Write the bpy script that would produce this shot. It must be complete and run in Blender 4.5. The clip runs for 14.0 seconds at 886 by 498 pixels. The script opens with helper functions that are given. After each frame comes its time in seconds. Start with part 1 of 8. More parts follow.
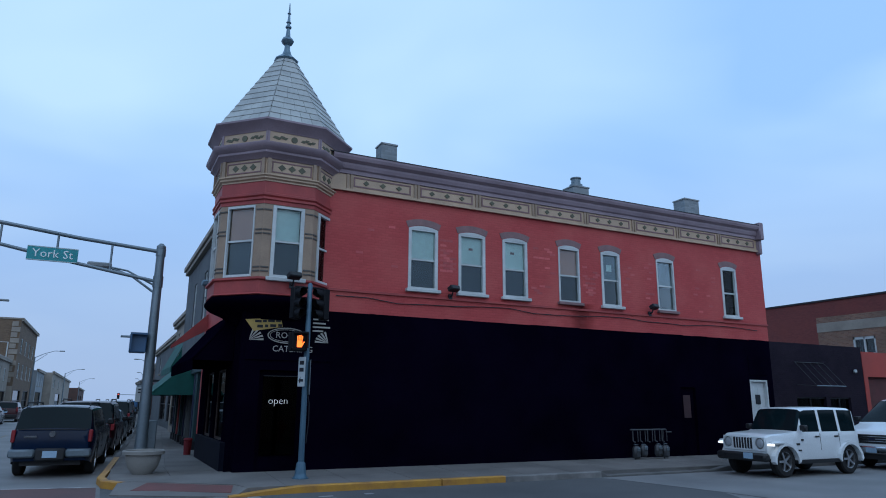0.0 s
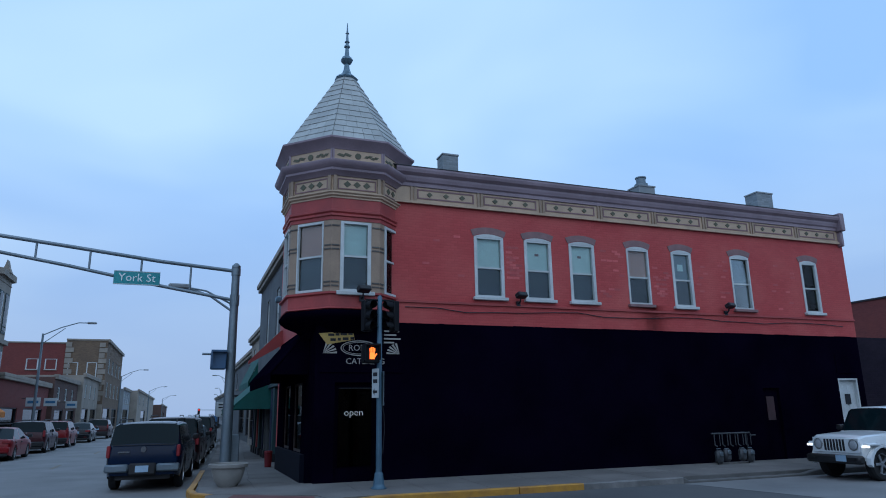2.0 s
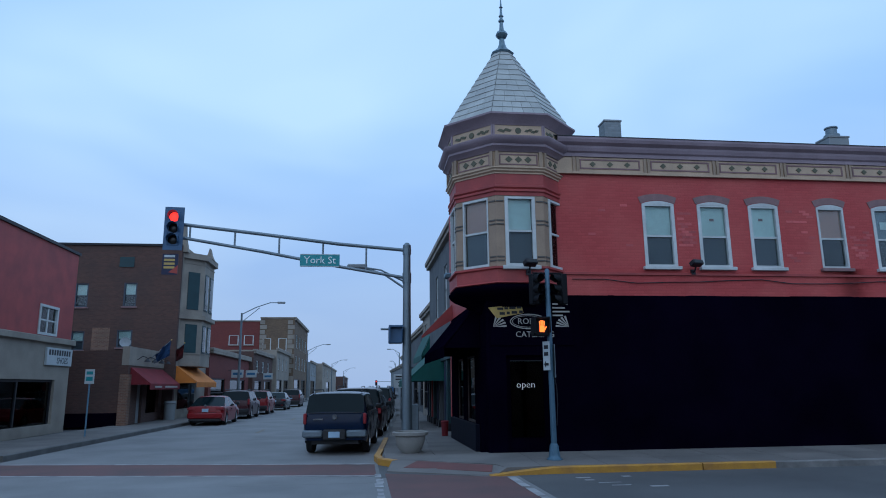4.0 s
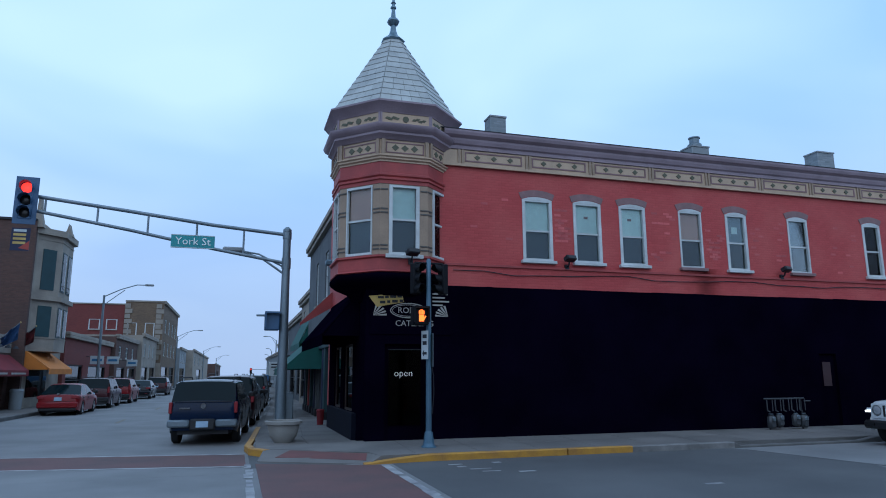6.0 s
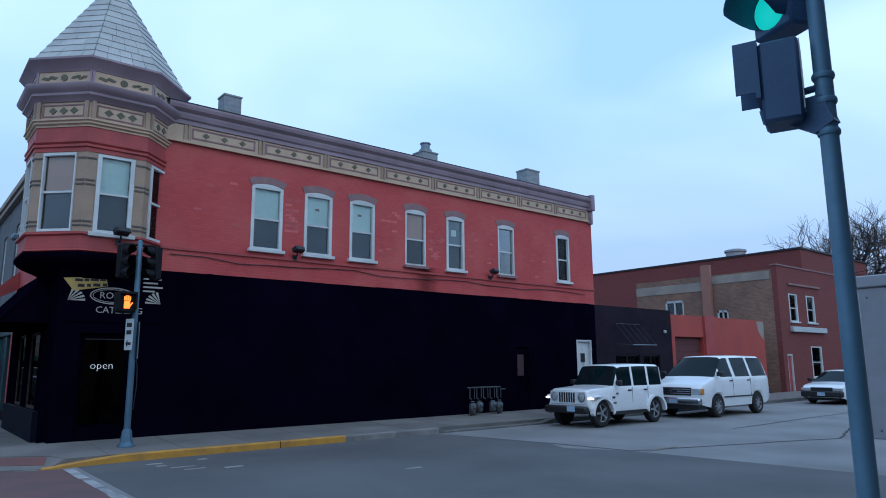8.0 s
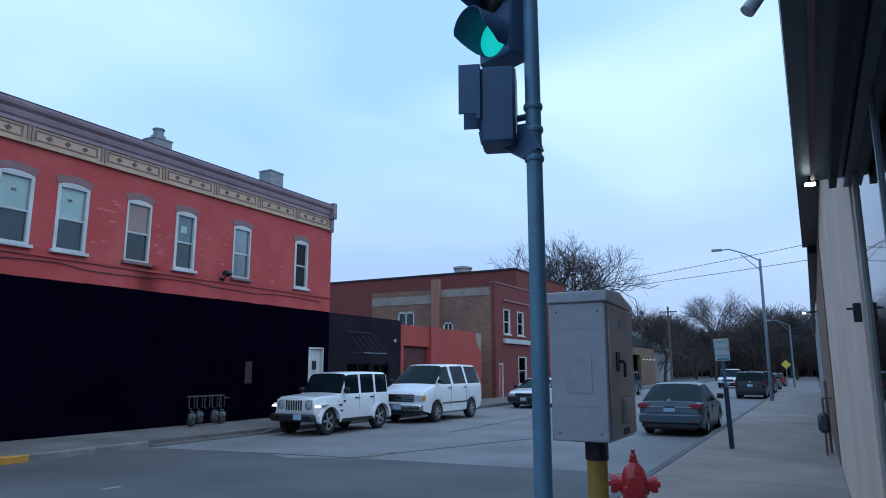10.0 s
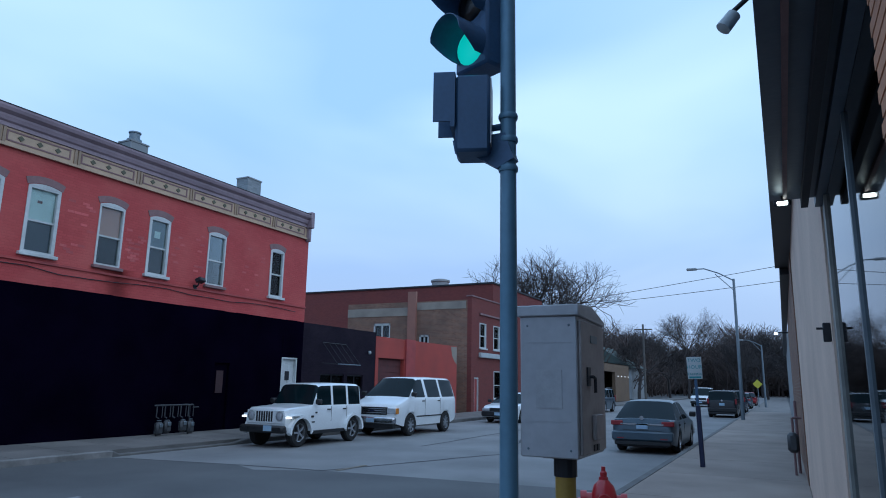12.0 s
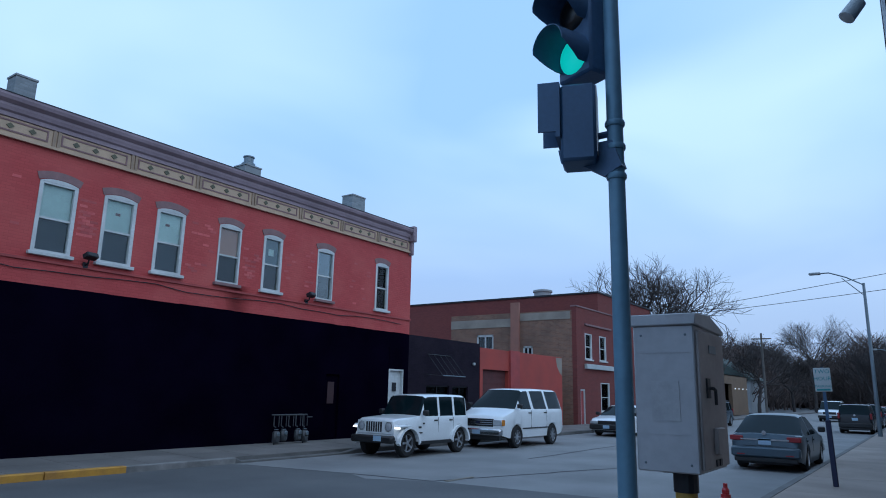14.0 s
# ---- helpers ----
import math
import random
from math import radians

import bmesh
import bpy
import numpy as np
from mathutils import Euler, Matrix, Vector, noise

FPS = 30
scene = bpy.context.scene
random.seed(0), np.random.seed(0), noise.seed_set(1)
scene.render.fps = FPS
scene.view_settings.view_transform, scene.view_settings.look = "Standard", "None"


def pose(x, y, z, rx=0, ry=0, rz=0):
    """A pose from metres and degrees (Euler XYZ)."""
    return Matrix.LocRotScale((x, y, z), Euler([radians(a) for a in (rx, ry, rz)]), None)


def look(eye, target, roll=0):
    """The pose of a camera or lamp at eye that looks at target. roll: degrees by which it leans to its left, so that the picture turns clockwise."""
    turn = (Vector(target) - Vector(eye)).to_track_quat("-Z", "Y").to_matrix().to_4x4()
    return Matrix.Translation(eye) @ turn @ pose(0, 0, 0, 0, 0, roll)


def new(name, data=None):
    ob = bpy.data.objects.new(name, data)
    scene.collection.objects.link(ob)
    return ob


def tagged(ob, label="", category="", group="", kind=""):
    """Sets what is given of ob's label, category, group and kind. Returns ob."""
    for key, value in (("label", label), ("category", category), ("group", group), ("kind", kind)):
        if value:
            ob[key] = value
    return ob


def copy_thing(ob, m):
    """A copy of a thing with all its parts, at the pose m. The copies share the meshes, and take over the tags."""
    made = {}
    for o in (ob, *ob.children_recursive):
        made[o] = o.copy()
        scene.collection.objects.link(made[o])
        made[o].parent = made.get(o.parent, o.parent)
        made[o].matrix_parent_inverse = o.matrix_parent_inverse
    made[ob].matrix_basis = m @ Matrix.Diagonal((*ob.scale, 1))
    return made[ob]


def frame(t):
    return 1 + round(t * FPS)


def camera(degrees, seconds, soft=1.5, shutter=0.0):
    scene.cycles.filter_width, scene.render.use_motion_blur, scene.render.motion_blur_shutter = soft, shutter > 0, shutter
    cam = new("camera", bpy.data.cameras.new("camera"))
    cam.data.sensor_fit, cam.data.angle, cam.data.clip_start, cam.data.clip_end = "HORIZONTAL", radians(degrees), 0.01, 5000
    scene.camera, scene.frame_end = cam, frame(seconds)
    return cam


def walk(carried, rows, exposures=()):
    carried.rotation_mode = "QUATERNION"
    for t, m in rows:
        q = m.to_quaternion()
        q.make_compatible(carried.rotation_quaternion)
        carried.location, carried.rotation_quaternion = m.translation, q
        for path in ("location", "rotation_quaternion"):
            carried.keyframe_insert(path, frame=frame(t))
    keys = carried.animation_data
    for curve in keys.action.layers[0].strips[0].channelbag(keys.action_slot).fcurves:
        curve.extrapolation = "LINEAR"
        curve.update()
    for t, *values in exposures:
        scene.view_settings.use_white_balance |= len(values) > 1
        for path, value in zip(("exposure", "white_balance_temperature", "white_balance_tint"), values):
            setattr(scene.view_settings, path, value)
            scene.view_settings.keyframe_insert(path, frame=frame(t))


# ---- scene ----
cam = camera(67.0, 14.0, 1.0)
PATH = [
    (0, (0.905, -0.118, 1.895), (1.771, 1.629, 2.342), 0.45),
    (0.5, (0.896, -0.108, 1.896), (1.764, 1.635, 2.355), 0.07),
    (1, (0.877, -0.110, 1.897), (1.720, 1.641, 2.371), -0.25),
    (1.5, (0.848, -0.112, 1.898), (1.643, 1.658, 2.381), -0.69),
    (2, (0.802, -0.133, 1.898), (1.495, 1.683, 2.369), -0.94),
    (2.5, (0.747, -0.161, 1.898), (1.295, 1.711, 2.341), -1.02),
    (3, (0.689, -0.189, 1.896), (1.090, 1.723, 2.322), -1.10),
    (3.2, (0.676, -0.193, 1.896), (1.019, 1.731, 2.319), -1.07),
    (4.25, (0.660, -0.157, 1.896), (0.891, 1.791, 2.286), -0.50),
    (5.3, (0.651, -0.118, 1.896), (0.974, 1.823, 2.253), 0.08),
    (5.5, (0.659, -0.108, 1.897), (1.042, 1.822, 2.254), -0.01),
    (6, (0.700, -0.100, 1.891), (1.275, 1.781, 2.257), -0.26),
    (6.5, (0.785, -0.095, 1.893), (1.577, 1.702, 2.273), -0.56),
    (7, (0.881, -0.113, 1.894), (1.835, 1.605, 2.265), -0.62),
    (7.5, (0.946, -0.145, 1.895), (2.036, 1.495, 2.243), -0.52),
    (8, (1.011, -0.174, 1.900), (2.260, 1.351, 2.237), -0.38),
    (8.5, (1.081, -0.137, 1.910), (2.489, 1.242, 2.251), -0.25),
    (9, (1.110, -0.135, 1.910), (2.658, 1.084, 2.257), -0.34),
    (9.2, (1.138, -0.132, 1.903), (2.735, 1.021, 2.250), -0.39),
    (10.3, (1.270, -0.168, 1.898), (3.022, 0.728, 2.256), 0.05),
    (11.3, (1.324, -0.178, 1.896), (3.098, 0.671, 2.260), 0.33),
    (11.5, (1.331, -0.172, 1.893), (3.100, 0.681, 2.271), 0.52),
    (12, (1.328, -0.163, 1.892), (3.079, 0.720, 2.286), 0.98),
    (12.5, (1.328, -0.158, 1.893), (3.051, 0.773, 2.296), 1.25),
    (13, (1.308, -0.158, 1.890), (3.001, 0.827, 2.296), 1.33),
    (13.5, (1.290, -0.156, 1.889), (2.934, 0.907, 2.301), 1.31),
    (14, (1.272, -0.142, 1.887), (2.863, 0.994, 2.308), 1.22),
]
walk(cam, [(t, look(eye, target, roll)) for t, eye, target, roll in PATH],
     [(0.0, 0.10, 6150, 8), (3.0, 0.05, 6050, 8), (5.5, 0.20, 6100, 8), (7.5, 0.42, 6200, 9), (9.2, 0.42, 6200, 9), (12.0, 0.28, 6150, 8), (14.0, 0.25, 6150, 8)])

# ---- world and light ----
SUN_EL, SUN_ROT = 0.9, 2.6
world = bpy.data.worlds.new("overcast")
scene.world = world
world.use_nodes = True
wn, wl = world.node_tree.nodes, world.node_tree.links
wn.clear()
w_out = wn.new("ShaderNodeOutputWorld")
w_bg = wn.new("ShaderNodeBackground")
w_sky = wn.new("ShaderNodeTexSky")
w_sky.sky_type, w_sky.sun_disc, w_sky.sun_elevation, w_sky.sun_rotation = "NISHITA", False, SUN_EL, SUN_ROT
w_tc = wn.new("ShaderNodeTexCoord")
w_sep = wn.new("ShaderNodeSeparateXYZ")
wl.new(w_tc.outputs["Generated"], w_sep.inputs[0])
# cloud layer seen on a flat ceiling: direction divided by its height
w_add = wn.new("ShaderNodeMath"); w_add.operation = "ADD"; w_add.inputs[1].default_value = 0.25
wl.new(w_sep.outputs["Z"], w_add.inputs[0])
w_max = wn.new("ShaderNodeMath"); w_max.operation = "MAXIMUM"; w_max.inputs[1].default_value = 0.05
wl.new(w_add.outputs[0], w_max.inputs[0])
w_div = wn.new("ShaderNodeVectorMath"); w_div.operation = "DIVIDE"
w_cmb = wn.new("ShaderNodeCombineXYZ")
for k in range(3):
    wl.new(w_max.outputs[0], w_cmb.inputs[k])
wl.new(w_tc.outputs["Generated"], w_div.inputs[0]); wl.new(w_cmb.outputs[0], w_div.inputs[1])
w_noise = wn.new("ShaderNodeTexNoise")
w_noise.inputs["Scale"].default_value, w_noise.inputs["Detail"].default_value, w_noise.inputs["Roughness"].default_value = 1.25, 3.0, 0.42
w_noise.inputs["Distortion"].default_value = 0.5
wl.new(w_div.outputs[0], w_noise.inputs["Vector"])
w_ramp = wn.new("ShaderNodeValToRGB")
w_ramp.color_ramp.elements[0].position, w_ramp.color_ramp.elements[0].color = 0.36, (0.34, 0.57, 0.95, 1)
w_ramp.color_ramp.elements[1].position, w_ramp.color_ramp.elements[1].color = 0.72, (0.55, 0.77, 1.05, 1)
wl.new(w_noise.outputs["Fac"], w_ramp.inputs[0])
# the low sky is greyer and darker
w_hor = wn.new("ShaderNodeMapRange"); w_hor.interpolation_type = "SMOOTHSTEP"
for k, v in ((1, -0.02), (2, 0.42), (3, 1.0), (4, 0.0)):
    w_hor.inputs[k].default_value = v
wl.new(w_sep.outputs["Z"], w_hor.inputs[0])
w_mix = wn.new("ShaderNodeMix"); w_mix.data_type = "RGBA"
wl.new(w_hor.outputs[0], w_mix.inputs["Factor"]); wl.new(w_ramp.outputs[0], w_mix.inputs["A"])
w_mix.inputs["B"].default_value = (0.36, 0.475, 0.70, 1)
w_mix2 = wn.new("ShaderNodeMix"); w_mix2.data_type = "RGBA"
w_mix2.inputs["Factor"].default_value = 0.96
w_sc = wn.new("ShaderNodeVectorMath"); w_sc.operation = "SCALE"; w_sc.inputs["Scale"].default_value = 0.1
wl.new(w_sky.outputs[0], w_sc.inputs[0])
wl.new(w_sc.outputs[0], w_mix2.inputs["A"]); wl.new(w_mix.outputs["Result"], w_mix2.inputs["B"])
wl.new(w_mix2.outputs["Result"], w_bg.inputs[0])
w_bg.inputs[1].default_value = 1.0
wl.new(w_bg.outputs[0], w_out.inputs[0])
sun = new("sun", bpy.data.lights.new("sun", "SUN"))
sun.data.energy, sun.data.angle, sun.data.color = 0.5, radians(80), (1.0, 0.98, 0.95)
sun.matrix_world = look((-10, -30, 40), (5, 10, 0))


# ---- materials ----
def wired(name):
    m = bpy.data.materials.new(name)
    m.use_nodes = True
    return m, m.node_tree.nodes, m.node_tree.links, m.node_tree.nodes["Principled BSDF"]


def paint(name, c1, c2=None, scale=3.0, rough=0.7, metal=0.0, bump=0.15, fine=40.0, var=0.0, spec=0.5, coat=0.0):
    """Two scales of noise between two colours, with fine relief; var: how far single pieces differ."""
    m, n, l, b = wired(name)
    c2 = c2 or tuple(v * 0.75 for v in c1)
    geo = n.new("ShaderNodeNewGeometry")
    big, small = n.new("ShaderNodeTexNoise"), n.new("ShaderNodeTexNoise")
    big.inputs["Scale"].default_value, big.inputs["Detail"].default_value = scale, 6.0
    small.inputs["Scale"].default_value, small.inputs["Detail"].default_value = fine, 3.0
    for t in (big, small):
        l.new(geo.outputs["Position"], t.inputs["Vector"])
    mx = n.new("ShaderNodeMix"); mx.data_type = "RGBA"
    rng = n.new("ShaderNodeMapRange")
    for k, v in ((1, 0.3), (2, 0.7), (3, 0.0), (4, 1.0)):
        rng.inputs[k].default_value = v
    l.new(big.outputs["Fac"], rng.inputs[0]); l.new(rng.outputs[0], mx.inputs["Factor"])
    mx.inputs["A"].default_value, mx.inputs["B"].default_value = (*c1, 1), (*c2, 1)
    hsv = n.new("ShaderNodeHueSaturation")
    l.new(mx.outputs["Result"], hsv.inputs["Color"])
    val = n.new("ShaderNodeMath"); val.operation = "MULTIPLY_ADD"
    l.new(small.outputs["Fac"], val.inputs[0]); val.inputs[1].default_value, val.inputs[2].default_value = 0.3, 0.85
    if var:
        oi = n.new("ShaderNodeObjectInfo")
        v2 = n.new("ShaderNodeMath"); v2.operation = "MULTIPLY_ADD"
        l.new(oi.outputs["Random"], v2.inputs[0]); v2.inputs[1].default_value = var
        l.new(val.outputs[0], v2.inputs[2])
        v3 = n.new("ShaderNodeMath"); v3.operation = "SUBTRACT"; v3.inputs[1].default_value = var / 2
        l.new(v2.outputs[0], v3.inputs[0]); val = v3
    l.new(val.outputs[0], hsv.inputs["Value"])
    l.new(hsv.outputs[0], b.inputs["Base Color"])
    bp = n.new("ShaderNodeBump"); bp.inputs["Strength"].default_value, bp.inputs["Distance"].default_value = bump, 0.01
    l.new(small.outputs["Fac"], bp.inputs["Height"]); l.new(bp.outputs[0], b.inputs["Normal"])
    b.inputs["Roughness"].default_value, b.inputs["Metallic"].default_value = rough, metal
    b.inputs["Specular IOR Level"].default_value = spec
    b.inputs["Coat Weight"].default_value = coat
    b.inputs["Coat Roughness"].default_value = 0.05
    return m


def brickwork(name, c1, c2, mortar, rough=0.8, bump=0.5, scale=1.0, stain=(0.5, 0.5, 0.5), amount=0.25, spec=0.3):
    """Bricks 0.2 by 0.067 m for upright walls along x or y, with stains at a larger scale."""
    m, n, l, b = wired(name)
    geo, sep, cmb = n.new("ShaderNodeNewGeometry"), n.new("ShaderNodeSeparateXYZ"), n.new("ShaderNodeCombineXYZ")
    l.new(geo.outputs["Position"], sep.inputs[0])
    ad = n.new("ShaderNodeMath"); ad.operation = "ADD"
    l.new(sep.outputs["X"], ad.inputs[0]); l.new(sep.outputs["Y"], ad.inputs[1])
    l.new(ad.outputs[0], cmb.inputs["X"]); l.new(sep.outputs["Z"], cmb.inputs["Y"])
    br = n.new("ShaderNodeTexBrick")
    br.inputs["Scale"].default_value = scale
    br.inputs["Brick Width"].default_value, br.inputs["Row Height"].default_value = 0.21, 0.075
    br.inputs["Mortar Size"].default_value = 0.008
    br.inputs["Color1"].default_value, br.inputs["Color2"].default_value, br.inputs["Mortar"].default_value = (*c1, 1), (*c2, 1), (*mortar, 1)
    l.new(cmb.outputs[0], br.inputs["Vector"])
    nz = n.new("ShaderNodeTexNoise"); nz.inputs["Scale"].default_value, nz.inputs["Detail"].default_value = 0.7, 8.0
    l.new(geo.outputs["Position"], nz.inputs["Vector"])
    rng = n.new("ShaderNodeMapRange")
    for k, v in ((1, 0.42), (2, 0.75), (3, 0.0), (4, amount)):
        rng.inputs[k].default_value = v
    l.new(nz.outputs["Fac"], rng.inputs[0])
    mx = n.new("ShaderNodeMix"); mx.data_type = "RGBA"
    l.new(rng.outputs[0], mx.inputs["Factor"]); l.new(br.outputs["Color"], mx.inputs["A"]); mx.inputs["B"].default_value = (*stain, 1)
    l.new(mx.outputs["Result"], b.inputs["Base Color"])
    bp = n.new("ShaderNodeBump"); bp.inputs["Strength"].default_value, bp.inputs["Distance"].default_value = bump, 0.008
    inv = n.new("ShaderNodeMath"); inv.operation = "SUBTRACT"; inv.inputs[0].default_value = 1.0
    l.new(br.outputs["Fac"], inv.inputs[1]); l.new(inv.outputs[0], bp.inputs["Height"]); l.new(bp.outputs[0], b.inputs["Normal"])
    b.inputs["Roughness"].default_value = rough
    b.inputs["Specular IOR Level"].default_value = spec
    return m


def glass(name, tint=(0.75, 0.85, 0.9), dark=0.5, ior=1.6):
    """A thin pane: see-through, with a mirror's sheen by the angle."""
    m, n, l, b = wired(name)
    n.remove(b)
    out = n["Material Output"]
    tr, gl, fr, mx = n.new("ShaderNodeBsdfTransparent"), n.new("ShaderNodeBsdfGlossy"), n.new("ShaderNodeFresnel"), n.new("ShaderNodeMixShader")
    tr.inputs[0].default_value = (tint[0] * dark, tint[1] * dark, tint[2] * dark, 1)
    gl.inputs["Roughness"].default_value = 0.03
    fr.inputs[0].default_value = ior
    l.new(fr.outputs[0], mx.inputs[0]); l.new(tr.outputs[0], mx.inputs[1]); l.new(gl.outputs[0], mx.inputs[2])
    l.new(mx.outputs[0], out.inputs[0])
    return m


def glow(name, color, strength):
    m, n, l, b = wired(name)
    b.inputs["Base Color"].default_value = (*[min(c, 0.8) for c in color], 1)
    b.inputs["Emission Color"].default_value = (*color, 1)
    b.inputs["Emission Strength"].default_value = strength
    return m


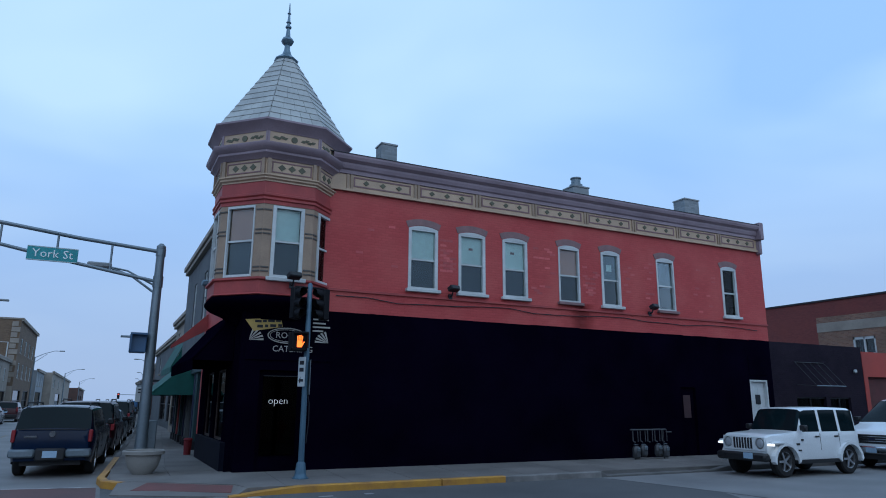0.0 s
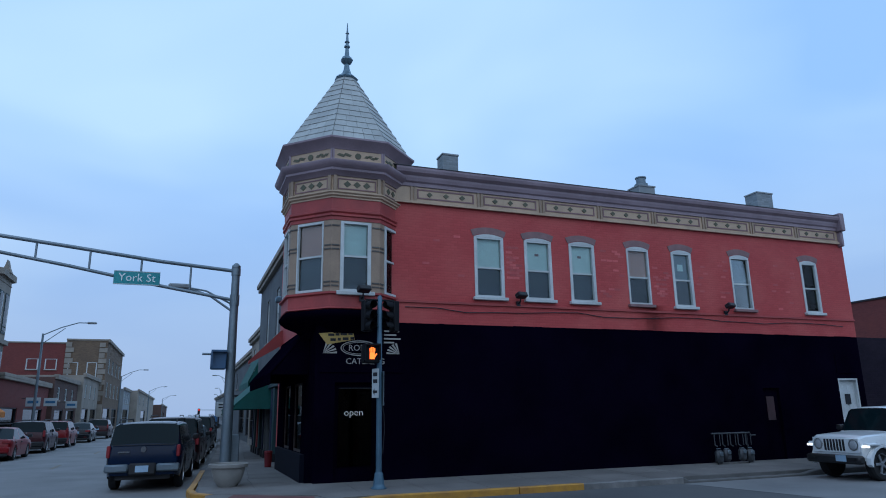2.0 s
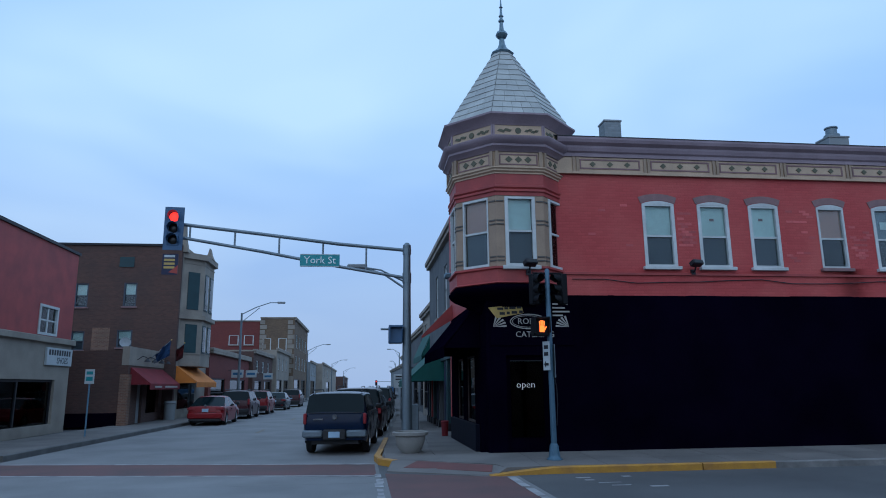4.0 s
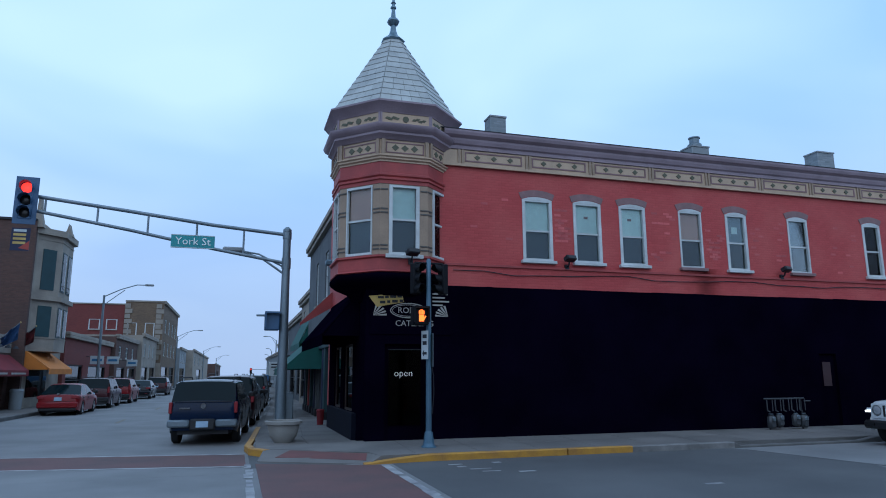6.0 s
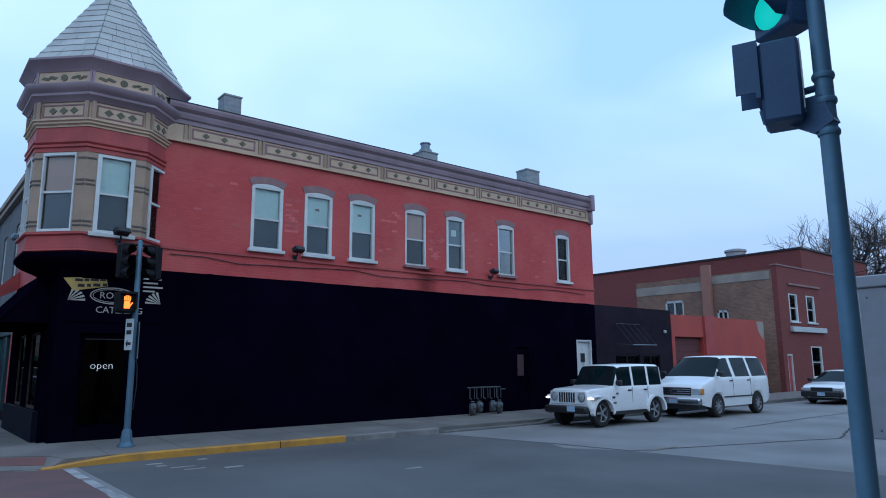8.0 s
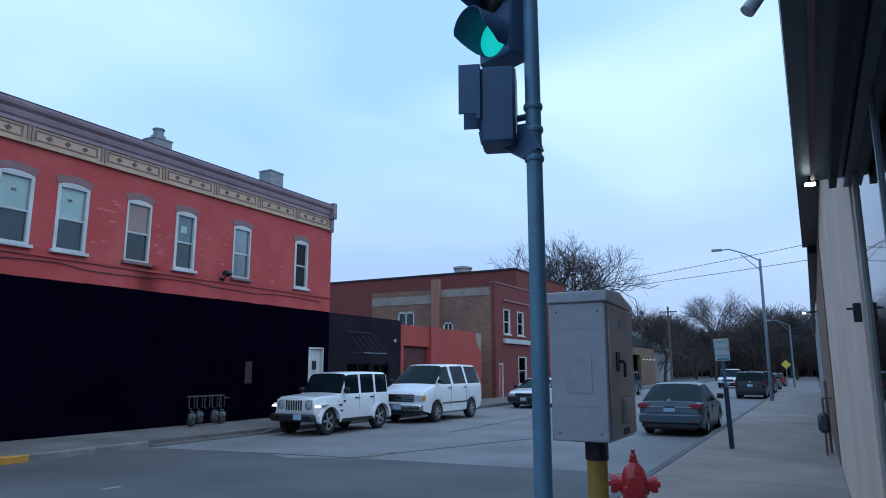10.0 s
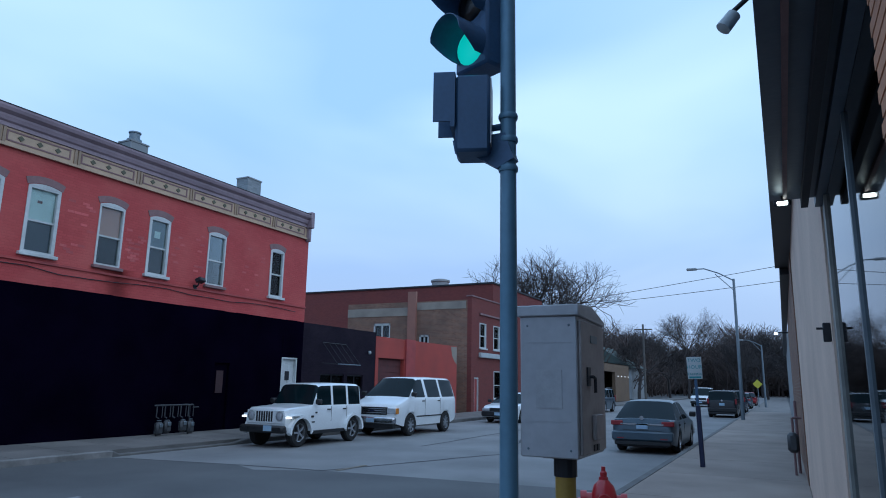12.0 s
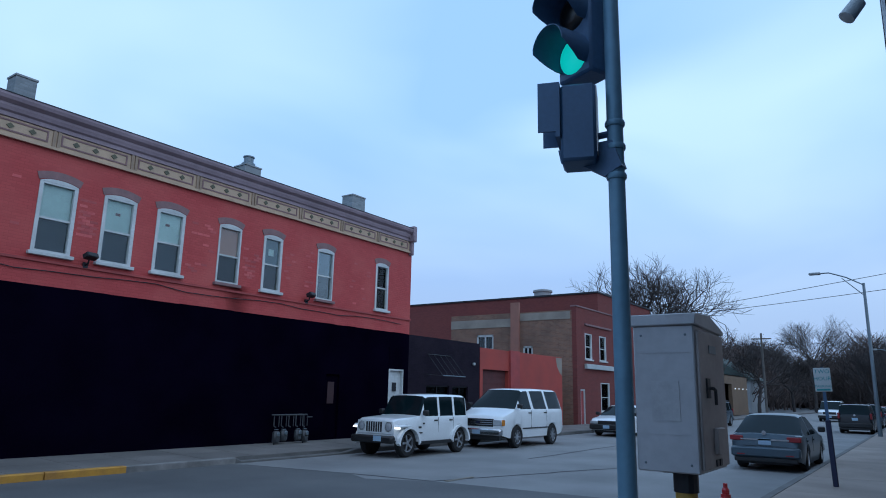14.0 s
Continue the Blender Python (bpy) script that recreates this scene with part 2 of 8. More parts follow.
M = dict(
    asphalt=paint("asphalt", (0.115, 0.117, 0.117), (0.072, 0.074, 0.076), 0.35, 0.85, bump=0.5, fine=60),
    asphalt_old=paint("asphalt_worn", (0.23, 0.23, 0.228), (0.16, 0.16, 0.16), 0.5, 0.85, bump=0.5, fine=55),
    concrete=paint("concrete", (0.185, 0.17, 0.158), (0.12, 0.112, 0.105), 0.8, 0.85, bump=0.3, fine=45, var=0.15),
    kerb=paint("kerb_concrete", (0.15, 0.145, 0.14), (0.09, 0.088, 0.085), 1.5, 0.85, fine=40),
    kerbwhite=paint("kerb_worn_white", (0.26, 0.25, 0.24), (0.13, 0.125, 0.12), 2.5, 0.8, fine=25),
    yellow=paint("kerb_yellow", (0.58, 0.29, 0.03), (0.33, 0.16, 0.04), 2.2, 0.6, fine=30),
    white_line=paint("line_white", (0.40, 0.40, 0.40), (0.17, 0.17, 0.18), 2.5, 0.7, fine=25),
    yellow_line=paint("line_yellow", (0.22, 0.16, 0.09), (0.13, 0.115, 0.095), 2.5, 0.7, fine=25),
    crossing=paint("crossing_red", (0.16, 0.075, 0.07), (0.10, 0.065, 0.062), 0.8, 0.85, bump=0.4, fine=30),
    rampred=paint("ramp_red", (0.18, 0.066, 0.06), (0.12, 0.058, 0.054), 1.5, 0.85, bump=0.5, fine=30),
    red=brickwork("red_painted_brick", (0.46, 0.067, 0.065), (0.40, 0.055, 0.055), (0.385, 0.054, 0.053), 0.6, 0.45, stain=(0.50, 0.11, 0.095), amount=0.7),
    redflat=paint("red_paint", (0.40, 0.060, 0.055), (0.26, 0.042, 0.042), 1.5, 0.6, fine=25),
    doorglass=glass("door_glass", (0.2, 0.22, 0.25), 0.5, 1.18),
    # black paint; its raised blue stands in for veiling glare
    black=paint("black_paint", (0.0032, 0.0020, 0.0085), (0.0018, 0.0012, 0.005), 0.8, 0.9, bump=0.3, fine=30, spec=0.0),
    blackwing=brickwork("black_painted_brick", (0.016, 0.011, 0.021), (0.012, 0.009, 0.016), (0.011, 0.008, 0.015), 0.75, 0.4, stain=(0.034, 0.024, 0.034), amount=0.5, spec=0.1),
    cream=paint("cream_paint", (0.52, 0.37, 0.25), (0.40, 0.29, 0.20), 2.0, 0.6, fine=25),
    tan=paint("tan_paint", (0.34, 0.24, 0.165), (0.26, 0.185, 0.13), 2.0, 0.6, fine=25),
    brownframe=paint("dark_brown_frame", (0.055, 0.035, 0.03), (0.04, 0.026, 0.022), 3.0, 0.6),
    greenleaf=paint("green_ornament", (0.115, 0.11, 0.065), (0.08, 0.08, 0.05), 3.0, 0.6),
    mauve=paint("mauve_cornice", (0.31, 0.235, 0.265), (0.22, 0.165, 0.19), 1.2, 0.6, fine=25),
    pavewarm=paint("brown_concrete", (0.32, 0.265, 0.225), (0.22, 0.18, 0.155), 0.7, 0.85, bump=0.3, fine=45, var=0.12),
    taupe=paint("taupe_lintel", (0.25, 0.145, 0.145), (0.19, 0.115, 0.115), 4.0, 0.75, fine=30),
    white=paint("white_paint", (0.57, 0.60, 0.60), (0.44, 0.465, 0.46), 1.5, 0.5, fine=20),
    blind=paint("window_blind", (0.72, 0.84, 0.80), (0.62, 0.74, 0.71), 1.0, 0.8, fine=8),
    greyblind=paint("grey_shade", (0.21, 0.26, 0.29), (0.16, 0.20, 0.23), 1.0, 0.8, fine=8),
    weathered=paint("weathered_grey_paint", (0.105, 0.116, 0.124), (0.065, 0.073, 0.08), 0.9, 0.8, fine=20),
    tealpaint=paint("teal_shopfront_paint", (0.013, 0.052, 0.06), (0.009, 0.036, 0.043), 1.5, 0.6),
    curtain=paint("beige_drape", (0.66, 0.37, 0.30), (0.56, 0.31, 0.26), 1.0, 0.8, fine=8),
    # near-black: the shade of unlit rooms and cabins is put into the colour
    inside=paint("unlit_room_dark", (0.03, 0.035, 0.045), (0.02, 0.022, 0.03), 1.0, 0.9),
    screen=paint("window_screen", (0.085, 0.105, 0.13), (0.07, 0.085, 0.11), 2.0, 0.9),
    pane=glass("window_glass", (0.93, 0.98, 0.98), 0.99, 1.38),
    carglass=paint("tinted_car_glass", (0.004, 0.013, 0.016), (0.003, 0.010, 0.013), 1.0, 0.06, spec=0.12, bump=0.0),
    shopglass=glass("shop_glass", dark=0.4, ior=1.3),
    greybrick=brickwork("grey_weathered_brick", (0.29, 0.325, 0.345), (0.20, 0.23, 0.25), (0.25, 0.27, 0.28), stain=(0.10, 0.115, 0.125), amount=0.6),
    slate=paint("grey_shingle", (0.42, 0.43, 0.41), (0.33, 0.34, 0.33), 1.5, 0.8, fine=25, var=0.12),
    zinc=paint("blue_grey_metal", (0.16, 0.24, 0.29), (0.11, 0.17, 0.21), 2.0, 0.45, 0.5),
    steel=paint("galvanised_steel", (0.20, 0.24, 0.27), (0.14, 0.18, 0.205), 1.2, 0.45, 0.6, fine=20),
    greyblue=paint("pole_paint", (0.135, 0.26, 0.355), (0.10, 0.205, 0.285), 1.5, 0.5, 0.2, fine=20),
    pedblue=paint("pedestal_paint", (0.075, 0.15, 0.21), (0.055, 0.115, 0.165), 1.5, 0.5, 0.2, fine=20),
    darkmetal=paint("dark_metal", (0.02, 0.022, 0.028), (0.014, 0.015, 0.02), 2.0, 0.5, 0.3),
    sigblack=paint("black_signal_housing", (0.004, 0.0045, 0.007), (0.003, 0.0035, 0.0055), 2.0, 0.6, spec=0.2),
    # dark housing with the blue of veiling glare painted into its colour
    sig=paint("hazed_signal_housing", (0.045, 0.110, 0.21), (0.034, 0.085, 0.165), 2.0, 0.5),
    cabinet=paint("cabinet_grey", (0.43, 0.435, 0.455), (0.33, 0.335, 0.355), 1.8, 0.45, 0.1, fine=15),
    cabdoor=paint("cabinet_weathered", (0.36, 0.32, 0.31), (0.26, 0.235, 0.23), 3.0, 0.55, 0.1, fine=20),
    postyellow=paint("post_yellow", (0.42, 0.26, 0.04), (0.28, 0.17, 0.03), 4.0, 0.6),
    hydrant=paint("hydrant_red", (0.45, 0.012, 0.02), (0.32, 0.01, 0.015), 3.0, 0.35, fine=20, coat=0.3),
    signgreen=paint("sign_green", (0.01, 0.25, 0.27), (0.008, 0.21, 0.23), 1.0, 0.4),
    letterwhite=paint("reflective_white", (0.78, 0.82, 0.82), (0.70, 0.74, 0.74), 2.0, 0.4),
    signwhite=paint("sign_white", (0.47, 0.51, 0.52), (0.40, 0.44, 0.45), 2.0, 0.4),
    teal=paint("teal_canvas", (0.006, 0.10, 0.085), (0.004, 0.07, 0.06), 1.5, 0.8),
    canvasred=paint("maroon_canvas", (0.20, 0.012, 0.02), (0.14, 0.01, 0.016), 1.5, 0.8),
    canvasorange=paint("orange_canvas", (0.62, 0.20, 0.03), (0.48, 0.15, 0.025), 1.5, 0.8),
    brownbrick=brickwork("brown_brick", (0.125, 0.066, 0.052), (0.09, 0.05, 0.042), (0.10, 0.065, 0.055), stain=(0.07, 0.05, 0.047), amount=0.6),
    commonbrick=brickwork("bare_common_brick", (0.27, 0.145, 0.095), (0.18, 0.092, 0.065), (0.26, 0.20, 0.16), stain=(0.13, 0.09, 0.07), amount=0.7),
    tanbrick=brickwork("tan_brick", (0.20, 0.135, 0.085), (0.15, 0.10, 0.066), (0.15, 0.11, 0.08), stain=(0.1, 0.075, 0.06), amount=0.5),
    darkred=brickwork("dark_red_brick", (0.20, 0.05, 0.045), (0.15, 0.04, 0.037), (0.14, 0.05, 0.045), stain=(0.2, 0.05, 0.04), amount=0.5),
    wornred=paint("worn_red_paint", (0.40, 0.058, 0.042), (0.30, 0.05, 0.04), 0.9, 0.7, fine=20),
    limestone=paint("limestone", (0.32, 0.28, 0.23), (0.22, 0.19, 0.16), 1.0, 0.8, fine=20),
    beige=paint("beige_stucco", (0.70, 0.54, 0.44), (0.56, 0.43, 0.35), 0.9, 0.85, fine=35),
    wirepole=paint("weathered_pole", (0.12, 0.11, 0.10), (0.08, 0.075, 0.07), 2.0, 0.9),
    canopy=paint("dark_canopy_metal", (0.055, 0.088, 0.13), (0.032, 0.055, 0.085), 1.2, 0.45, 0.1, fine=20),
    mortar=paint("brick_mortar", (0.075, 0.06, 0.052), (0.05, 0.04, 0.036), 4.0, 0.9, fine=40),
    pierbrick=paint("orange_brown_brick", (0.52, 0.235, 0.12), (0.40, 0.175, 0.095), 5.0, 0.8, fine=35, var=0.35),
    jamb=paint("weathered_metal_jamb", (0.36, 0.36, 0.33), (0.22, 0.23, 0.22), 5.0, 0.6, 0.3, fine=25),
    palegrey=paint("pale_grey_render", (0.30, 0.32, 0.33), (0.22, 0.24, 0.25), 0.8, 0.8),
    roofdark=paint("roof_felt", (0.04, 0.042, 0.048), (0.03, 0.03, 0.035), 1.0, 0.9),
    greenroof=paint("green_grey_roof", (0.085, 0.115, 0.105), (0.06, 0.08, 0.075), 1.0, 0.85),
    bark=paint("bark", (0.06, 0.05, 0.048), (0.035, 0.03, 0.03), 3.0, 0.9),
    twig=paint("thicket_twigs", (0.105, 0.075, 0.066), (0.06, 0.046, 0.043), 0.3, 0.95),
    rubber=paint("tyre_rubber", (0.012, 0.012, 0.013), (0.008, 0.008, 0.009), 6.0, 0.8),
    alloy=paint("alloy_wheel", (0.62, 0.63, 0.65), (0.42, 0.43, 0.45), 6.0, 0.3, 0.9),
    chrome=paint("chrome", (0.55, 0.56, 0.58), (0.45, 0.46, 0.48), 4.0, 0.15, 1.0, bump=0.0),
    plastic=paint("black_plastic", (0.014, 0.015, 0.017), (0.01, 0.01, 0.012), 4.0, 0.55),
    carwhite=paint("white_car_paint", (0.76, 0.79, 0.80), (0.70, 0.73, 0.74), 0.8, 0.3, coat=0.6, bump=0.0),
    carblue=paint("dark_blue_car_paint", (0.003, 0.012, 0.036), (0.002, 0.010, 0.03), 0.8, 0.2, coat=0.08, spec=0.2, bump=0.0),
    cargrey=paint("steel_blue_car_paint", (0.075, 0.108, 0.135), (0.062, 0.092, 0.118), 0.8, 0.28, 0.3, coat=0.2, spec=0.3, bump=0.0),
    carred=paint("red_car_paint", (0.24, 0.008, 0.012), (0.2, 0.007, 0.01), 0.8, 0.3, coat=0.2, spec=0.3, bump=0.0),
    carmaroon=paint("maroon_car_paint", (0.05, 0.006, 0.01), (0.04, 0.005, 0.008), 0.8, 0.3, coat=0.2, spec=0.3, bump=0.0),
    carblack=paint("black_car_paint", (0.012, 0.013, 0.017), (0.01, 0.011, 0.014), 0.8, 0.25, coat=0.2, spec=0.3, bump=0.0),
    # faint emission added to brighten unlit tail lamps and bumper reflectors
    taillamp=glow("tail_lamp", (0.22, 0.01, 0.015), 0.02),
    amber=paint("amber_lens", (0.6, 0.22, 0.03), (0.5, 0.18, 0.02), 3.0, 0.2),
    lens=paint("clear_lens", (0.55, 0.58, 0.6), (0.4, 0.42, 0.45), 5.0, 0.15, 0.3),
    plate=paint("number_plate", (0.35, 0.5, 0.62), (0.3, 0.42, 0.55), 3.0, 0.4),
    daylamp=glow("daytime_lamp", (0.9, 0.95, 1.0), 1.2),
    led=glow("flood_led", (0.85, 1.0, 0.98), 9.0),
    sigred=glow("signal_red", (1.0, 0.035, 0.025), 1.7),
    siggreen=glow("signal_green", (0.015, 0.50, 0.43), 0.7),
    handorange=glow("pedestrian_orange", (1.0, 0.15, 0.02), 2.2),
    neon=glow("neon_white", (0.8, 0.9, 0.95), 0.3),
    offlens=paint("unlit_lens", (0.004, 0.004, 0.004), (0.006, 0.004, 0.003), 5.0, 0.3),
    navy=paint("navy_panel", (0.008, 0.014, 0.05), (0.006, 0.01, 0.04), 1.0, 0.6),
    gold=paint("gold_lettering", (0.52, 0.36, 0.10), (0.42, 0.29, 0.09), 3.0, 0.6),
    offwhite=paint("cream_lettering", (0.42, 0.40, 0.36), (0.34, 0.32, 0.29), 3.0, 0.6),
    pot=paint("planter_concrete", (0.30, 0.29, 0.27), (0.22, 0.215, 0.20), 2.0, 0.8),
    meter=paint("meter_grey", (0.06, 0.065, 0.07), (0.035, 0.038, 0.044), 4.0, 0.5),
)


# ---- mesh helpers ----
def mesh_of(name, bm, material):
    me = bpy.data.meshes.new(name)
    bm.normal_update()
    bm.to_mesh(me)
    bm.free()
    if len(me.polygons) > 24:
        me.shade_smooth()
        me.set_sharp_from_angle(angle=radians(38))
    if material:
        me.materials.append(material)
    return me


def part(name, bm, material, parent=None, label="", smooth=False, bevel=0.0):
    if bevel:
        bmesh.ops.bevel(bm, geom=[e for e in bm.edges], offset=bevel, segments=1, affect="EDGES", clamp_overlap=True)
    me = mesh_of(name, bm, material)
    if smooth:
        me.shade_smooth()
    ob = new(name, me)
    if parent is not None:
        ob.parent = parent
    if label:
        tagged(ob, label)
    return ob


def thing(name, label, category, m=None, group="", kind=""):
    ob = new(name)
    ob.empty_display_size = 0.2
    if m is not None:
        ob.matrix_basis = m
    return tagged(ob, label, category, group, kind)


def box(bm, x0, x1, y0, y1, z0, z1, m=None):
    v = [bm.verts.new((x, y, z)) for z in (z0, z1) for x, y in ((x0, y0), (x1, y0), (x1, y1), (x0, y1))]
    for f in ((3, 2, 1, 0), (4, 5, 6, 7), (0, 1, 5, 4), (1, 2, 6, 5), (2, 3, 7, 6), (3, 0, 4, 7)):
        bm.faces.new([v[i] for i in f])
    if m is not None:
        for a in v:
            a.co = m @ a.co
    return v


def boxes(*lims, m=None):
    bm = bmesh.new()
    for b in lims:
        box(bm, *b, m=m)
    return bm


def rod(bm, a, b, r0, r1=None, n=10, cap=True):
    """A tapered round bar from a to b."""
    r1 = r0 if r1 is None else r1
    a, b = Vector(a), Vector(b)
    d = (b - a).normalized()
    u = d.orthogonal().normalized()
    w = d.cross(u)
    rings = []
    for p, r in ((a, r0), (b, r1)):
        rings.append([bm.verts.new(p + r * (math.cos(2 * math.pi * k / n) * u + math.sin(2 * math.pi * k / n) * w)) for k in range(n)])
    for k in range(n):
        bm.faces.new((rings[0][k], rings[0][(k + 1) % n], rings[1][(k + 1) % n], rings[1][k]))
    if cap:
        bm.faces.new(rings[0][::-1]); bm.faces.new(rings[1])
    return bm


def pipe(bm, pts, r, n=8):
    for a, b in zip(pts, pts[1:]):
        rod(bm, a, b, r, r, n)
    return bm


def lathe(bm, profile, n=16, at=(0, 0, 0), turn=0.0, cap=True):
    """Turns (radius, height) pairs round the upright axis through at."""
    rings = []
    for r, z in profile:
        rings.append([bm.verts.new((at[0] + r * math.cos(turn + 2 * math.pi * k / n), at[1] + r * math.sin(turn + 2 * math.pi * k / n), at[2] + z)) for k in range(n)])
    for a, b in zip(rings, rings[1:]):
        for k in range(n):
            bm.faces.new((a[k], a[(k + 1) % n], b[(k + 1) % n], b[k]))
    if cap:
        bm.faces.new(rings[0][::-1]); bm.faces.new(rings[-1])
    return bm


def prism(bm, poly, axis, a, b, m=None):
    """Extrudes a polygon along an axis: 'y' takes (x, z) pairs, 'x' takes (y, z), 'z' takes (x, y)."""
    def at(p, c):
        return {"y": (p[0], c, p[1]), "x": (c, p[0], p[1]), "z": (p[0], p[1], c)}[axis]
    lo, hi = [bm.verts.new(at(p, a)) for p in poly], [bm.verts.new(at(p, b)) for p in poly]
    n = len(poly)
    bm.faces.new(lo); bm.faces.new(hi[::-1])
    for k in range(n):
        bm.faces.new((lo[k], hi[k], hi[(k + 1) % n], lo[(k + 1) % n]))
    bmesh.ops.recalc_face_normals(bm, faces=bm.faces[:])
    if m is not None:
        for v in lo + hi:
            v.co = m @ v.co
    return bm


def pierced(bm, u0, u1, z0, z1, holes, put):
    """Fills the rectangle but for the holes (u0, u1, z0, z1), as one joined wall; put(bm, u0, u1, z0, z1) lays one cell."""
    us = sorted({u0, u1, *[min(max(v, u0), u1) for h in holes for v in h[:2]]})
    zs = sorted({z0, z1, *[min(max(v, z0), z1) for h in holes for v in h[2:]]})
    for a, b in zip(us, us[1:]):
        for lo, hi in zip(zs, zs[1:]):
            u, z = (a + b) / 2, (lo + hi) / 2
            if not any(h[0] < u < h[1] and h[2] < z < h[3] for h in holes):
                put(bm, a, b, lo, hi)
    bmesh.ops.remove_doubles(bm, verts=bm.verts[:], dist=1e-4)
    inner = {}
    for f in bm.faces:
        c = f.calc_center_median()
        inner.setdefault((round(c.x, 3), round(c.y, 3), round(c.z, 3)), []).append(f)
    bmesh.ops.delete(bm, geom=[f for fs in inner.values() if len(fs) > 1 for f in fs], context="FACES")
    return bm


def letters(name, text, size, material, m, parent=None, thick=0.004, thin=0.0):
    """Lettering with the built-in font, as a mesh; m: its plane's pose, x along the line and y up."""
    cu = bpy.data.curves.new(name, "FONT")
    cu.body, cu.size, cu.extrude, cu.align_x, cu.align_y = text, size, thick, "CENTER", "CENTER"
    cu.resolution_u, cu.offset = 2, -thin
    tmp = bpy.data.objects.new(name, cu)
    me = bpy.data.meshes.new_from_object(tmp)
    bpy.data.objects.remove(tmp)
    me.materials.clear(); me.materials.append(material)
    ob = new(name, me)
    if parent is not None:
        ob.parent = parent
    ob.matrix_basis = m
    return ob


FRONT = Matrix(((1, 0, 0, 0), (0, 0, -1, 0), (0, 1, 0, 0), (0, 0, 0, 1)))  # a plane that faces -y
WESTWARD = Matrix(((0, 0, -1, 0), (-1, 0, 0, 0), (0, 1, 0, 0), (0, 0, 0, 1)))  # a plane that faces -x


def at(x, y, z):
    return Matrix.Translation((x, y, z))

# ---- ground, roads, pavements ----
KERB_N, KERB_S, KERB_E, WALL_S = 14.58, 2.55, 1.1, -0.45
PAVE = 0.15
RISE = 0.035


def bend(y):
    """How far the long street leans to the east, going north."""
    return 0.03 * (y - 17)


def east(y):
    """How far the east kerb of the long street leans to the east: first faster, then with the street."""
    return 0.068 * max(0.0, min(y, 50) - 19) + 0.03 * max(0.0, y - 50)



bm = bmesh.new()
box(bm, -900, 900, -900, 900, -0.6, -0.012)
tagged(part("ground", bm, M["asphalt"]), "grey asphalt ground reaching the horizon", "ground", kind="structure")
bm = boxes((-10, 200, KERB_S, 14.0, -0.010, 0.0), (KERB_E, 200, 14.0, KERB_N + 0.1, -0.010, 0.0), (-60, -10, 3, 14, -0.010, 0.0))
tagged(part("road", bm, M["asphalt_old"]), "worn pale grey asphalt side street", "road", kind="structure")
bm = bmesh.new()
prism(bm, [(-9.0, 14.0), (KERB_E - 0.02, 14.0), (KERB_E - 0.02, 19.0), (KERB_E + east(50), 50), (KERB_E + east(260), 260), (-9.0 + bend(260), 260)], "z", -0.010, 0.001)
tagged(part("road", bm, M["asphalt_old"]), "worn pale grey asphalt main street", "road", kind="structure")
# darker patches and seams in the asphalt
bm = prism(bmesh.new(), [(4.0, 3.0), (14.2, 3.0), (13.7, 8.9), (13.0, 10.2), (13.45, 11.1), (12.9, 14.2), (12.8, KERB_N + .02), (4.0, KERB_N + .02)], "z", 0.0, 0.004)
tagged(part("road_patch", bm, M["asphalt"]), "dark newer asphalt patch in the road", "road", kind="structure")
bm = bmesh.new()
random.seed(11)
for x0, y0, x1, y1 in ((12.9, 14.2, 13.45, 11.1), (13.45, 11.1, 13.7, 8.9), (13.7, 8.9, 19.5, 6.9), (19.5, 6.9, 25, 8.4), (20, 9.9, 46, 10.4)):
    p = Vector((x0, y0, 0.0))
    for k in range(14):
        q = Vector((x0 + (x1 - x0) * (k + 1) / 14, y0 + (y1 - y0) * (k + 1) / 14 + random.uniform(-.04, .04), 0.0))
        s = (q - p).normalized().cross(Vector((0, 0, 1))) * 0.03
        bm.faces.new([bm.verts.new(v + Vector((0, 0, 0.006))) for v in (p - s, q - s, q + s, p + s)])
        p = q
bmesh.ops.recalc_face_normals(bm, faces=bm.faces[:])
tagged(part("tar_seam", bm, M["roofdark"]), "dark tar seams in the road", "road", kind="structure")

# crossings
SKEW = -0.185
bm = prism(bmesh.new(), [(-8.9, 15.25 - 8.9 * SKEW), (1.0, 15.25 + SKEW), (1.0, 17.4 + SKEW), (-8.9, 17.4 - 8.9 * SKEW)], "z", 0.0, 0.006)
prism(bm, [(1.2, 2.8), (3.74, 2.8), (3.74, 14.38), (3.3, 14.5), (1.2, 15.35)], "z", 0.0, 0.006)
tagged(part("crosswalk", bm, M["crossing"]), "dull red paved crosswalk over the road", "crosswalk", kind="structure")
random.seed(5)
bm = bmesh.new()
for x0, x1, y0, y1 in ((3.72, 3.90, 3.0, 14.3), (0.95, 1.12, 3.0, 15.3)):
    y = y0
    while y < y1:
        d = random.uniform(0.3, 1.0)
        box(bm, x0 + random.uniform(-.015, .03), x1 + random.uniform(-.04, .02), y, min(y + d, y1), 0.004, 0.010)
        y += d + random.choice((0, 0, 0.05, 0.25))
for y0 in (15.13, 17.4):
    x = -8.8
    while x < 1.0:
        d = random.uniform(0.5, 1.6)
        x1, a = min(x + d, 1.02), y0 + random.uniform(-.02, .02)
        prism(bm, [(x, a + SKEW * x), (x1, a + SKEW * x1), (x1, y0 + 0.12 + SKEW * x1), (x, y0 + 0.12 + SKEW * x)], "z", 0.004, 0.010)
        x += d + random.choice((0, 0, 0, 0.1))
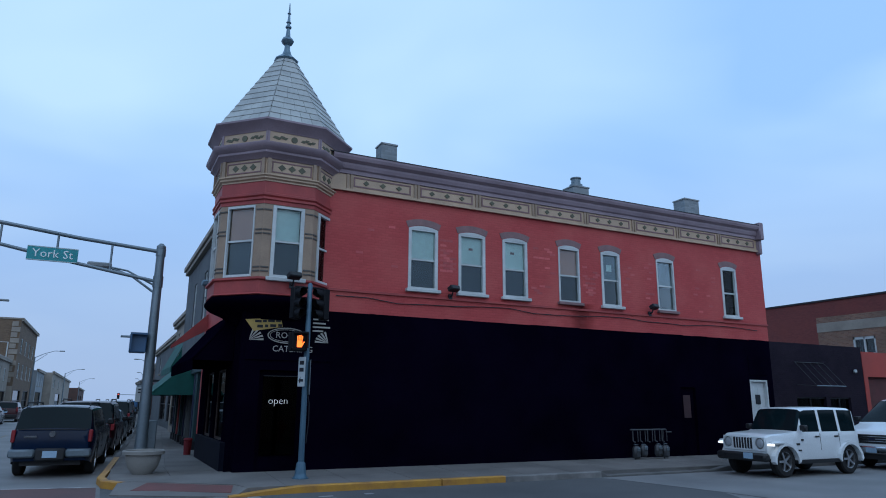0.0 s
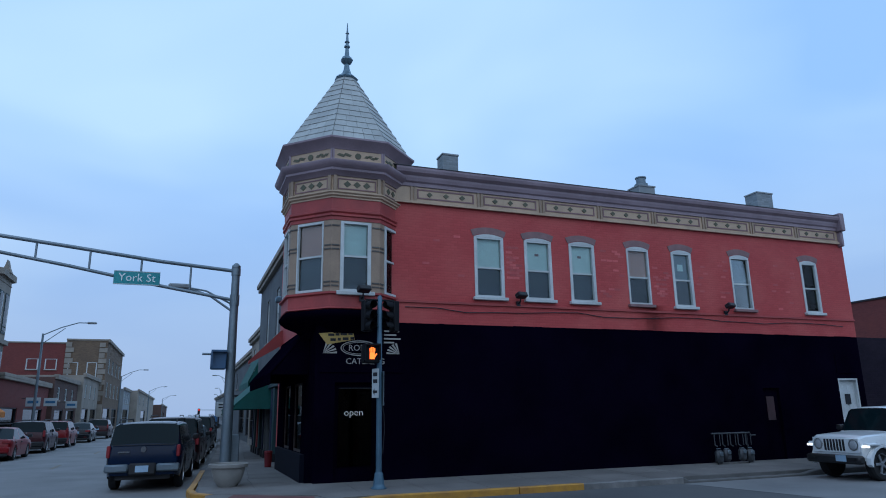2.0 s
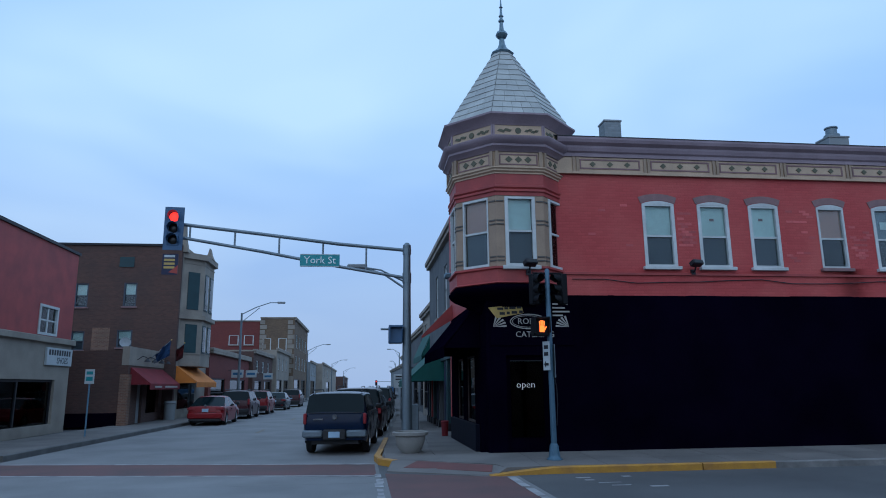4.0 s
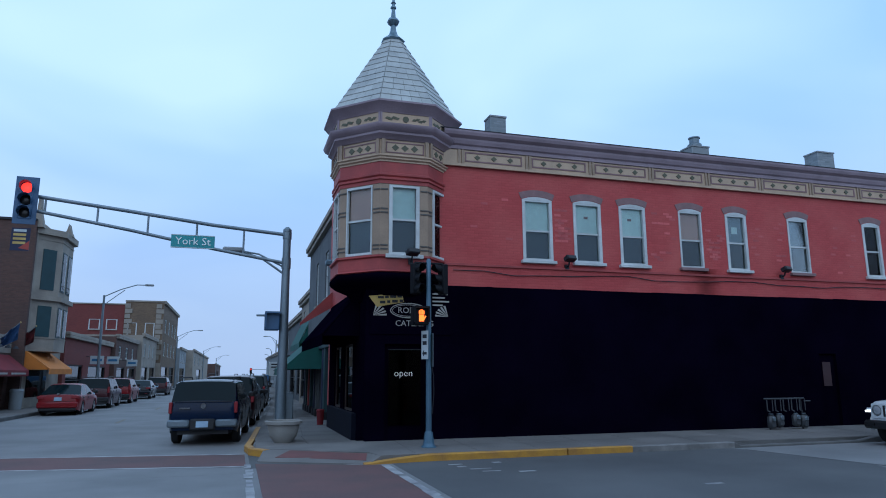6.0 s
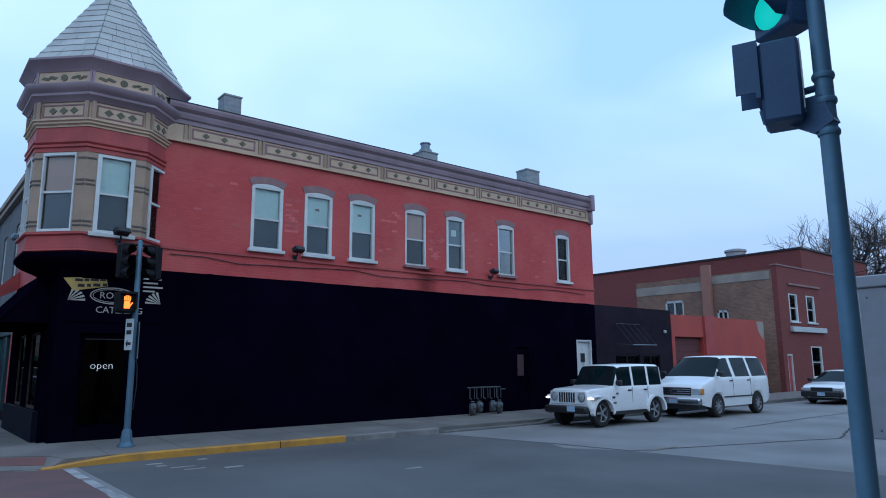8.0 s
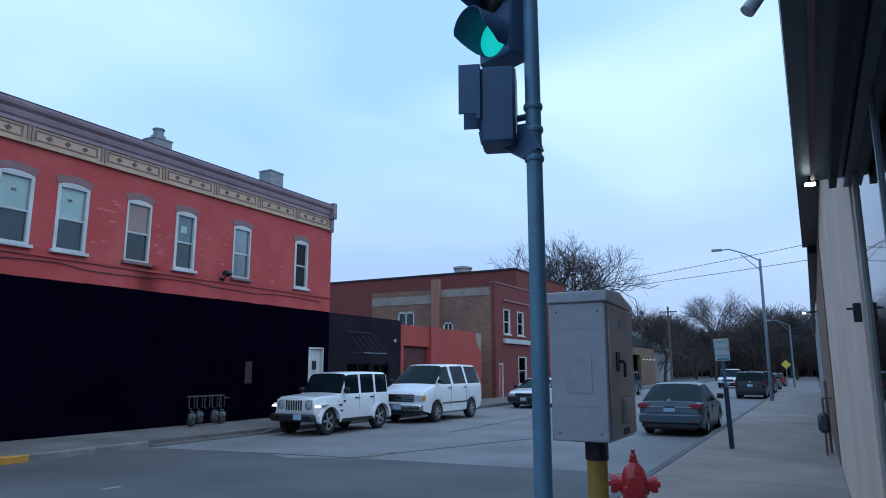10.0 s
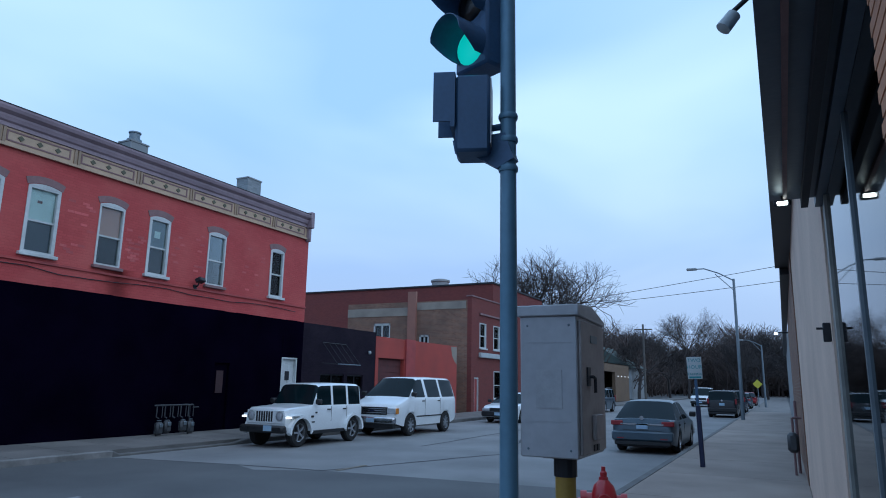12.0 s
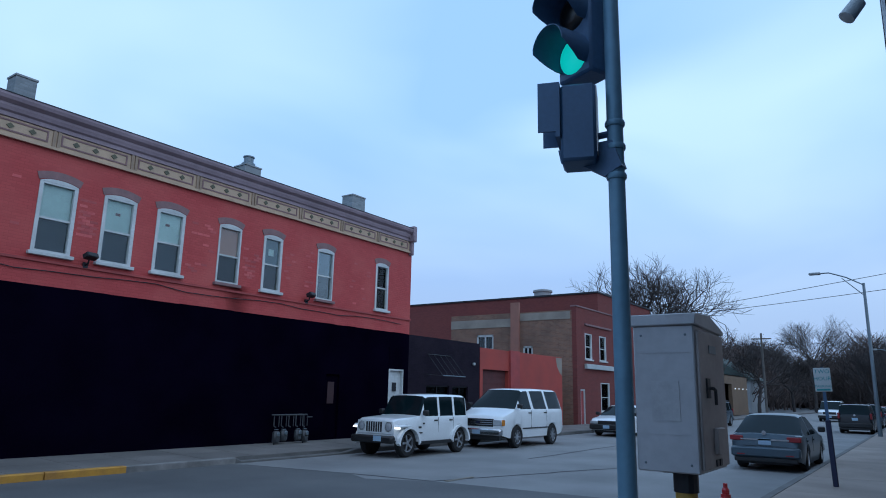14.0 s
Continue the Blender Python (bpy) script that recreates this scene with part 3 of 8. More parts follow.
for k in range(6):
    x, y = 5.2 + random.uniform(-.25, .9), 13.0 + random.uniform(-.9, .9)
    box(bm, x, x + random.uniform(.12, .5), y, y + random.uniform(.05, .16), 0.004, 0.009)
for k in range(1):
    x, y = 8.6 + random.uniform(-.4, 1.2), 9.9 + random.uniform(-.35, .35)
    box(bm, x, x + random.uniform(.2, .6), y, y + random.uniform(.08, .2), 0.004, 0.009)
tagged(part("road_marking", bm, M["white_line"]), "worn white painted crossing lines", "road marking", kind="structure")
bm = boxes(*[(x, x + 1.1, 8.6, 8.72, 0.004, 0.009) for x in (13.9,)], *[(-4.2 + bend(y), -4.08 + bend(y), y, y + 2.2, 0.004, 0.009) for y in (30, 41, 53, 66)])
tagged(part("road_marking", bm, M["yellow_line"]), "faded yellow centre line dashes", "road marking", kind="structure")


def pavement(name, cells, label):
    """A concrete bed with separate slabs on it; cells: (x0, x1, y0, y1)."""
    x0, x1 = min(c[0] for c in cells), max(c[1] for c in cells)
    y0, y1 = min(c[2] for c in cells), max(c[3] for c in cells)
    bed = part(name, boxes((x0, x1, y0, y1, -0.05, PAVE - 0.012)), M["kerb"])
    tagged(bed, label, "pavement", kind="structure")
    return bed


def slabs(bed, cells, mat, lift=0.0, lean=0.0):
    done = {}
    for x0, x1, y0, y1 in cells:
        size = (round(x1 - x0, 3), round(y1 - y0, 3))
        if size not in done:
            a, b = size[0] / 2 - 0.006, size[1] / 2 - 0.006
            bm = boxes((-a, a, -b, b, -0.012, 0.0))
            for v in bm.verts:
                if v.co.z > -0.001:
                    v.co.x *= 1 - 0.006 / a
                    v.co.y *= 1 - 0.006 / b
            done[size] = mesh_of("slab", bm, mat)
        ob = new("slab", done[size])
        ob.parent = bed
        ob.location = ((x0 + x1) / 2 + (east((y0 + y1) / 2) if lean else 0.0), (y0 + y1) / 2, PAVE + lift * ((y0 + y1) / 2 - KERB_N))
        ob.rotation_euler.x = lift
        ob.rotation_euler.z = -lean if y0 > 18.9 else 0.0


def grid(x0, x1, y0, y1, dx, dy):
    nx, ny = max(1, round((x1 - x0) / dx)), max(1, round((y1 - y0) / dy))
    return [(x0 + (x1 - x0) * i / nx, x0 + (x1 - x0) * (i + 1) / nx, y0 + (y1 - y0) * j / ny, y0 + (y1 - y0) * (j + 1) / ny) for i in range(nx) for j in range(ny)]


CELLS = []
c = grid(4.6, 48, KERB_N + 0.16, 17.0, 1.5, 1.42)
CELLS.append((pavement("pavement", c, "grey concrete slab pavement along the painted building"), c))
c = grid(KERB_E + 0.16, 3.85, 17.2, 44, 1.3, 1.5)
CELLS.append((pavement("pavement", c, "grey concrete pavement along the main street shops"), c))
for v in CELLS[-1][0].data.vertices:
    v.co.x += east(v.co.y) - (0.1 if v.co.x < 2 else 0.0)
c = grid(3.2, 60, WALL_S, KERB_S - 0.16, 3.4, 2.8)
CELLS.append((pavement("pavement", c, "brownish concrete pavement beside the shop wall"), c))
# plain far pavements and the corner under the camera
bm = bmesh.new()
prism(bm, [(KERB_E + 0.15 + east(44), 44), (4.1 + bend(44), 44), (4.1 + bend(260), 260), (KERB_E + 0.15 + east(260), 260), (KERB_E + 0.15 + east(50), 50)], "z", -0.05, PAVE)
prism(bm, [(-9.2 + bend(20), 20.0), (-12 + bend(20), 20.0), (-12 + bend(260), 260), (-9.2 + bend(260), 260)], "z", -0.05, PAVE)
box(bm, 48, 200, KERB_N + 0.16, 17.0, -0.05, PAVE)
box(bm, 60, 200, WALL_S, KERB_S - 0.16, -0.05, PAVE)
box(bm, -2.0, 3.2, -6.0, KERB_S - 0.16, -0.05, PAVE)
box(bm, -40, -9.3, 15.5, 20.0, -0.05, PAVE)
tagged(part("pavement", bm, M["concrete"]), "grey concrete pavement", "pavement", kind="structure")
# corner: pavement slopes down to the crossing, with a red ramp
bm = bmesh.new()
prism(bm, [(KERB_E + 0.1, 17.2), (1.5, 16.78), (1.85, 16.61), (3.65, 15.21), (3.8, KERB_N + 0.1), (4.6, KERB_N + 0.16), (4.6, 17.0), (3.85, 17.0), (3.85, 17.2)], "z", -0.05, PAVE - 0.002)
for v in bm.verts:
    if v.co.z > 0:
        v.co.z += RISE * max(0.0, v.co.y - KERB_N) * min(1.0, max(0.0, (v.co.x - 1.6) / 2.2))
tagged(part("pavement", bm, M["concrete"]), "grey concrete street corner", "pavement", kind="structure")


def sloped(bm, top, low=-0.05):
    """A solid under a sloping top face given by its corners."""
    up = [bm.verts.new(p) for p in top]
    dn = [bm.verts.new((p[0], p[1], low)) for p in top]
    bm.faces.new(up); bm.faces.new(dn[::-1])
    for k in range(len(up)):
        bm.faces.new((up[k], dn[k], dn[(k + 1) % len(up)], up[(k + 1) % len(up)]))
    bmesh.ops.recalc_face_normals(bm, faces=bm.faces[:])
    return bm


LIP = 0.012
bm = sloped(bmesh.new(), [(1.25, 15.75, LIP), (3.5, 14.5, LIP), (3.65, 15.2, PAVE), (1.85, 16.6, PAVE)])
sloped(bm, [(1.25, 15.75, LIP), (1.85, 16.6, PAVE), (1.42, 16.75, PAVE)])
sloped(bm, [(3.5, 14.5, LIP), (3.8, KERB_N + 0.1, PAVE), (3.65, 15.2, PAVE)])
ramp = tagged(part("kerb_ramp", bm, M["concrete"]), "grey concrete kerb ramp with a dull red plate", "ramp", kind="structure")
flat = [Vector(p) for p in ((1.25, 15.75, LIP), (3.5, 14.5, LIP), (3.65, 15.2, PAVE), (1.85, 16.6, PAVE))]


def on_ramp(u, v):
    p = flat[0].lerp(flat[1], u).lerp(flat[3].lerp(flat[2], u), v)
    return (p.x, p.y, p.z + 0.012)


part("ramp_plate", sloped(bmesh.new(), [on_ramp(.1, .3), on_ramp(.97, .3), on_ramp(.97, .93), on_ramp(.1, .93)], 0.0), M["rampred"], ramp, "dull red textured plate")


def kerb_line(name, pts, material, label, h=PAVE + 0.004, w=0.16):
    """A kerb of stones along a polyline; its top inner edge follows the pavement."""
    bm = bmesh.new()
    for a, b in zip(pts, pts[1:]):
        a, b = Vector((a[0], a[1], a[2] if len(a) > 2 else h)), Vector((b[0], b[1], b[2] if len(b) > 2 else h))
        d = (b - a); d.z = 0
        d.normalize()
        s = Vector((-d.y, d.x, 0)) * w
        top = [a, b, b + s, a + s]
        lip = [Vector((p.x, p.y, p.z)) for p in top]
        lip[0] = lip[0] + s * 0.12; lip[1] = lip[1] + s * 0.12
        low = [Vector((p.x, p.y, -0.05)) for p in top]
        face = [Vector((a.x, a.y, a.z - 0.02)), Vector((b.x, b.y, b.z - 0.02))]
        vs = [bm.verts.new(p) for p in lip + low + face]
        for f in ((0, 1, 2, 3), (8, 9, 1, 0), (4, 5, 9, 8), (2, 6, 7, 3), (1, 9, 5, 6, 2), (0, 3, 7, 4, 8)):
            bm.faces.new([vs[i] for i in f])
    bmesh.ops.recalc_face_normals(bm, faces=bm.faces[:])
    return tagged(part(name, bm, material), label, "kerb", kind="structure")


kerb_line("kerb", [(3.40, 14.45, 0.03), (4.1, 14.5, 0.10), (4.9, KERB_N), (8.2, KERB_N)], M["yellow"], "yellow painted concrete kerb at the crossing")
kerb_line("kerb", [(8.23, KERB_N), (9.95, KERB_N)], M["yellow"], "yellow painted concrete kerb at the crossing")
kerb_line("kerb", [(9.95, KERB_N), (12.9, KERB_N)], M["kerbwhite"], "worn white painted concrete kerb")
kerb_line("kerb", [(12.9, KERB_N), (13.1, KERB_N, .06), (17.0, KERB_N, .06), (17.6, KERB_N), (200, KERB_N)], M["kerb"], "grey concrete kerb")
kerb_line("kerb", [(KERB_E + east(24), 24), (KERB_E, 19.2), (1.0, 18.0), (1.08, 17.2), (1.42, 16.65)][::1], M["yellow"], "yellow painted kerb rounding the corner")
kerb_line("kerb", [(KERB_E + east(260), 260), (KERB_E + east(50), 50), (KERB_E + east(24), 24)], M["kerb"], "grey concrete kerb of the main street")
kerb_line("kerb", [(200, KERB_S), (3.2, KERB_S)], M["kerb"], "grey concrete kerb along the shop pavement")
kerb_line("kerb", [(-9.05 + bend(20), 20.0), (-9.05 + bend(260), 260)], M["kerb"], "grey concrete kerb across the main street")
kerb_line("kerb", [(-40, 15.4), (-9.6, 15.4), (-9.15, 15.9), (-9.05, 20.0)], M["yellow"], "yellow painted kerb across the main street")

# ---- the corner building ----
BX0, BX1, BY0, BY1 = 3.85, 23.02, 17.0, 24.0
SPLIT, FRIEZE, TOP = 4.22, 7.66, 8.42
corner = thing("corner_building", "red painted brick corner building with black ground floor and turret", "building", at(0, 0, 0))
WINS = [(8.29, 9.22), (9.90, 10.81), (11.42, 12.32), (13.50, 14.33), (15.22, 16.02), (17.64, 18.45), (20.78, 21.56)]
WZ0, WZ1 = 5.02, 6.79
# black ground floor with its door openings
HOLES = [(21.80, 22.72, PAVE, 2.78), (18.40, 19.08, PAVE, 2.46), (4.35, 5.45, PAVE, 2.65)]
bm = pierced(bmesh.new(), BX0, BX1, 0.1, SPLIT, HOLES, lambda bm, a, b, lo, hi: box(bm, a, b, BY0, BY0 + 0.3, lo, hi))
part("wall", bm, M["black"], corner, "black painted ground floor wall")
bm = pierced(bmesh.new(), BX0, BX1, SPLIT, FRIEZE + 0.6, [(a, b, WZ0, WZ1) for a, b in WINS], lambda bm, a, b, lo, hi: box(bm, a, b, BY0, BY0 + 0.3, lo, hi))
part("wall", bm, M["red"], corner, "red painted brick upper wall")
# ragged lower edge of the red paint over the black
random.seed(3)
bm = bmesh.new()
x = BX0 + 2.2
while x < BX1:
    d = random.uniform(.15, .7)
    box(bm, x, min(x + d, BX1), BY0 - 0.004, BY0 + 0.02, SPLIT - 0.05, SPLIT + random.uniform(-.012, .012))
    x += d
part("paint_edge", bm, M["black"], corner, "uneven black paint edge")
bm = boxes((BX0, BX0 + 0.3, BY0 + 0.3, BY1, SPLIT, FRIEZE + 0.6), (BX1 - 0.3, BX1, BY0 + 0.3, BY1, 0.1, FRIEZE + 0.5), (BX0, BX1, BY1, BY1 + 0.3, 0.1, FRIEZE + 0.5))
part("wall", bm, M["red"], corner, "red painted brick side and rear walls")
bm = pierced(bmesh.new(), BY0 + 0.3, BY1, 0.1, SPLIT, [(19.0, 20.6, 0.85, 2.75), (21.2, 22.6, 0.85, 2.75)], lambda bm, a, b, lo, hi: box(bm, BX0, BX0 + 0.3, a, b, lo, hi))
part("wall", bm, M["black"], corner, "black shop front on the main street")
bm = boxes((BX0 - 0.12, BX0, 18.3, 23.4, PAVE, 0.85))
part("stall_riser", bm, paint("stall_riser_blue", (0.005, 0.007, 0.017), (0.004, 0.005, 0.012), 1.0, 0.7, spec=0.1), corner, "dark blue panel under the shop window")
for y0, y1 in ((19.0, 20.6), (21.2, 22.6)):
    w = part("window", boxes((BX0 + 0.05, BX0 + 0.11, y0, y0 + .07, .85, 2.75), (BX0 + 0.05, BX0 + 0.11, y1 - .07, y1, .85, 2.75), (BX0 + 0.05, BX0 + 0.11, y0 + .07, y1 - .07, 2.68, 2.75), (BX0 + 0.05, BX0 + 0.11, y0 + .07, y1 - .07, .85, .92)), M["brownframe"], corner, "shop window on the main street")
    part("pane", boxes((BX0 + 0.075, BX0 + 0.085, y0 + .07, y1 - .07, .92, 2.68)), M["doorglass"], w)
# inner sheets whose dark colour paints the rooms' shade behind the openings
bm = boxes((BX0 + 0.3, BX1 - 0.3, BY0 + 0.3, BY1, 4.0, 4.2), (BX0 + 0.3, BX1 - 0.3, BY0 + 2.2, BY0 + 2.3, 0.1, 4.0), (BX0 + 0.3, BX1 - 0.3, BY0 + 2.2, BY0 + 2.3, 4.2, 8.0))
part("inner_wall", bm, M["inside"], corner, "inner walls and floor coloured near-black as unlit rooms")
bm = boxes((BX0, BX1, BY0, BY1 + 0.3, FRIEZE + 0.6, FRIEZE + 0.68))
part("roof", bm, M["roofdark"], corner, "flat dark felt roof")
# string course with a drooping cable
bm = boxes((5.95, BX1, BY0 - 0.05, BY0, 4.78, 4.84))
part("string_course", bm, M["redflat"], corner)
bm = bmesh.new()
random.seed(8)
xs = [6.2 + 0.9 * k for k in range(19)]
pipe(bm, [(x, BY0 - 0.03, 4.62 + 0.05 * math.sin(x * 1.3) + random.uniform(-.03, .03)) for x in xs], 0.012, 5)
part("cable", bm, M["darkmetal"], corner, "dark cable running along the wall")


def arch(bm, x0, x1, z, rise, depth, y0, y1, n=9):
    """A segmental arch band over an opening."""
    xc, half = (x0 + x1) / 2, (x1 - x0) / 2
    R = (half * half + rise * rise) / (2 * rise)
    lim = math.asin(half / R)
    rings = []
    for k in range(n + 1):
        a = -lim + 2 * lim * k / n
        rings.append([bm.verts.new((xc + r * math.sin(a), y, z + rise - R + r * math.cos(a))) for r, y in ((R, y0), (R + depth, y0), (R + depth, y1), (R, y1))])
    for a, b in zip(rings, rings[1:]):
        for i in range(4):
            bm.faces.new((a[i], a[(i + 1) % 4], b[(i + 1) % 4], b[i]))
    bm.faces.new(rings[0]); bm.faces.new(rings[-1][::-1])
    bmesh.ops.recalc_face_normals(bm, faces=bm.faces[:])
    return bm


def sash_window(parent, x0, x1, z0, z1, y, frame_mat, sill, upper, lower, label, arched=True, fw=0.09):
    """A two-light sash window in an opening that faces -y."""
    bm = boxes((x0, x0 + fw, y - .02, y + .12, z0, z1), (x1 - fw, x1, y - .02, y + .12, z0, z1), (x0 + fw, x1 - fw, y - .02, y + .12, z1 - .06, z1), (x0 + fw, x1 - fw, y - .02, y + .12, z0, z0 + .06))
    zm = (z0 + z1) / 2 - 0.02
    box(bm, x0 + fw, x1 - fw, y + .03, y + .09, zm - .025, zm + .025)
    if arched:
        xc, half = (x0 + x1) / 2, (x1 - x0) / 2
        n, rise = 10, 0.085
        R = (half * half + rise * rise) / (2 * rise)
        top = [(xc + half * (2 * k / n - 1), z1 + math.sqrt(R * R - (half * (2 * k / n - 1)) ** 2) - (R - rise)) for k in range(n + 1)]
        prism(bm, [(x0, z1 - .01), *top, (x1, z1 - .01)], "y", y - .025, y + .02)
    w = part("window", bm, frame_mat, parent, label)
    part("upper_pane", boxes((x0 + fw, x1 - fw, y + .055, y + .061, zm + .025, z1 - .06)), M["pane"], w)
    part("lower_pane", boxes((x0 + fw, x1 - fw, y + .065, y + .071, z0 + .06, zm - .025)), M["pane"], w)
    part("blind", boxes((x0 + fw, x1 - fw, y + .105, y + .115, zm + .02, z1 - .06)), upper, w)
    # a mesh screen, or with M["inside"] a dark sheet painting the room's shade
    part("insect_screen", boxes((x0 + fw, x1 - fw, y + .105, y + .115, z0 + .06, zm - .02)), lower, w)
    if sill:
        part("window_sill", boxes((x0 - .07, x1 + .07, y - .12, y + .02, z0 - .09, z0), ), sill, w, bevel=0.01)
    return w


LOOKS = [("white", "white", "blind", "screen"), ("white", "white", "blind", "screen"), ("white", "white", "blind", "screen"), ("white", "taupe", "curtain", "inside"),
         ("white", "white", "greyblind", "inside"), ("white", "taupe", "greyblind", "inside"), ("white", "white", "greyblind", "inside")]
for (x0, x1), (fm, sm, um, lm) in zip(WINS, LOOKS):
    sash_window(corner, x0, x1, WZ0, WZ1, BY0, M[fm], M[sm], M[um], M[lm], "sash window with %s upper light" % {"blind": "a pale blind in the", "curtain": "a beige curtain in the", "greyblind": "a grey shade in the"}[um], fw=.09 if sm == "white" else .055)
    part("lintel", arch(bmesh.new(), x0 - .03, x1 + .03, WZ1 + .01, 0.09, 0.19, BY0 - .018, BY0 + .01, 1 + 8), M["taupe"], corner, "taupe painted arched brick lintel")
part("notice", boxes((9.90 + .40, 9.90 + .53, BY0 + .095, BY0 + .10, 6.35, 6.42)), M["taupe"], corner)
part("notice", boxes((15.22 + .30, 15.22 + .52, BY0 + .095, BY0 + .10, 6.2, 6.42)), M["blind"], corner)
part("notice", boxes((11.42 + .35, 11.42 + .48, BY0 + .095, BY0 + .10, 6.38, 6.45)), M["taupe"], corner)

# frieze with panels, and the stepped cornice
bm = boxes((5.9, BX1, BY0 - .04, BY0, FRIEZE, FRIEZE + .42), (5.9, BX1, BY0 - .10, BY0 - .04, FRIEZE - .07, FRIEZE))
part("frieze", bm, M["cream"], corner, "cream painted frieze board")
PANELS = [6.45 + 2.05 * k for k in range(8)]
for x0 in PANELS:
    fr = part("frieze_panel", boxes((x0 + .12, x0 + 1.86, BY0 - .055, BY0 - .04, FRIEZE + .08, FRIEZE + .12), (x0 + .12, x0 + 1.86, BY0 - .055, BY0 - .04, FRIEZE + .33, FRIEZE + .37),
                                    (x0 + .12, x0 + .16, BY0 - .055, BY0 - .04, FRIEZE + .12, FRIEZE + .33), (x0 + 1.82, x0 + 1.86, BY0 - .055, BY0 - .04, FRIEZE + .12, FRIEZE + .33)), M["taupe"], corner, "outlined frieze panel with green diamonds")
    for k in range(3):
        cx, cz = x0 + .49 + .5 * k, FRIEZE + .225
        part("diamond", prism(bmesh.new(), [(cx - .09, cz), (cx, cz - .075), (cx + .09, cz), (cx, cz + .075)], "y", BY0 - .06, BY0 - .04), M["greenleaf"], fr)
    part("bracket", boxes((x0 - .09, x0 - .02, BY0 - .075, BY0 - .04, FRIEZE, FRIEZE + .42), (x0 + .02, x0 + .09, BY0 - .075, BY0 - .04, FRIEZE, FRIEZE + .42)), M["tan"], corner)
STEPS = [(0.0, 8.06), (0.11, 8.06), (0.11, 8.16), (0.18, 8.20), (0.22, 8.29), (0.22, 8.35), (0.36, 8.42), (0.40, 8.50), (0.40, 8.56), (0.0, 8.62)]
bm = bmesh.new()
prism(bm, [(BY0 - d * .72, z + .03) for d, z in STEPS], "x", 5.9, BX1 - .1)
part("cornice", bm, M["mauve"], corner, "mauve painted stepped metal cornice")
bm = boxes((BX1 - .28, BX1 - .06, BY0 - .32, BY0 + .02, 8.05, 8.72), (BX1 - .22, BX1 - .08, BY0 - .2, BY0 + .02, 7.5, 8.05))
part("cornice_end", bm, M["mauve"], corner, "bracket that ends the cornice", bevel=.03)
bm = boxes((5.6, BX1 - .1, BY0 - .30, BY0 - .22, 8.595, 8.615))
part("drip_edge", bm, M["darkmetal"], corner)


def chimney(x0, x1, y0, y1, z0, z1, material, label, pot=False):
    t = part("chimney", boxes((x0, x1, y0, y1, z0, z1)), material, corner, label, bevel=.012)
    part("cap", boxes((x0 - .02, x1 + .02, y0 - .02, y1 + .02, z1, z1 + .05)), M["palegrey"], t)
    if pot:
        part("chimney_pot", lathe(bmesh.new(), [(.24, 0), (.24, .12), (.17, .16), (.17, .32), (.2, .34), (.2, .38)], 12, ((x0 + x1) / 2, (y0 + y1) / 2, z1 + .05)), M["steel"], t, smooth=False)


chimney(7.84, 8.36, 18.2, 18.7, 8.4, 9.70, M["greybrick"], "grey weathered brick chimney")
chimney(15.16, 15.84, 18.2, 18.8, 8.4, 9.45, M["palegrey"], "grey chimney with a metal pot", True)
chimney(20.54, 21.30, 18.2, 18.8, 8.4, 9.75, M["greybrick"], "dark weathered brick chimney")

# ---- the turret ----
TX, TY, AP = 4.70, 17.97, 1.545
C8 = math.cos(math.pi / 8)
turret = part("turret", lathe(bmesh.new(), [(r / C8, z) for r, z in ((.90, 3.80), (1.15, 4.03), (1.45, 4.17), (1.56, 4.26), (1.61, 4.33), (1.61, 4.41), (1.55, 4.44))], 8, (TX, TY, 0), math.pi / 8), M["black"], corner, "octagonal turret at the street corner, black moulded base")


def ring(name, prof, material, label=""):
    return part(name, lathe(bmesh.new(), [(r / C8, z) for r, z in prof], 8, (TX, TY, 0), math.pi / 8), material, turret, label)


ring("band", ((1.55, 4.43), (1.60, 4.46), (1.56, 4.50), (1.56, 4.80), (1.62, 4.83), (1.62, 4.88), (1.30, 4.89)), M["redflat"], "red panelled band under the windows")
# solid dark drum in place of the turret's unlit room
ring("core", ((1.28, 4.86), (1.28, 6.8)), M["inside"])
ring("band", ((1.30, 6.76), (1.56, 6.77), (1.56, 6.86), (1.60, 6.88), (1.60, 6.93), (1.57, 6.95), (1.61, 6.99), (1.61, 7.04), (1.56, 7.06), (1.56, 7.36), (1.30, 7.37)), M["redflat"], "red painted band over the windows")
ring("moulding", ((1.30, 7.355), (1.58, 7.36), (1.58, 7.40), (1.63, 7.43), (1.63, 7.47), (1.67, 7.50), (1.67, 7.53), (1.30, 7.54)), M["cream"], "cream moulding")
ring("frieze", ((1.30, 7.53), (1.585, 7.535), (1.585, 7.96), (1.30, 7.97)), M["cream"], "cream turret frieze")
ring("cornice", ((1.30, 7.955), (1.62, 7.96), (1.66, 8.02), (1.74, 8.08), (1.74, 8.14), (1.82, 8.20), (1.87, 8.28), (1.87, 8.33), (1.60, 8.38), (1.30, 8.39)), M["mauve"], "mauve stepped cornice")
ring("upper_frieze", ((1.30, 8.375), (1.66, 8.38), (1.66, 8.68), (1.30, 8.69)), M["cream"], "cream upper frieze with leaf ornament")
ring("eave", ((1.30, 8.675), (1.68, 8.68), (1.70, 8.72), (1.83, 8.88), (1.87, 8.92), (1.87, 8.97), (1.74, 9.00), (1.30, 9.01)), M["mauve"], "mauve overhanging eaves")
FACE = 2 * AP * math.tan(math.pi / 8)


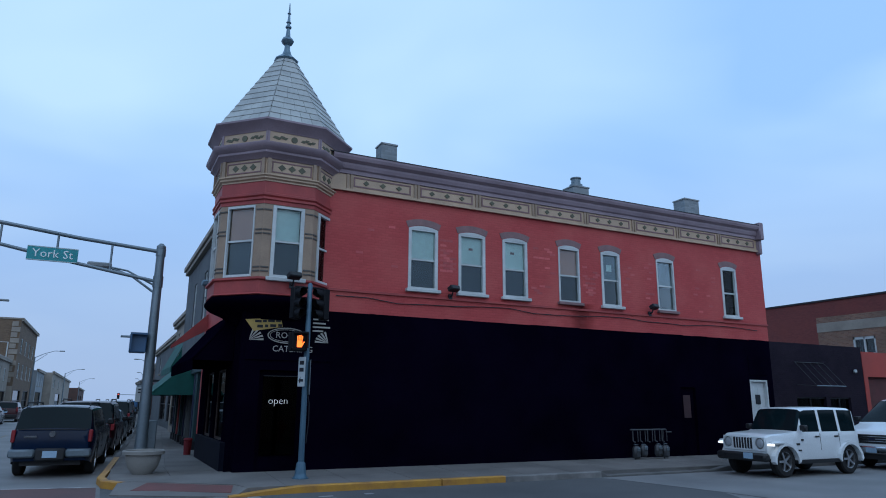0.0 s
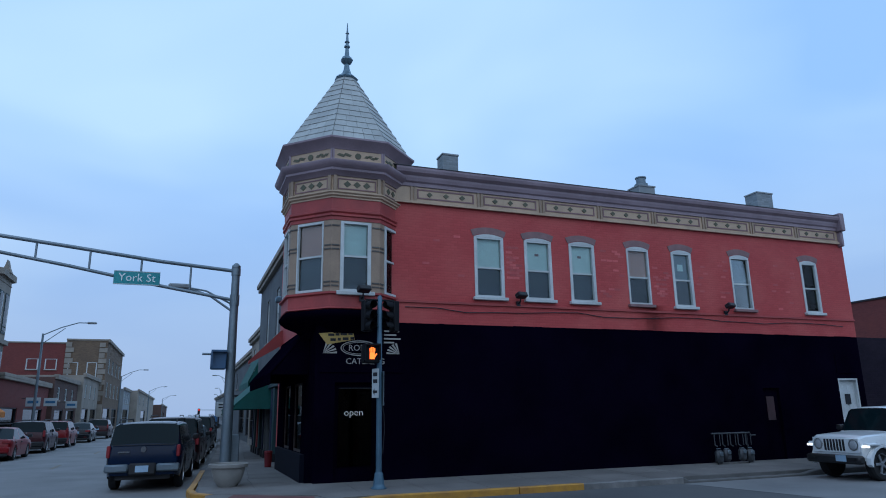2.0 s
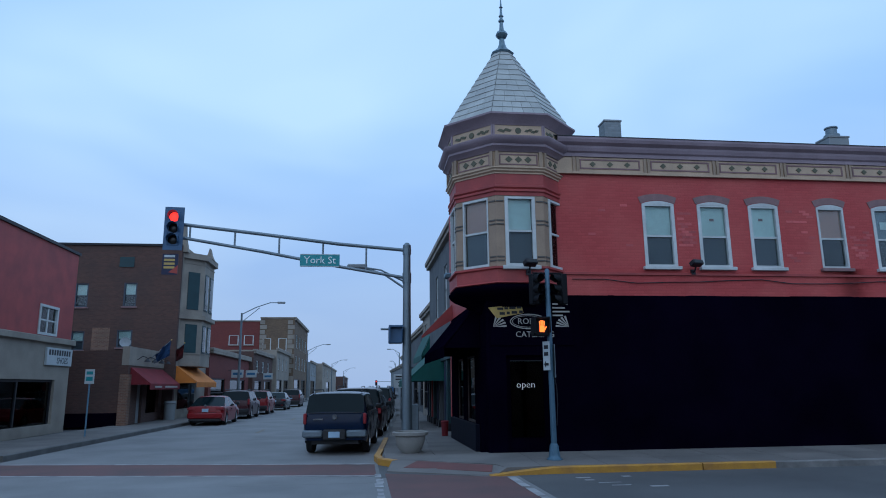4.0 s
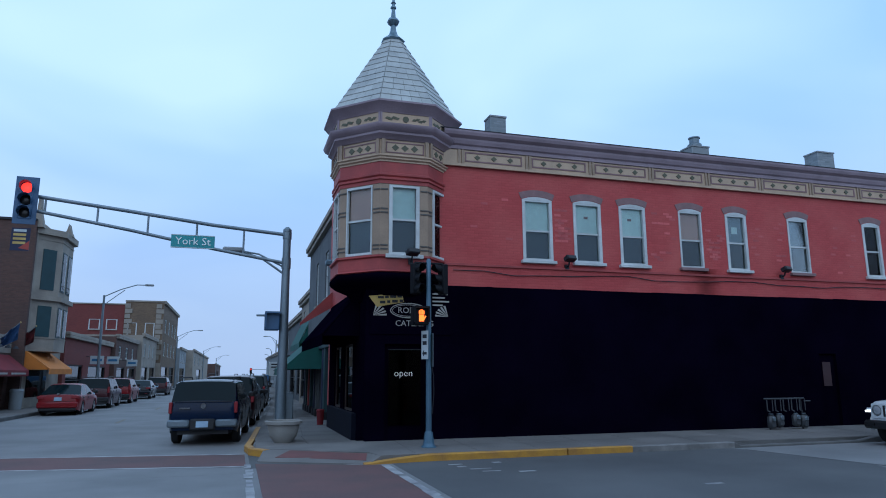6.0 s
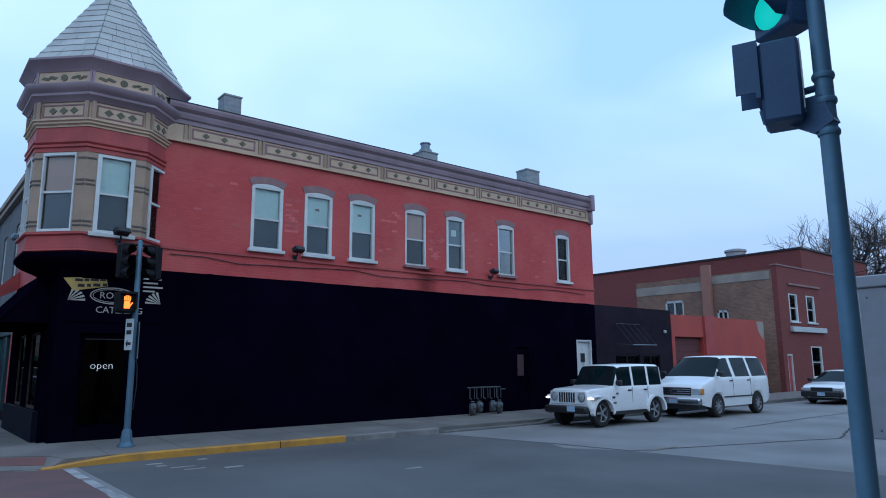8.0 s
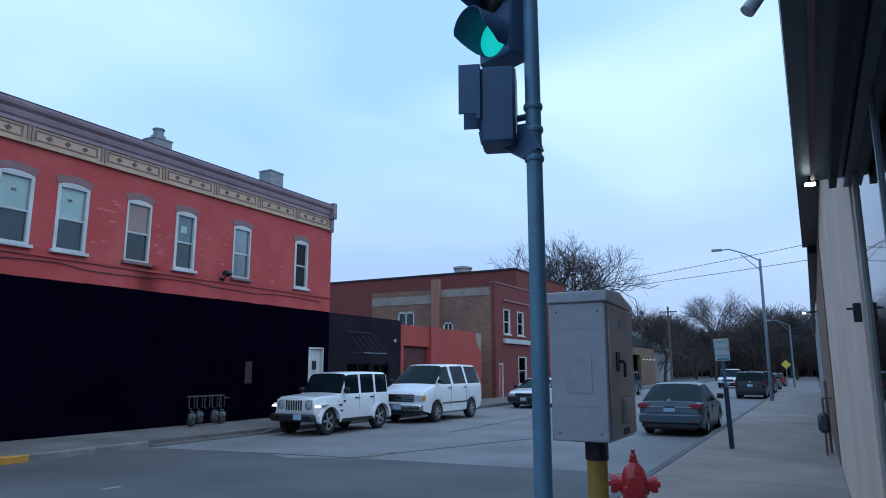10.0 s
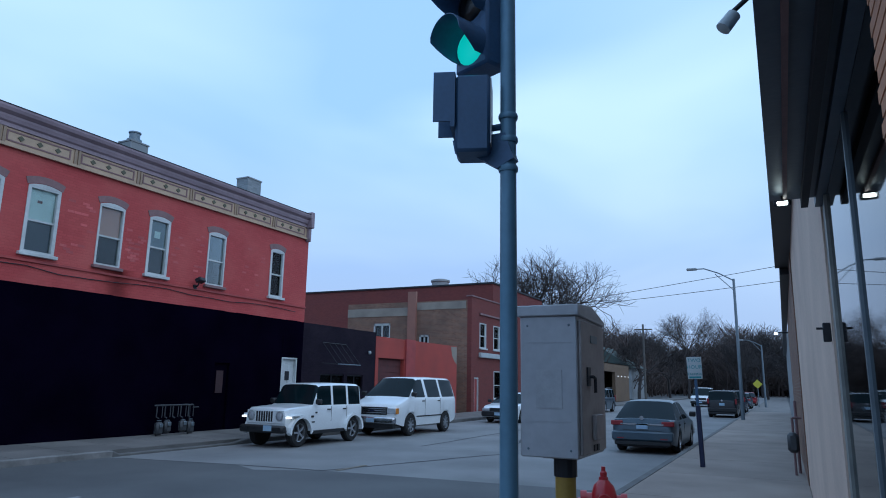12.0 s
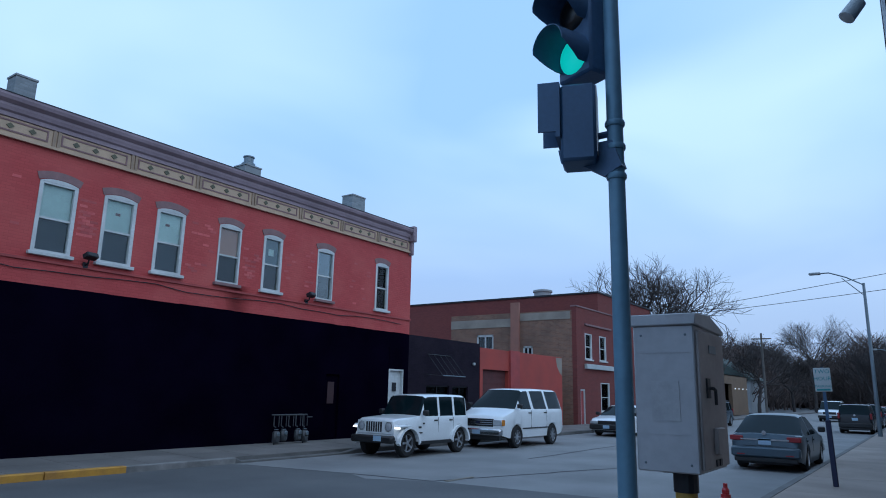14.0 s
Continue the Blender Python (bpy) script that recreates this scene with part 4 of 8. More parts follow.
def face_pose(k):
    """A turret face: x along it, y outward from the centre, z up."""
    a = math.pi / 4 * k
    n = Vector((math.cos(a), math.sin(a), 0))
    u = Vector((-math.sin(a), math.cos(a), 0))
    return Matrix(((u.x, n.x, 0, TX), (u.y, n.y, 0, TY), (u.z, n.z, 1, 0), (0, 0, 0, 1)))


def to(bm, m):
    bmesh.ops.transform(bm, matrix=m, verts=bm.verts[:])
    bmesh.ops.recalc_face_normals(bm, faces=bm.faces[:])
    return bm


for k in (3, 4, 5, 6, 7):
    P, h = face_pose(k), FACE / 2
    # pilasters beside each window with three raised bands
    for s in (-1, 1):
        a, b = sorted((s * 0.405, s * h))
        p = part("pilaster", to(boxes((a, b, 1.25, AP, 4.86, 6.78)), P), M["tan"], turret, "tan painted pilaster")
        a2, b2 = sorted((s * 0.435, s * (h - .01)))
        for z in (5.02, 5.12, 5.98, 6.08, 6.60):
            part("band", to(boxes((a2, b2, AP - .01, AP + .02, z, z + .035)), P), M["wirepole"], p)
    for z in (4.87, 6.72):
        part("sill_board", to(boxes((-.405, .405, 1.25, AP, z, z + .06)), P), M["tan"], turret)
    fm = M["white"]
    fw = 0.09 if k in (6, 7) else 0.035
    y = AP - 0.06
    bm = boxes((-.405, -.405 + fw, y, AP + .03, 4.90, 6.74), (.405 - fw, .405, y, AP + .03, 4.90, 6.74), (-.405 + fw, .405 - fw, y, AP + .03, 6.68, 6.74), (-.405 + fw, .405 - fw, y, AP + .03, 4.90, 4.96), (-.405 + fw, .405 - fw, y, AP - .01, 5.80, 5.85))
    w = part("window", to(bm, P), fm, turret, "white framed sash window" if k in (6, 7) else "thin white framed sash window")
    part("pane", to(boxes((-.405 + fw, .405 - fw, AP - .05, AP - .045, 5.85, 6.68)), P), M["pane"], w)
    part("pane", to(boxes((-.405 + fw, .405 - fw, AP - .055, AP - .05, 4.96, 5.80)), P), M["pane"], w)
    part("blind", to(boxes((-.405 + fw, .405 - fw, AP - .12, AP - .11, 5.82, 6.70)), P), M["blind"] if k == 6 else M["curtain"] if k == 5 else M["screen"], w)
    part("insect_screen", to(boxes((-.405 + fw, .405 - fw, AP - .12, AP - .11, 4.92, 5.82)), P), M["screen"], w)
    if k == 6:
        part("window_sill", to(boxes((-.5, .5, AP - .02, AP + .1, 4.80, 4.90)), P), M["white"], w, bevel=.01)
    # panels of both friezes
    q = 1.585
    hh = q * math.tan(math.pi / 8)
    fr = part("frieze_panel", to(boxes((-hh + .14, hh - .14, q, q + .015, 7.60, 7.63), (-hh + .14, hh - .14, q, q + .015, 7.87, 7.90), (-hh + .14, -hh + .17, q, q + .015, 7.63, 7.87), (hh - .17, hh - .14, q, q + .015, 7.63, 7.87)), P), M["taupe"], turret, "outlined panel with green diamonds")
    for j in (-1, 0, 1):
        part("diamond", to(prism(bmesh.new(), [(.26 * j - .1, 7.75), (.26 * j, 7.66), (.26 * j + .1, 7.75), (.26 * j, 7.84)], "y", q, q + .015), P), M["greenleaf"], fr)
    for s in (-1, 1):
        a, b = sorted((s * (hh - .11), s * (hh - .02)))
        part("bracket", to(boxes((a, b, q, q + .06, 7.54, 7.96)), P), M["tan"], turret)
    q = 1.66
    hh = q * math.tan(math.pi / 8)
    for s in (-1, 1):
        bm = bmesh.new()
        for j in range(4):
            cx, cz, ln = s * (.24 + .085 * j), 8.53 + .035 * (j % 2) - .012 * j, .075
            prism(bm, [(cx - ln, cz - .02), (cx - ln * .3, cz + .035), (cx + ln, cz + .02), (cx + ln * .3, cz - .04)], "y", q, q + .014)
        part("leaf_spray", to(bm, P), M["greenleaf"], turret)
        a, b = sorted((s * (hh - .05), s * hh))
        part("corner_strip", to(boxes((a, b, q, q + .02, 8.39, 8.68)), P), M["mauve"], turret)
    part("rosette", to(prism(bmesh.new(), [(.085 * math.cos(j * math.pi / 5), 8.53 + .085 * math.sin(j * math.pi / 5)) for j in range(10)], "y", q, q + .016), P), M["greenleaf"], turret)

# spire: courses of shingles on a core, a lead collar and a finial
Z0, Z1, R0, R1 = 8.98, 11.62, 1.76, 0.23
ring("roof", ((R0 - .02, Z0), (R1 - .02, Z1)), M["slate"], "pale grey shingled spire")
part("collar", lathe(bmesh.new(), [(.30 / C8, 11.55), (.33 / C8, 11.60), (.27 / C8, 11.66), (.15, 11.78), (.09, 11.95), (.075, 12.10), (.15, 12.16), (.19, 12.24), (.15, 12.32), (.075, 12.38), (.05, 12.65), (.09, 12.68), (.09, 12.72), (.05, 12.75), (.045, 12.82), (.08, 12.85), (.045, 12.90), (.03, 13.12), (.06, 13.15), (.03, 13.18), (.012, 13.5)], 8, (TX, TY, 0), math.pi / 8), M["zinc"], turret, "blue-grey metal finial on the spire")
SHINGLES = []
for k in range(8):
    for c in range(12):
        f0, f1 = c / 12, (c + 1) / 12 + 0.02
        n = max(1, round(5 * (1 - f0)))
        SHINGLES += [(k, f0, min(f1, 1.0), (2 * j - n) / n, (2 * j + 2 - n) / n) for j in range(n)]


def shingle(k, f0, f1, a, b):
    bm = bmesh.new()
    P = face_pose(k)
    t = math.tan(math.pi / 8)
    sl = Vector((0, Z1 - Z0, R0 - R1)).normalized()
    vs = []
    for lift0, lift1 in ((0.0, 0.0), (0.028, 0.006)):
        for f, lf in ((f0, lift0), (f1, lift1)):
            r, z = R0 + (R1 - R0) * f, Z0 + (Z1 - Z0) * f
            for s in (a, b):
                s2 = s * (1 - 0.004 / max(r * t, .05)) if abs(s) == 1 else s + (0.006 if s == a else -0.006)
                vs.append(bm.verts.new(P @ Vector((s2 * r * t, r + sl.y * lf, z + sl.z * lf))))
    for f in ((0, 1, 3, 2), (4, 6, 7, 5), (0, 4, 5, 1), (2, 3, 7, 6), (0, 2, 6, 4), (1, 5, 7, 3)):
        bm.faces.new([vs[i] for i in f])
    bmesh.ops.recalc_face_normals(bm, faces=bm.faces[:])
    return bm


# bricks whose paint has weathered, between the upper windows
WORN = paint("weathered_brick", (0.50, 0.115, 0.11), (0.44, 0.075, 0.08), 6.0, 0.75, fine=30, var=0.5)
BRICKS = []
rb = random.Random(31)
for x0, x1, z0, z1, share in ((9.3, 9.84, 5.6, 6.75, .5), (12.45, 13.4, 5.2, 6.7, .16), (14.45, 15.1, 5.3, 6.4, .4), (16.15, 17.5, 5.3, 6.8, .10), (18.6, 20.6, 5.0, 6.9, .05), (6.2, 8.2, 4.9, 7.4, .012)):
    rows_n, cols_n = int((z1 - z0) / .075), int((x1 - x0) / .21)
    for j in range(rows_n):
        for i in range(cols_n):
            if rb.random() < share * (1.6 if math.sin(i * 1.7 + j * .35) > 0 else .5):
                BRICKS.append((x0 + .21 * i + (.105 if j % 2 else 0), z0 + .075 * j))

# ---- doors and fittings of the black ground floor ----
d = part("door", boxes((21.86, 22.66, 17.12, 17.17, PAVE + .02, 2.72)), M["white"], corner, "white panelled door with a dark plaque")
part("door_frame", boxes((21.80, 21.86, 17.0, 17.2, PAVE, 2.78), (22.66, 22.72, 17.0, 17.2, PAVE, 2.78), (21.86, 22.66, 17.0, 17.2, 2.72, 2.78)), M["white"], d)
for z0, z1 in ((.4, 1.0), (1.15, 2.5)):
    for x0, x1 in ((21.94, 22.22), (22.30, 22.58)):
        part("panel", boxes((x0, x1, 17.105, 17.12, z0, z1)), M["white"], d, bevel=.006)
part("plaque", boxes((22.14, 22.38, 17.08, 17.1, 1.92, 2.26)), M["darkmetal"], d)
part("door_handle", lathe(bmesh.new(), [(.03, -.03), (.035, 0), (.03, .03)], 10, (22.58, 17.08, 1.1)), M["chrome"], d)
part("transom_panel", boxes((21.80, 22.72, 16.985, 17.0, 2.95, 3.62)), M["black"], corner, "dark recessed panel over the white door")
d = part("door", boxes((18.40, 19.08, 17.10, 17.15, PAVE, 2.46)), M["black"], corner, "black side door with a small reddish pane")
part("pane", boxes((18.58, 18.90, 17.085, 17.10, 1.45, 2.2)), paint("dim_red_panel", (0.05, 0.018, 0.02), (0.03, 0.012, 0.014), 3.0, 0.4), d)
d = part("door", boxes((4.35, 5.45, 17.14, 17.19, PAVE, 2.65)), M["black"], corner, "black shop door with a glass light and lit open sign")
part("pane", boxes((4.47, 5.33, 17.10, 17.11, .6, 2.5)), M["doorglass"], d)
part("door_frame", boxes((4.47, 5.33, 17.085, 17.1, 2.5, 2.52)), M["darkmetal"], d)
letters("open_sign", "open", 0.25, M["neon"], at(4.86, 17.07, 1.90) @ FRONT, d, 0.006, 0.006)

# sign panel over the shop door: wording and ornaments
sgn = part("sign_board", boxes((3.95, 6.15, 16.975, 17.0, 2.9, 4.1)), M["black"], corner, "black sign board with gold and cream lettering")
ban = part("banner", prism(bmesh.new(), [(3.90, 3.88), (4.78, 3.97), (4.84, 3.74), (4.12, 3.60)], "y", 16.962, 16.975), M["gold"], sgn, "gold banner with dark lettering bars")
for k, (x, w) in enumerate(((4.3, .16), (4.49, .1), (4.62, .17), (4.82, .12))):
    part("letter_bar", boxes((x - .16, x + w - .16, 16.955, 16.962, 3.82 + .012 * k, 3.88 + .012 * k)), M["darkmetal"], ban)
    part("letter_bar", boxes((x - .1, x + w - .12, 16.955, 16.962, 3.69 + .015 * k, 3.76 + .015 * k)), M["darkmetal"], ban)


def oval(x, z, rx, rz, t, material, name):
    bm = bmesh.new()
    n = 36
    for k in range(n):
        a, b = 2 * math.pi * k / n, 2 * math.pi * (k + 1) / n
        prism(bm, [(x + rx * math.cos(a), z + rz * math.sin(a)), (x + rx * math.cos(b), z + rz * math.sin(b)), (x + (rx - t) * math.cos(b), z + (rz - t) * math.sin(b)), (x + (rx - t) * math.cos(a), z + (rz - t) * math.sin(a))], "y", 16.962, 16.975)
    return part(name, bm, material, sgn)


oval(4.97, 3.52, .50, .20, .025, M["offwhite"], "oval_border")
oval(4.97, 3.52, .44, .155, .012, M["offwhite"], "oval_border")
letters("lettering", "ROME", 0.22, M["offwhite"], at(4.97, 16.97, 3.52) @ FRONT, sgn)
letters("lettering", "CATERING", 0.215, M["offwhite"], at(5.13, 16.97, 3.18) @ FRONT, sgn)
for x0, sgn_x in ((4.02, 1), (6.05, -1)):
    bm = bmesh.new()
    for k in range(5):
        a = k * .3
        prism(bm, [(x0, 3.38), (x0 + sgn_x * .36 * math.cos(a), 3.38 + .3 * math.sin(a)), (x0 + sgn_x * .36 * math.cos(a + .17), 3.38 + .3 * math.sin(a + .17))], "y", 16.965, 16.975)
    part("fan_ornament", bm, M["offwhite"], sgn)
for k in range(4):
    part("letter_bar", boxes((5.62, 5.62 + (.42, .34, .46, .28)[k], 16.962, 16.975, 3.96 - .1 * k, 4.0 - .1 * k)), M["offwhite"], sgn)


def floodlight(x, z, y=17.0, tilt=-25):
    t = thing("floodlight", "dark bronze floodlight fixed to the red wall", "floodlight", at(x, y, z), "wall floodlights")
    part("back_box", boxes((-.06, .06, -.06, 0, -.22, -.08)), M["darkmetal"], t)
    bm = bmesh.new()
    pipe(bm, [(0, -.06, -.15), (0, -.16, -.12), (0, -.2, -.02)], .022, 8)
    part("arm", bm, M["darkmetal"], t)
    h = part("head", to(boxes((-.17, .17, -.1, .1, -.07, .07)), at(0, -.26, .06) @ Euler((radians(tilt), 0, radians(14))).to_matrix().to_4x4()), M["darkmetal"], t, bevel=.02)
    part("lamp_glass", to(boxes((-.14, .14, -.107, -.101, -.05, .05)), at(0, -.26, .06) @ Euler((radians(tilt), 0, radians(14))).to_matrix().to_4x4()), M["offlens"], h)


floodlight(9.62, 5.02)
floodlight(17.2, 5.02)
floodlight(4.85, 4.86, 16.35)

# gas meters on the pavement wall
rack = thing("gas_meter_rack", "row of grey gas meters on a pipe rack", "gas meters", at(15.75, 16.55, PAVE))
bm = bmesh.new()
pipe(bm, [(-.05, 0, .96), (1.42, 0, .96)], .025)
pipe(bm, [(1.36, 0, .96), (1.36, .3, .96)], .02)
pipe(bm, [(1.42, 0, .88), (1.66, 0, .88)], .018)
part("header_pipe", bm, M["meter"], rack)
for k in range(5):
    x = .05 + .3 * k
    bm = bmesh.new()
    pipe(bm, [(x, 0, .95), (x, 0, .62), (x + .09, 0, .58)], .018)
    pipe(bm, [(x + .2, 0, .95), (x + .2, 0, .6)], .014)
    part("riser", bm, M["meter"], rack)
    if k in (0, 1, 3, 4):
        g = part("gas_meter", boxes((x - .01, x + .24, -.1, .1, .1 + .05 * (k % 2), .48 + .03 * (k % 2))), M["meter"], rack, bevel=.06)
        part("index_box", boxes((x + .05, x + .17, -.135, -.1, .32 + .04 * (k % 2), .43 + .04 * (k % 2))), M["steel"], g, bevel=.01)
        part("dial", lathe(bmesh.new(), [(.07, -.01), (.07, .01)], 12, (x + .11, 0, .52)), M["steel"], g)
bm = bmesh.new()
pipe(bm, [(.1, 0, 0), (.1, 0, .2)], .02); pipe(bm, [(1.3, 0, 0), (1.3, 0, .96)], .022)
part("support_pipe", bm, M["darkmetal"], rack)
bm = boxes((17.0, 17.5, 16.3, 16.45, PAVE + .002, PAVE + .006))
tagged(part("paint_mark", bm, paint("orange_spray", (.5, .12, .05), (.3, .1, .06), 6, .8)), "orange spray marks on the pavement", "paint mark", kind="structure")

# ---- black wing and the low red garage ----
wing = thing("black_annex", "low black painted brick annex beside the corner building", "building", at(0, 0, 0))
bm = pierced(bmesh.new(), 23.02, 28.5, 0.1, 4.22, [(24.3, 26.0, 1.55, 2.2), (26.25, 27.5, 1.55, 2.2)], lambda bm, a, b, lo, hi: box(bm, a, b, 17.02, 17.3, lo, hi))
part("wall", bm, M["blackwing"], wing)
part("wall", boxes((23.02, 28.5, 17.3, 26, .1, 1.5), (28.2, 28.5, 17.3, 26, 1.5, 4.2), (23.02, 28.5, 25.7, 26, 1.5, 4.2)), M["blackwing"], wing)
part("roof", boxes((23.02, 28.5, 17.3, 26, 4.05, 4.12)), M["roofdark"], wing)
for x0, x1 in ((24.3, 26.0), (26.25, 27.5)):
    w = part("window", boxes((x0, x1, 17.08, 17.12, 1.55, 1.6), (x0, x1, 17.08, 17.12, 2.15, 2.2), ((x0 + x1) / 2 - .02, (x0 + x1) / 2 + .02, 17.08, 17.12, 1.6, 2.15)), M["darkmetal"], wing)
    part("pane", boxes((x0, x1, 17.13, 17.14, 1.6, 2.15)), M["shopglass"], w)
aw = thing("metal_awning", "bare metal awning ribs fixed to the black wall", "awning", at(24.35, 17.0, 2.6))
for k in range(5):
    bm = bmesh.new()
    pipe(bm, [(k * .42, 0, .9), (k * .42, -.8, 0)], .012, 6)
    part("rib", bm, M["darkmetal"], aw)
part("bar", rod(bmesh.new(), (0, -.8, 0), (1.68, -.8, 0), .022, None, 6), M["steel"], aw)
part("bar", rod(bmesh.new(), (0, 0, .9), (1.68, 0, .9), .014, None, 6), M["meter"], aw)
part("bar", rod(bmesh.new(), (0, 0, 0.05), (0, -.8, 0), .012, None, 6), M["meter"], aw)
part("bar", rod(bmesh.new(), (1.68, 0, 0.05), (1.68, -.8, 0), .012, None, 6), M["meter"], aw)
l = thing("wall_lamp", "small pale lamp on the black wall", "lamp", at(27.9, 17.02, 3.25))
part("mount", boxes((-.05, .05, -.07, .03, -.05, .05)), M["darkmetal"], l)
part("body", lathe(bmesh.new(), [(.03, -.08), (.07, -.05), (.07, .04), (.03, .06)], 10, (0, -.07, 0)), M["signwhite"], l)

gar = thing("red_garage", "low red rendered garage with worn paint and dark roller door", "building", at(0, 0, 0))
bm = pierced(bmesh.new(), 28.5, 37.4, 0.1, 4.05, [(28.75, 31.2, .1, 3.05)], lambda bm, a, b, lo, hi: box(bm, a, b, 17.0, 17.3, lo, hi))
part("wall", bm, M["wornred"], gar)
part("wall", boxes((28.5, 28.75, 17.3, 26, .1, 4.0), (37.1, 37.4, 17.3, 26, .1, 4.0), (28.5, 37.4, 26, 26.3, .1, 4.0)), M["wornred"], gar)
part("pier", boxes((31.25, 32.2, 16.9, 17.0, .1, 4.08)), M["redflat"], gar)
part("roof", boxes((28.5, 37.4, 17.3, 26, 3.9, 3.96)), M["roofdark"], gar)
# door red darkened in the colour for the shade of its recess
RECESS_RED = paint("recess_shaded_red", (0.12, 0.03, 0.03), (0.08, 0.024, 0.024), 2.0, 0.7)
rd = part("roller_door", boxes((28.75, 31.2, 17.22, 17.28, .1, 3.05)), RECESS_RED, gar, "red roller door with the recess shade in its colour")
for k in range(9):
    part("slat", boxes((28.75, 31.2, 17.205, 17.22, .15 + .32 * k, .43 + .32 * k)), RECESS_RED, rd)
part("bare_patch", prism(bmesh.new(), [(36.6, 4.0), (36.75, 3.5), (37.1, 3.15), (37.38, 3.0), (37.38, 4.0)], "y", 16.992, 17.0), M["limestone"], gar)
part("notice", boxes((32.35, 33.1, 16.97, 17.0, 1.95, 2.2)), M["signwhite"], gar)

# ---- two-storey brick house and the dark red hall behind ----
bb = thing("brick_shop", "two-storey shop with dark red front and bare brick side", "building", at(0, 0, 0))
FW = [(40.75, 41.85, 4.15, 5.75), (43.05, 44.2, 4.15, 5.75), (43.1, 44.6, .95, 2.75), (39.95, 40.65, PAVE, 2.3)]
bm = pierced(bmesh.new(), 39.5, 51.5, .1, 7.3, FW, lambda bm, a, b, lo, hi: box(bm, a, b, 17.0, 17.3, lo, hi))
part("wall", bm, M["darkred"], bb, "dark red painted front")
SW = [(22.9, 24.2, 4.75, 5.75), (20.0, 20.7, 4.25, 4.95)]
bm = pierced(bmesh.new(), 17.3, 26.3, .1, 7.1, SW, lambda bm, a, b, lo, hi: box(bm, 39.5, 39.8, a, b, lo, hi))
part("wall", bm, M["commonbrick"], bb, "bare weathered brick side wall")
part("parapet_band", boxes((39.47, 39.5, 17.4, 20.9, 6.55, 7.02), (39.47, 39.5, 21.6, 26.3, 6.2, 6.75)), M["limestone"], bb, "pale render band")
part("flue", boxes((39.3, 39.5, 20.9, 21.5, 3.8, 7.75)), paint("pinkish_render", (.33, .15, .11), (.27, .13, .1), 2, .8), bb)
part("wall", boxes((51.2, 51.5, 17.3, 26.3, .1, 7.1), (39.8, 51.2, 26.0, 26.3, .1, 7.1)), M["commonbrick"], bb)
part("roof", boxes((39.8, 51.2, 17.3, 26, 6.9, 6.96)), M["roofdark"], bb)
part("coping", boxes((39.45, 51.5, 16.95, 17.35, 7.3, 7.38)), M["taupe"], bb)
part("ledge", boxes((40.7, 45.0, 16.9, 17.0, 6.25, 6.36)), M["taupe"], bb)
part("sign_band", boxes((40.6, 45.2, 16.8, 17.0, 3.55, 3.85)), M["signwhite"], bb, bevel=.02)
for x0, x1, z0, z1 in FW[:3]:
    sash_window(bb, x0, x1, z0, z1, 17.02, M["white"], M["white"], M["blind"], M["screen"], "white sash window", False, .12)
dr = part("door", boxes((40.03, 40.57, 17.1, 17.14, PAVE, 2.2)), M["redflat"], bb, "red door in a white frame")
part("door_frame", boxes((39.95, 40.03, 17.02, 17.15, PAVE, 2.3), (40.57, 40.65, 17.02, 17.15, PAVE, 2.3), (40.03, 40.57, 17.02, 17.15, 2.2, 2.3)), M["white"], dr)
for y0, y1, z0, z1 in SW:
    w = part("window", boxes((39.52, 39.6, y0, y0 + .1, z0, z1), (39.52, 39.6, y1 - .1, y1, z0, z1), (39.52, 39.6, y0, y1, z1 - .14, z1), (39.52, 39.6, y0, y1, z0, z0 + .08), (39.52, 39.6, (y0 + y1) / 2 - .04, (y0 + y1) / 2 + .04, z0, z1)), M["white"], bb)
    part("pane", boxes((39.6, 39.61, y0 + .1, y1 - .1, z0 + .08, z1 - .14)), M["pane"], w)
    part("room", boxes((39.7, 39.71, y0, y1, z0, z1)), M["inside"], w)
hall = thing("red_hall", "tall dark red painted hall behind the shops", "building", at(0, 0, 0))
part("wall", boxes((51.5, 64, 20.5, 42, .1, 9.95)), M["darkred"], hall)
part("coping", boxes((51.4, 64.1, 20.4, 20.6, 9.95, 10.08), (51.4, 51.6, 20.6, 42, 9.95, 10.08)), M["darkmetal"], hall)
v = part("roof_vent", lathe(bmesh.new(), [(.75, 0), (.75, .55), (.85, .6), (.85, .75), (.5, .85)], 14, (53.2, 26.2, 10.0)), M["palegrey"], hall)
part("roof_cable", rod(bmesh.new(), (23.4, 19, 4.1), (23.2, 19, 5.3), .01, None, 4), M["darkmetal"], wing)
m = thing("roof_fan", "round grey roof fan on the annex", "roof vent", at(25.5, 20.5, 4.12))
part("body", lathe(bmesh.new(), [(.2, 0), (.2, .35), (.32, .4), (.32, .5), (.1, .62)], 12), M["palegrey"], m)
part("brick_block", boxes((23.1, 24.0, 17.9, 18.5, 4.12, 4.5)), M["commonbrick"], wing)

# ---- far end of the side street ----
ts = thing("tan_garage", "low tan workshop with a dark open front", "building", at(0, 0, 0))
bm = pierced(bmesh.new(), 70, 92, .1, 4.6, [(71, 84, .1, 3.6)], lambda bm, a, b, lo, hi: box(bm, a, b, 18, 18.4, lo, hi))
part("wall", bm, M["tanbrick"], ts)
part("wall", boxes((70, 70.3, 18.4, 30, .1, 4.5), (91.7, 92, 18.4, 30, .1, 4.5), (70, 92, 30, 30.3, .1, 4.5)), M["tanbrick"], ts)
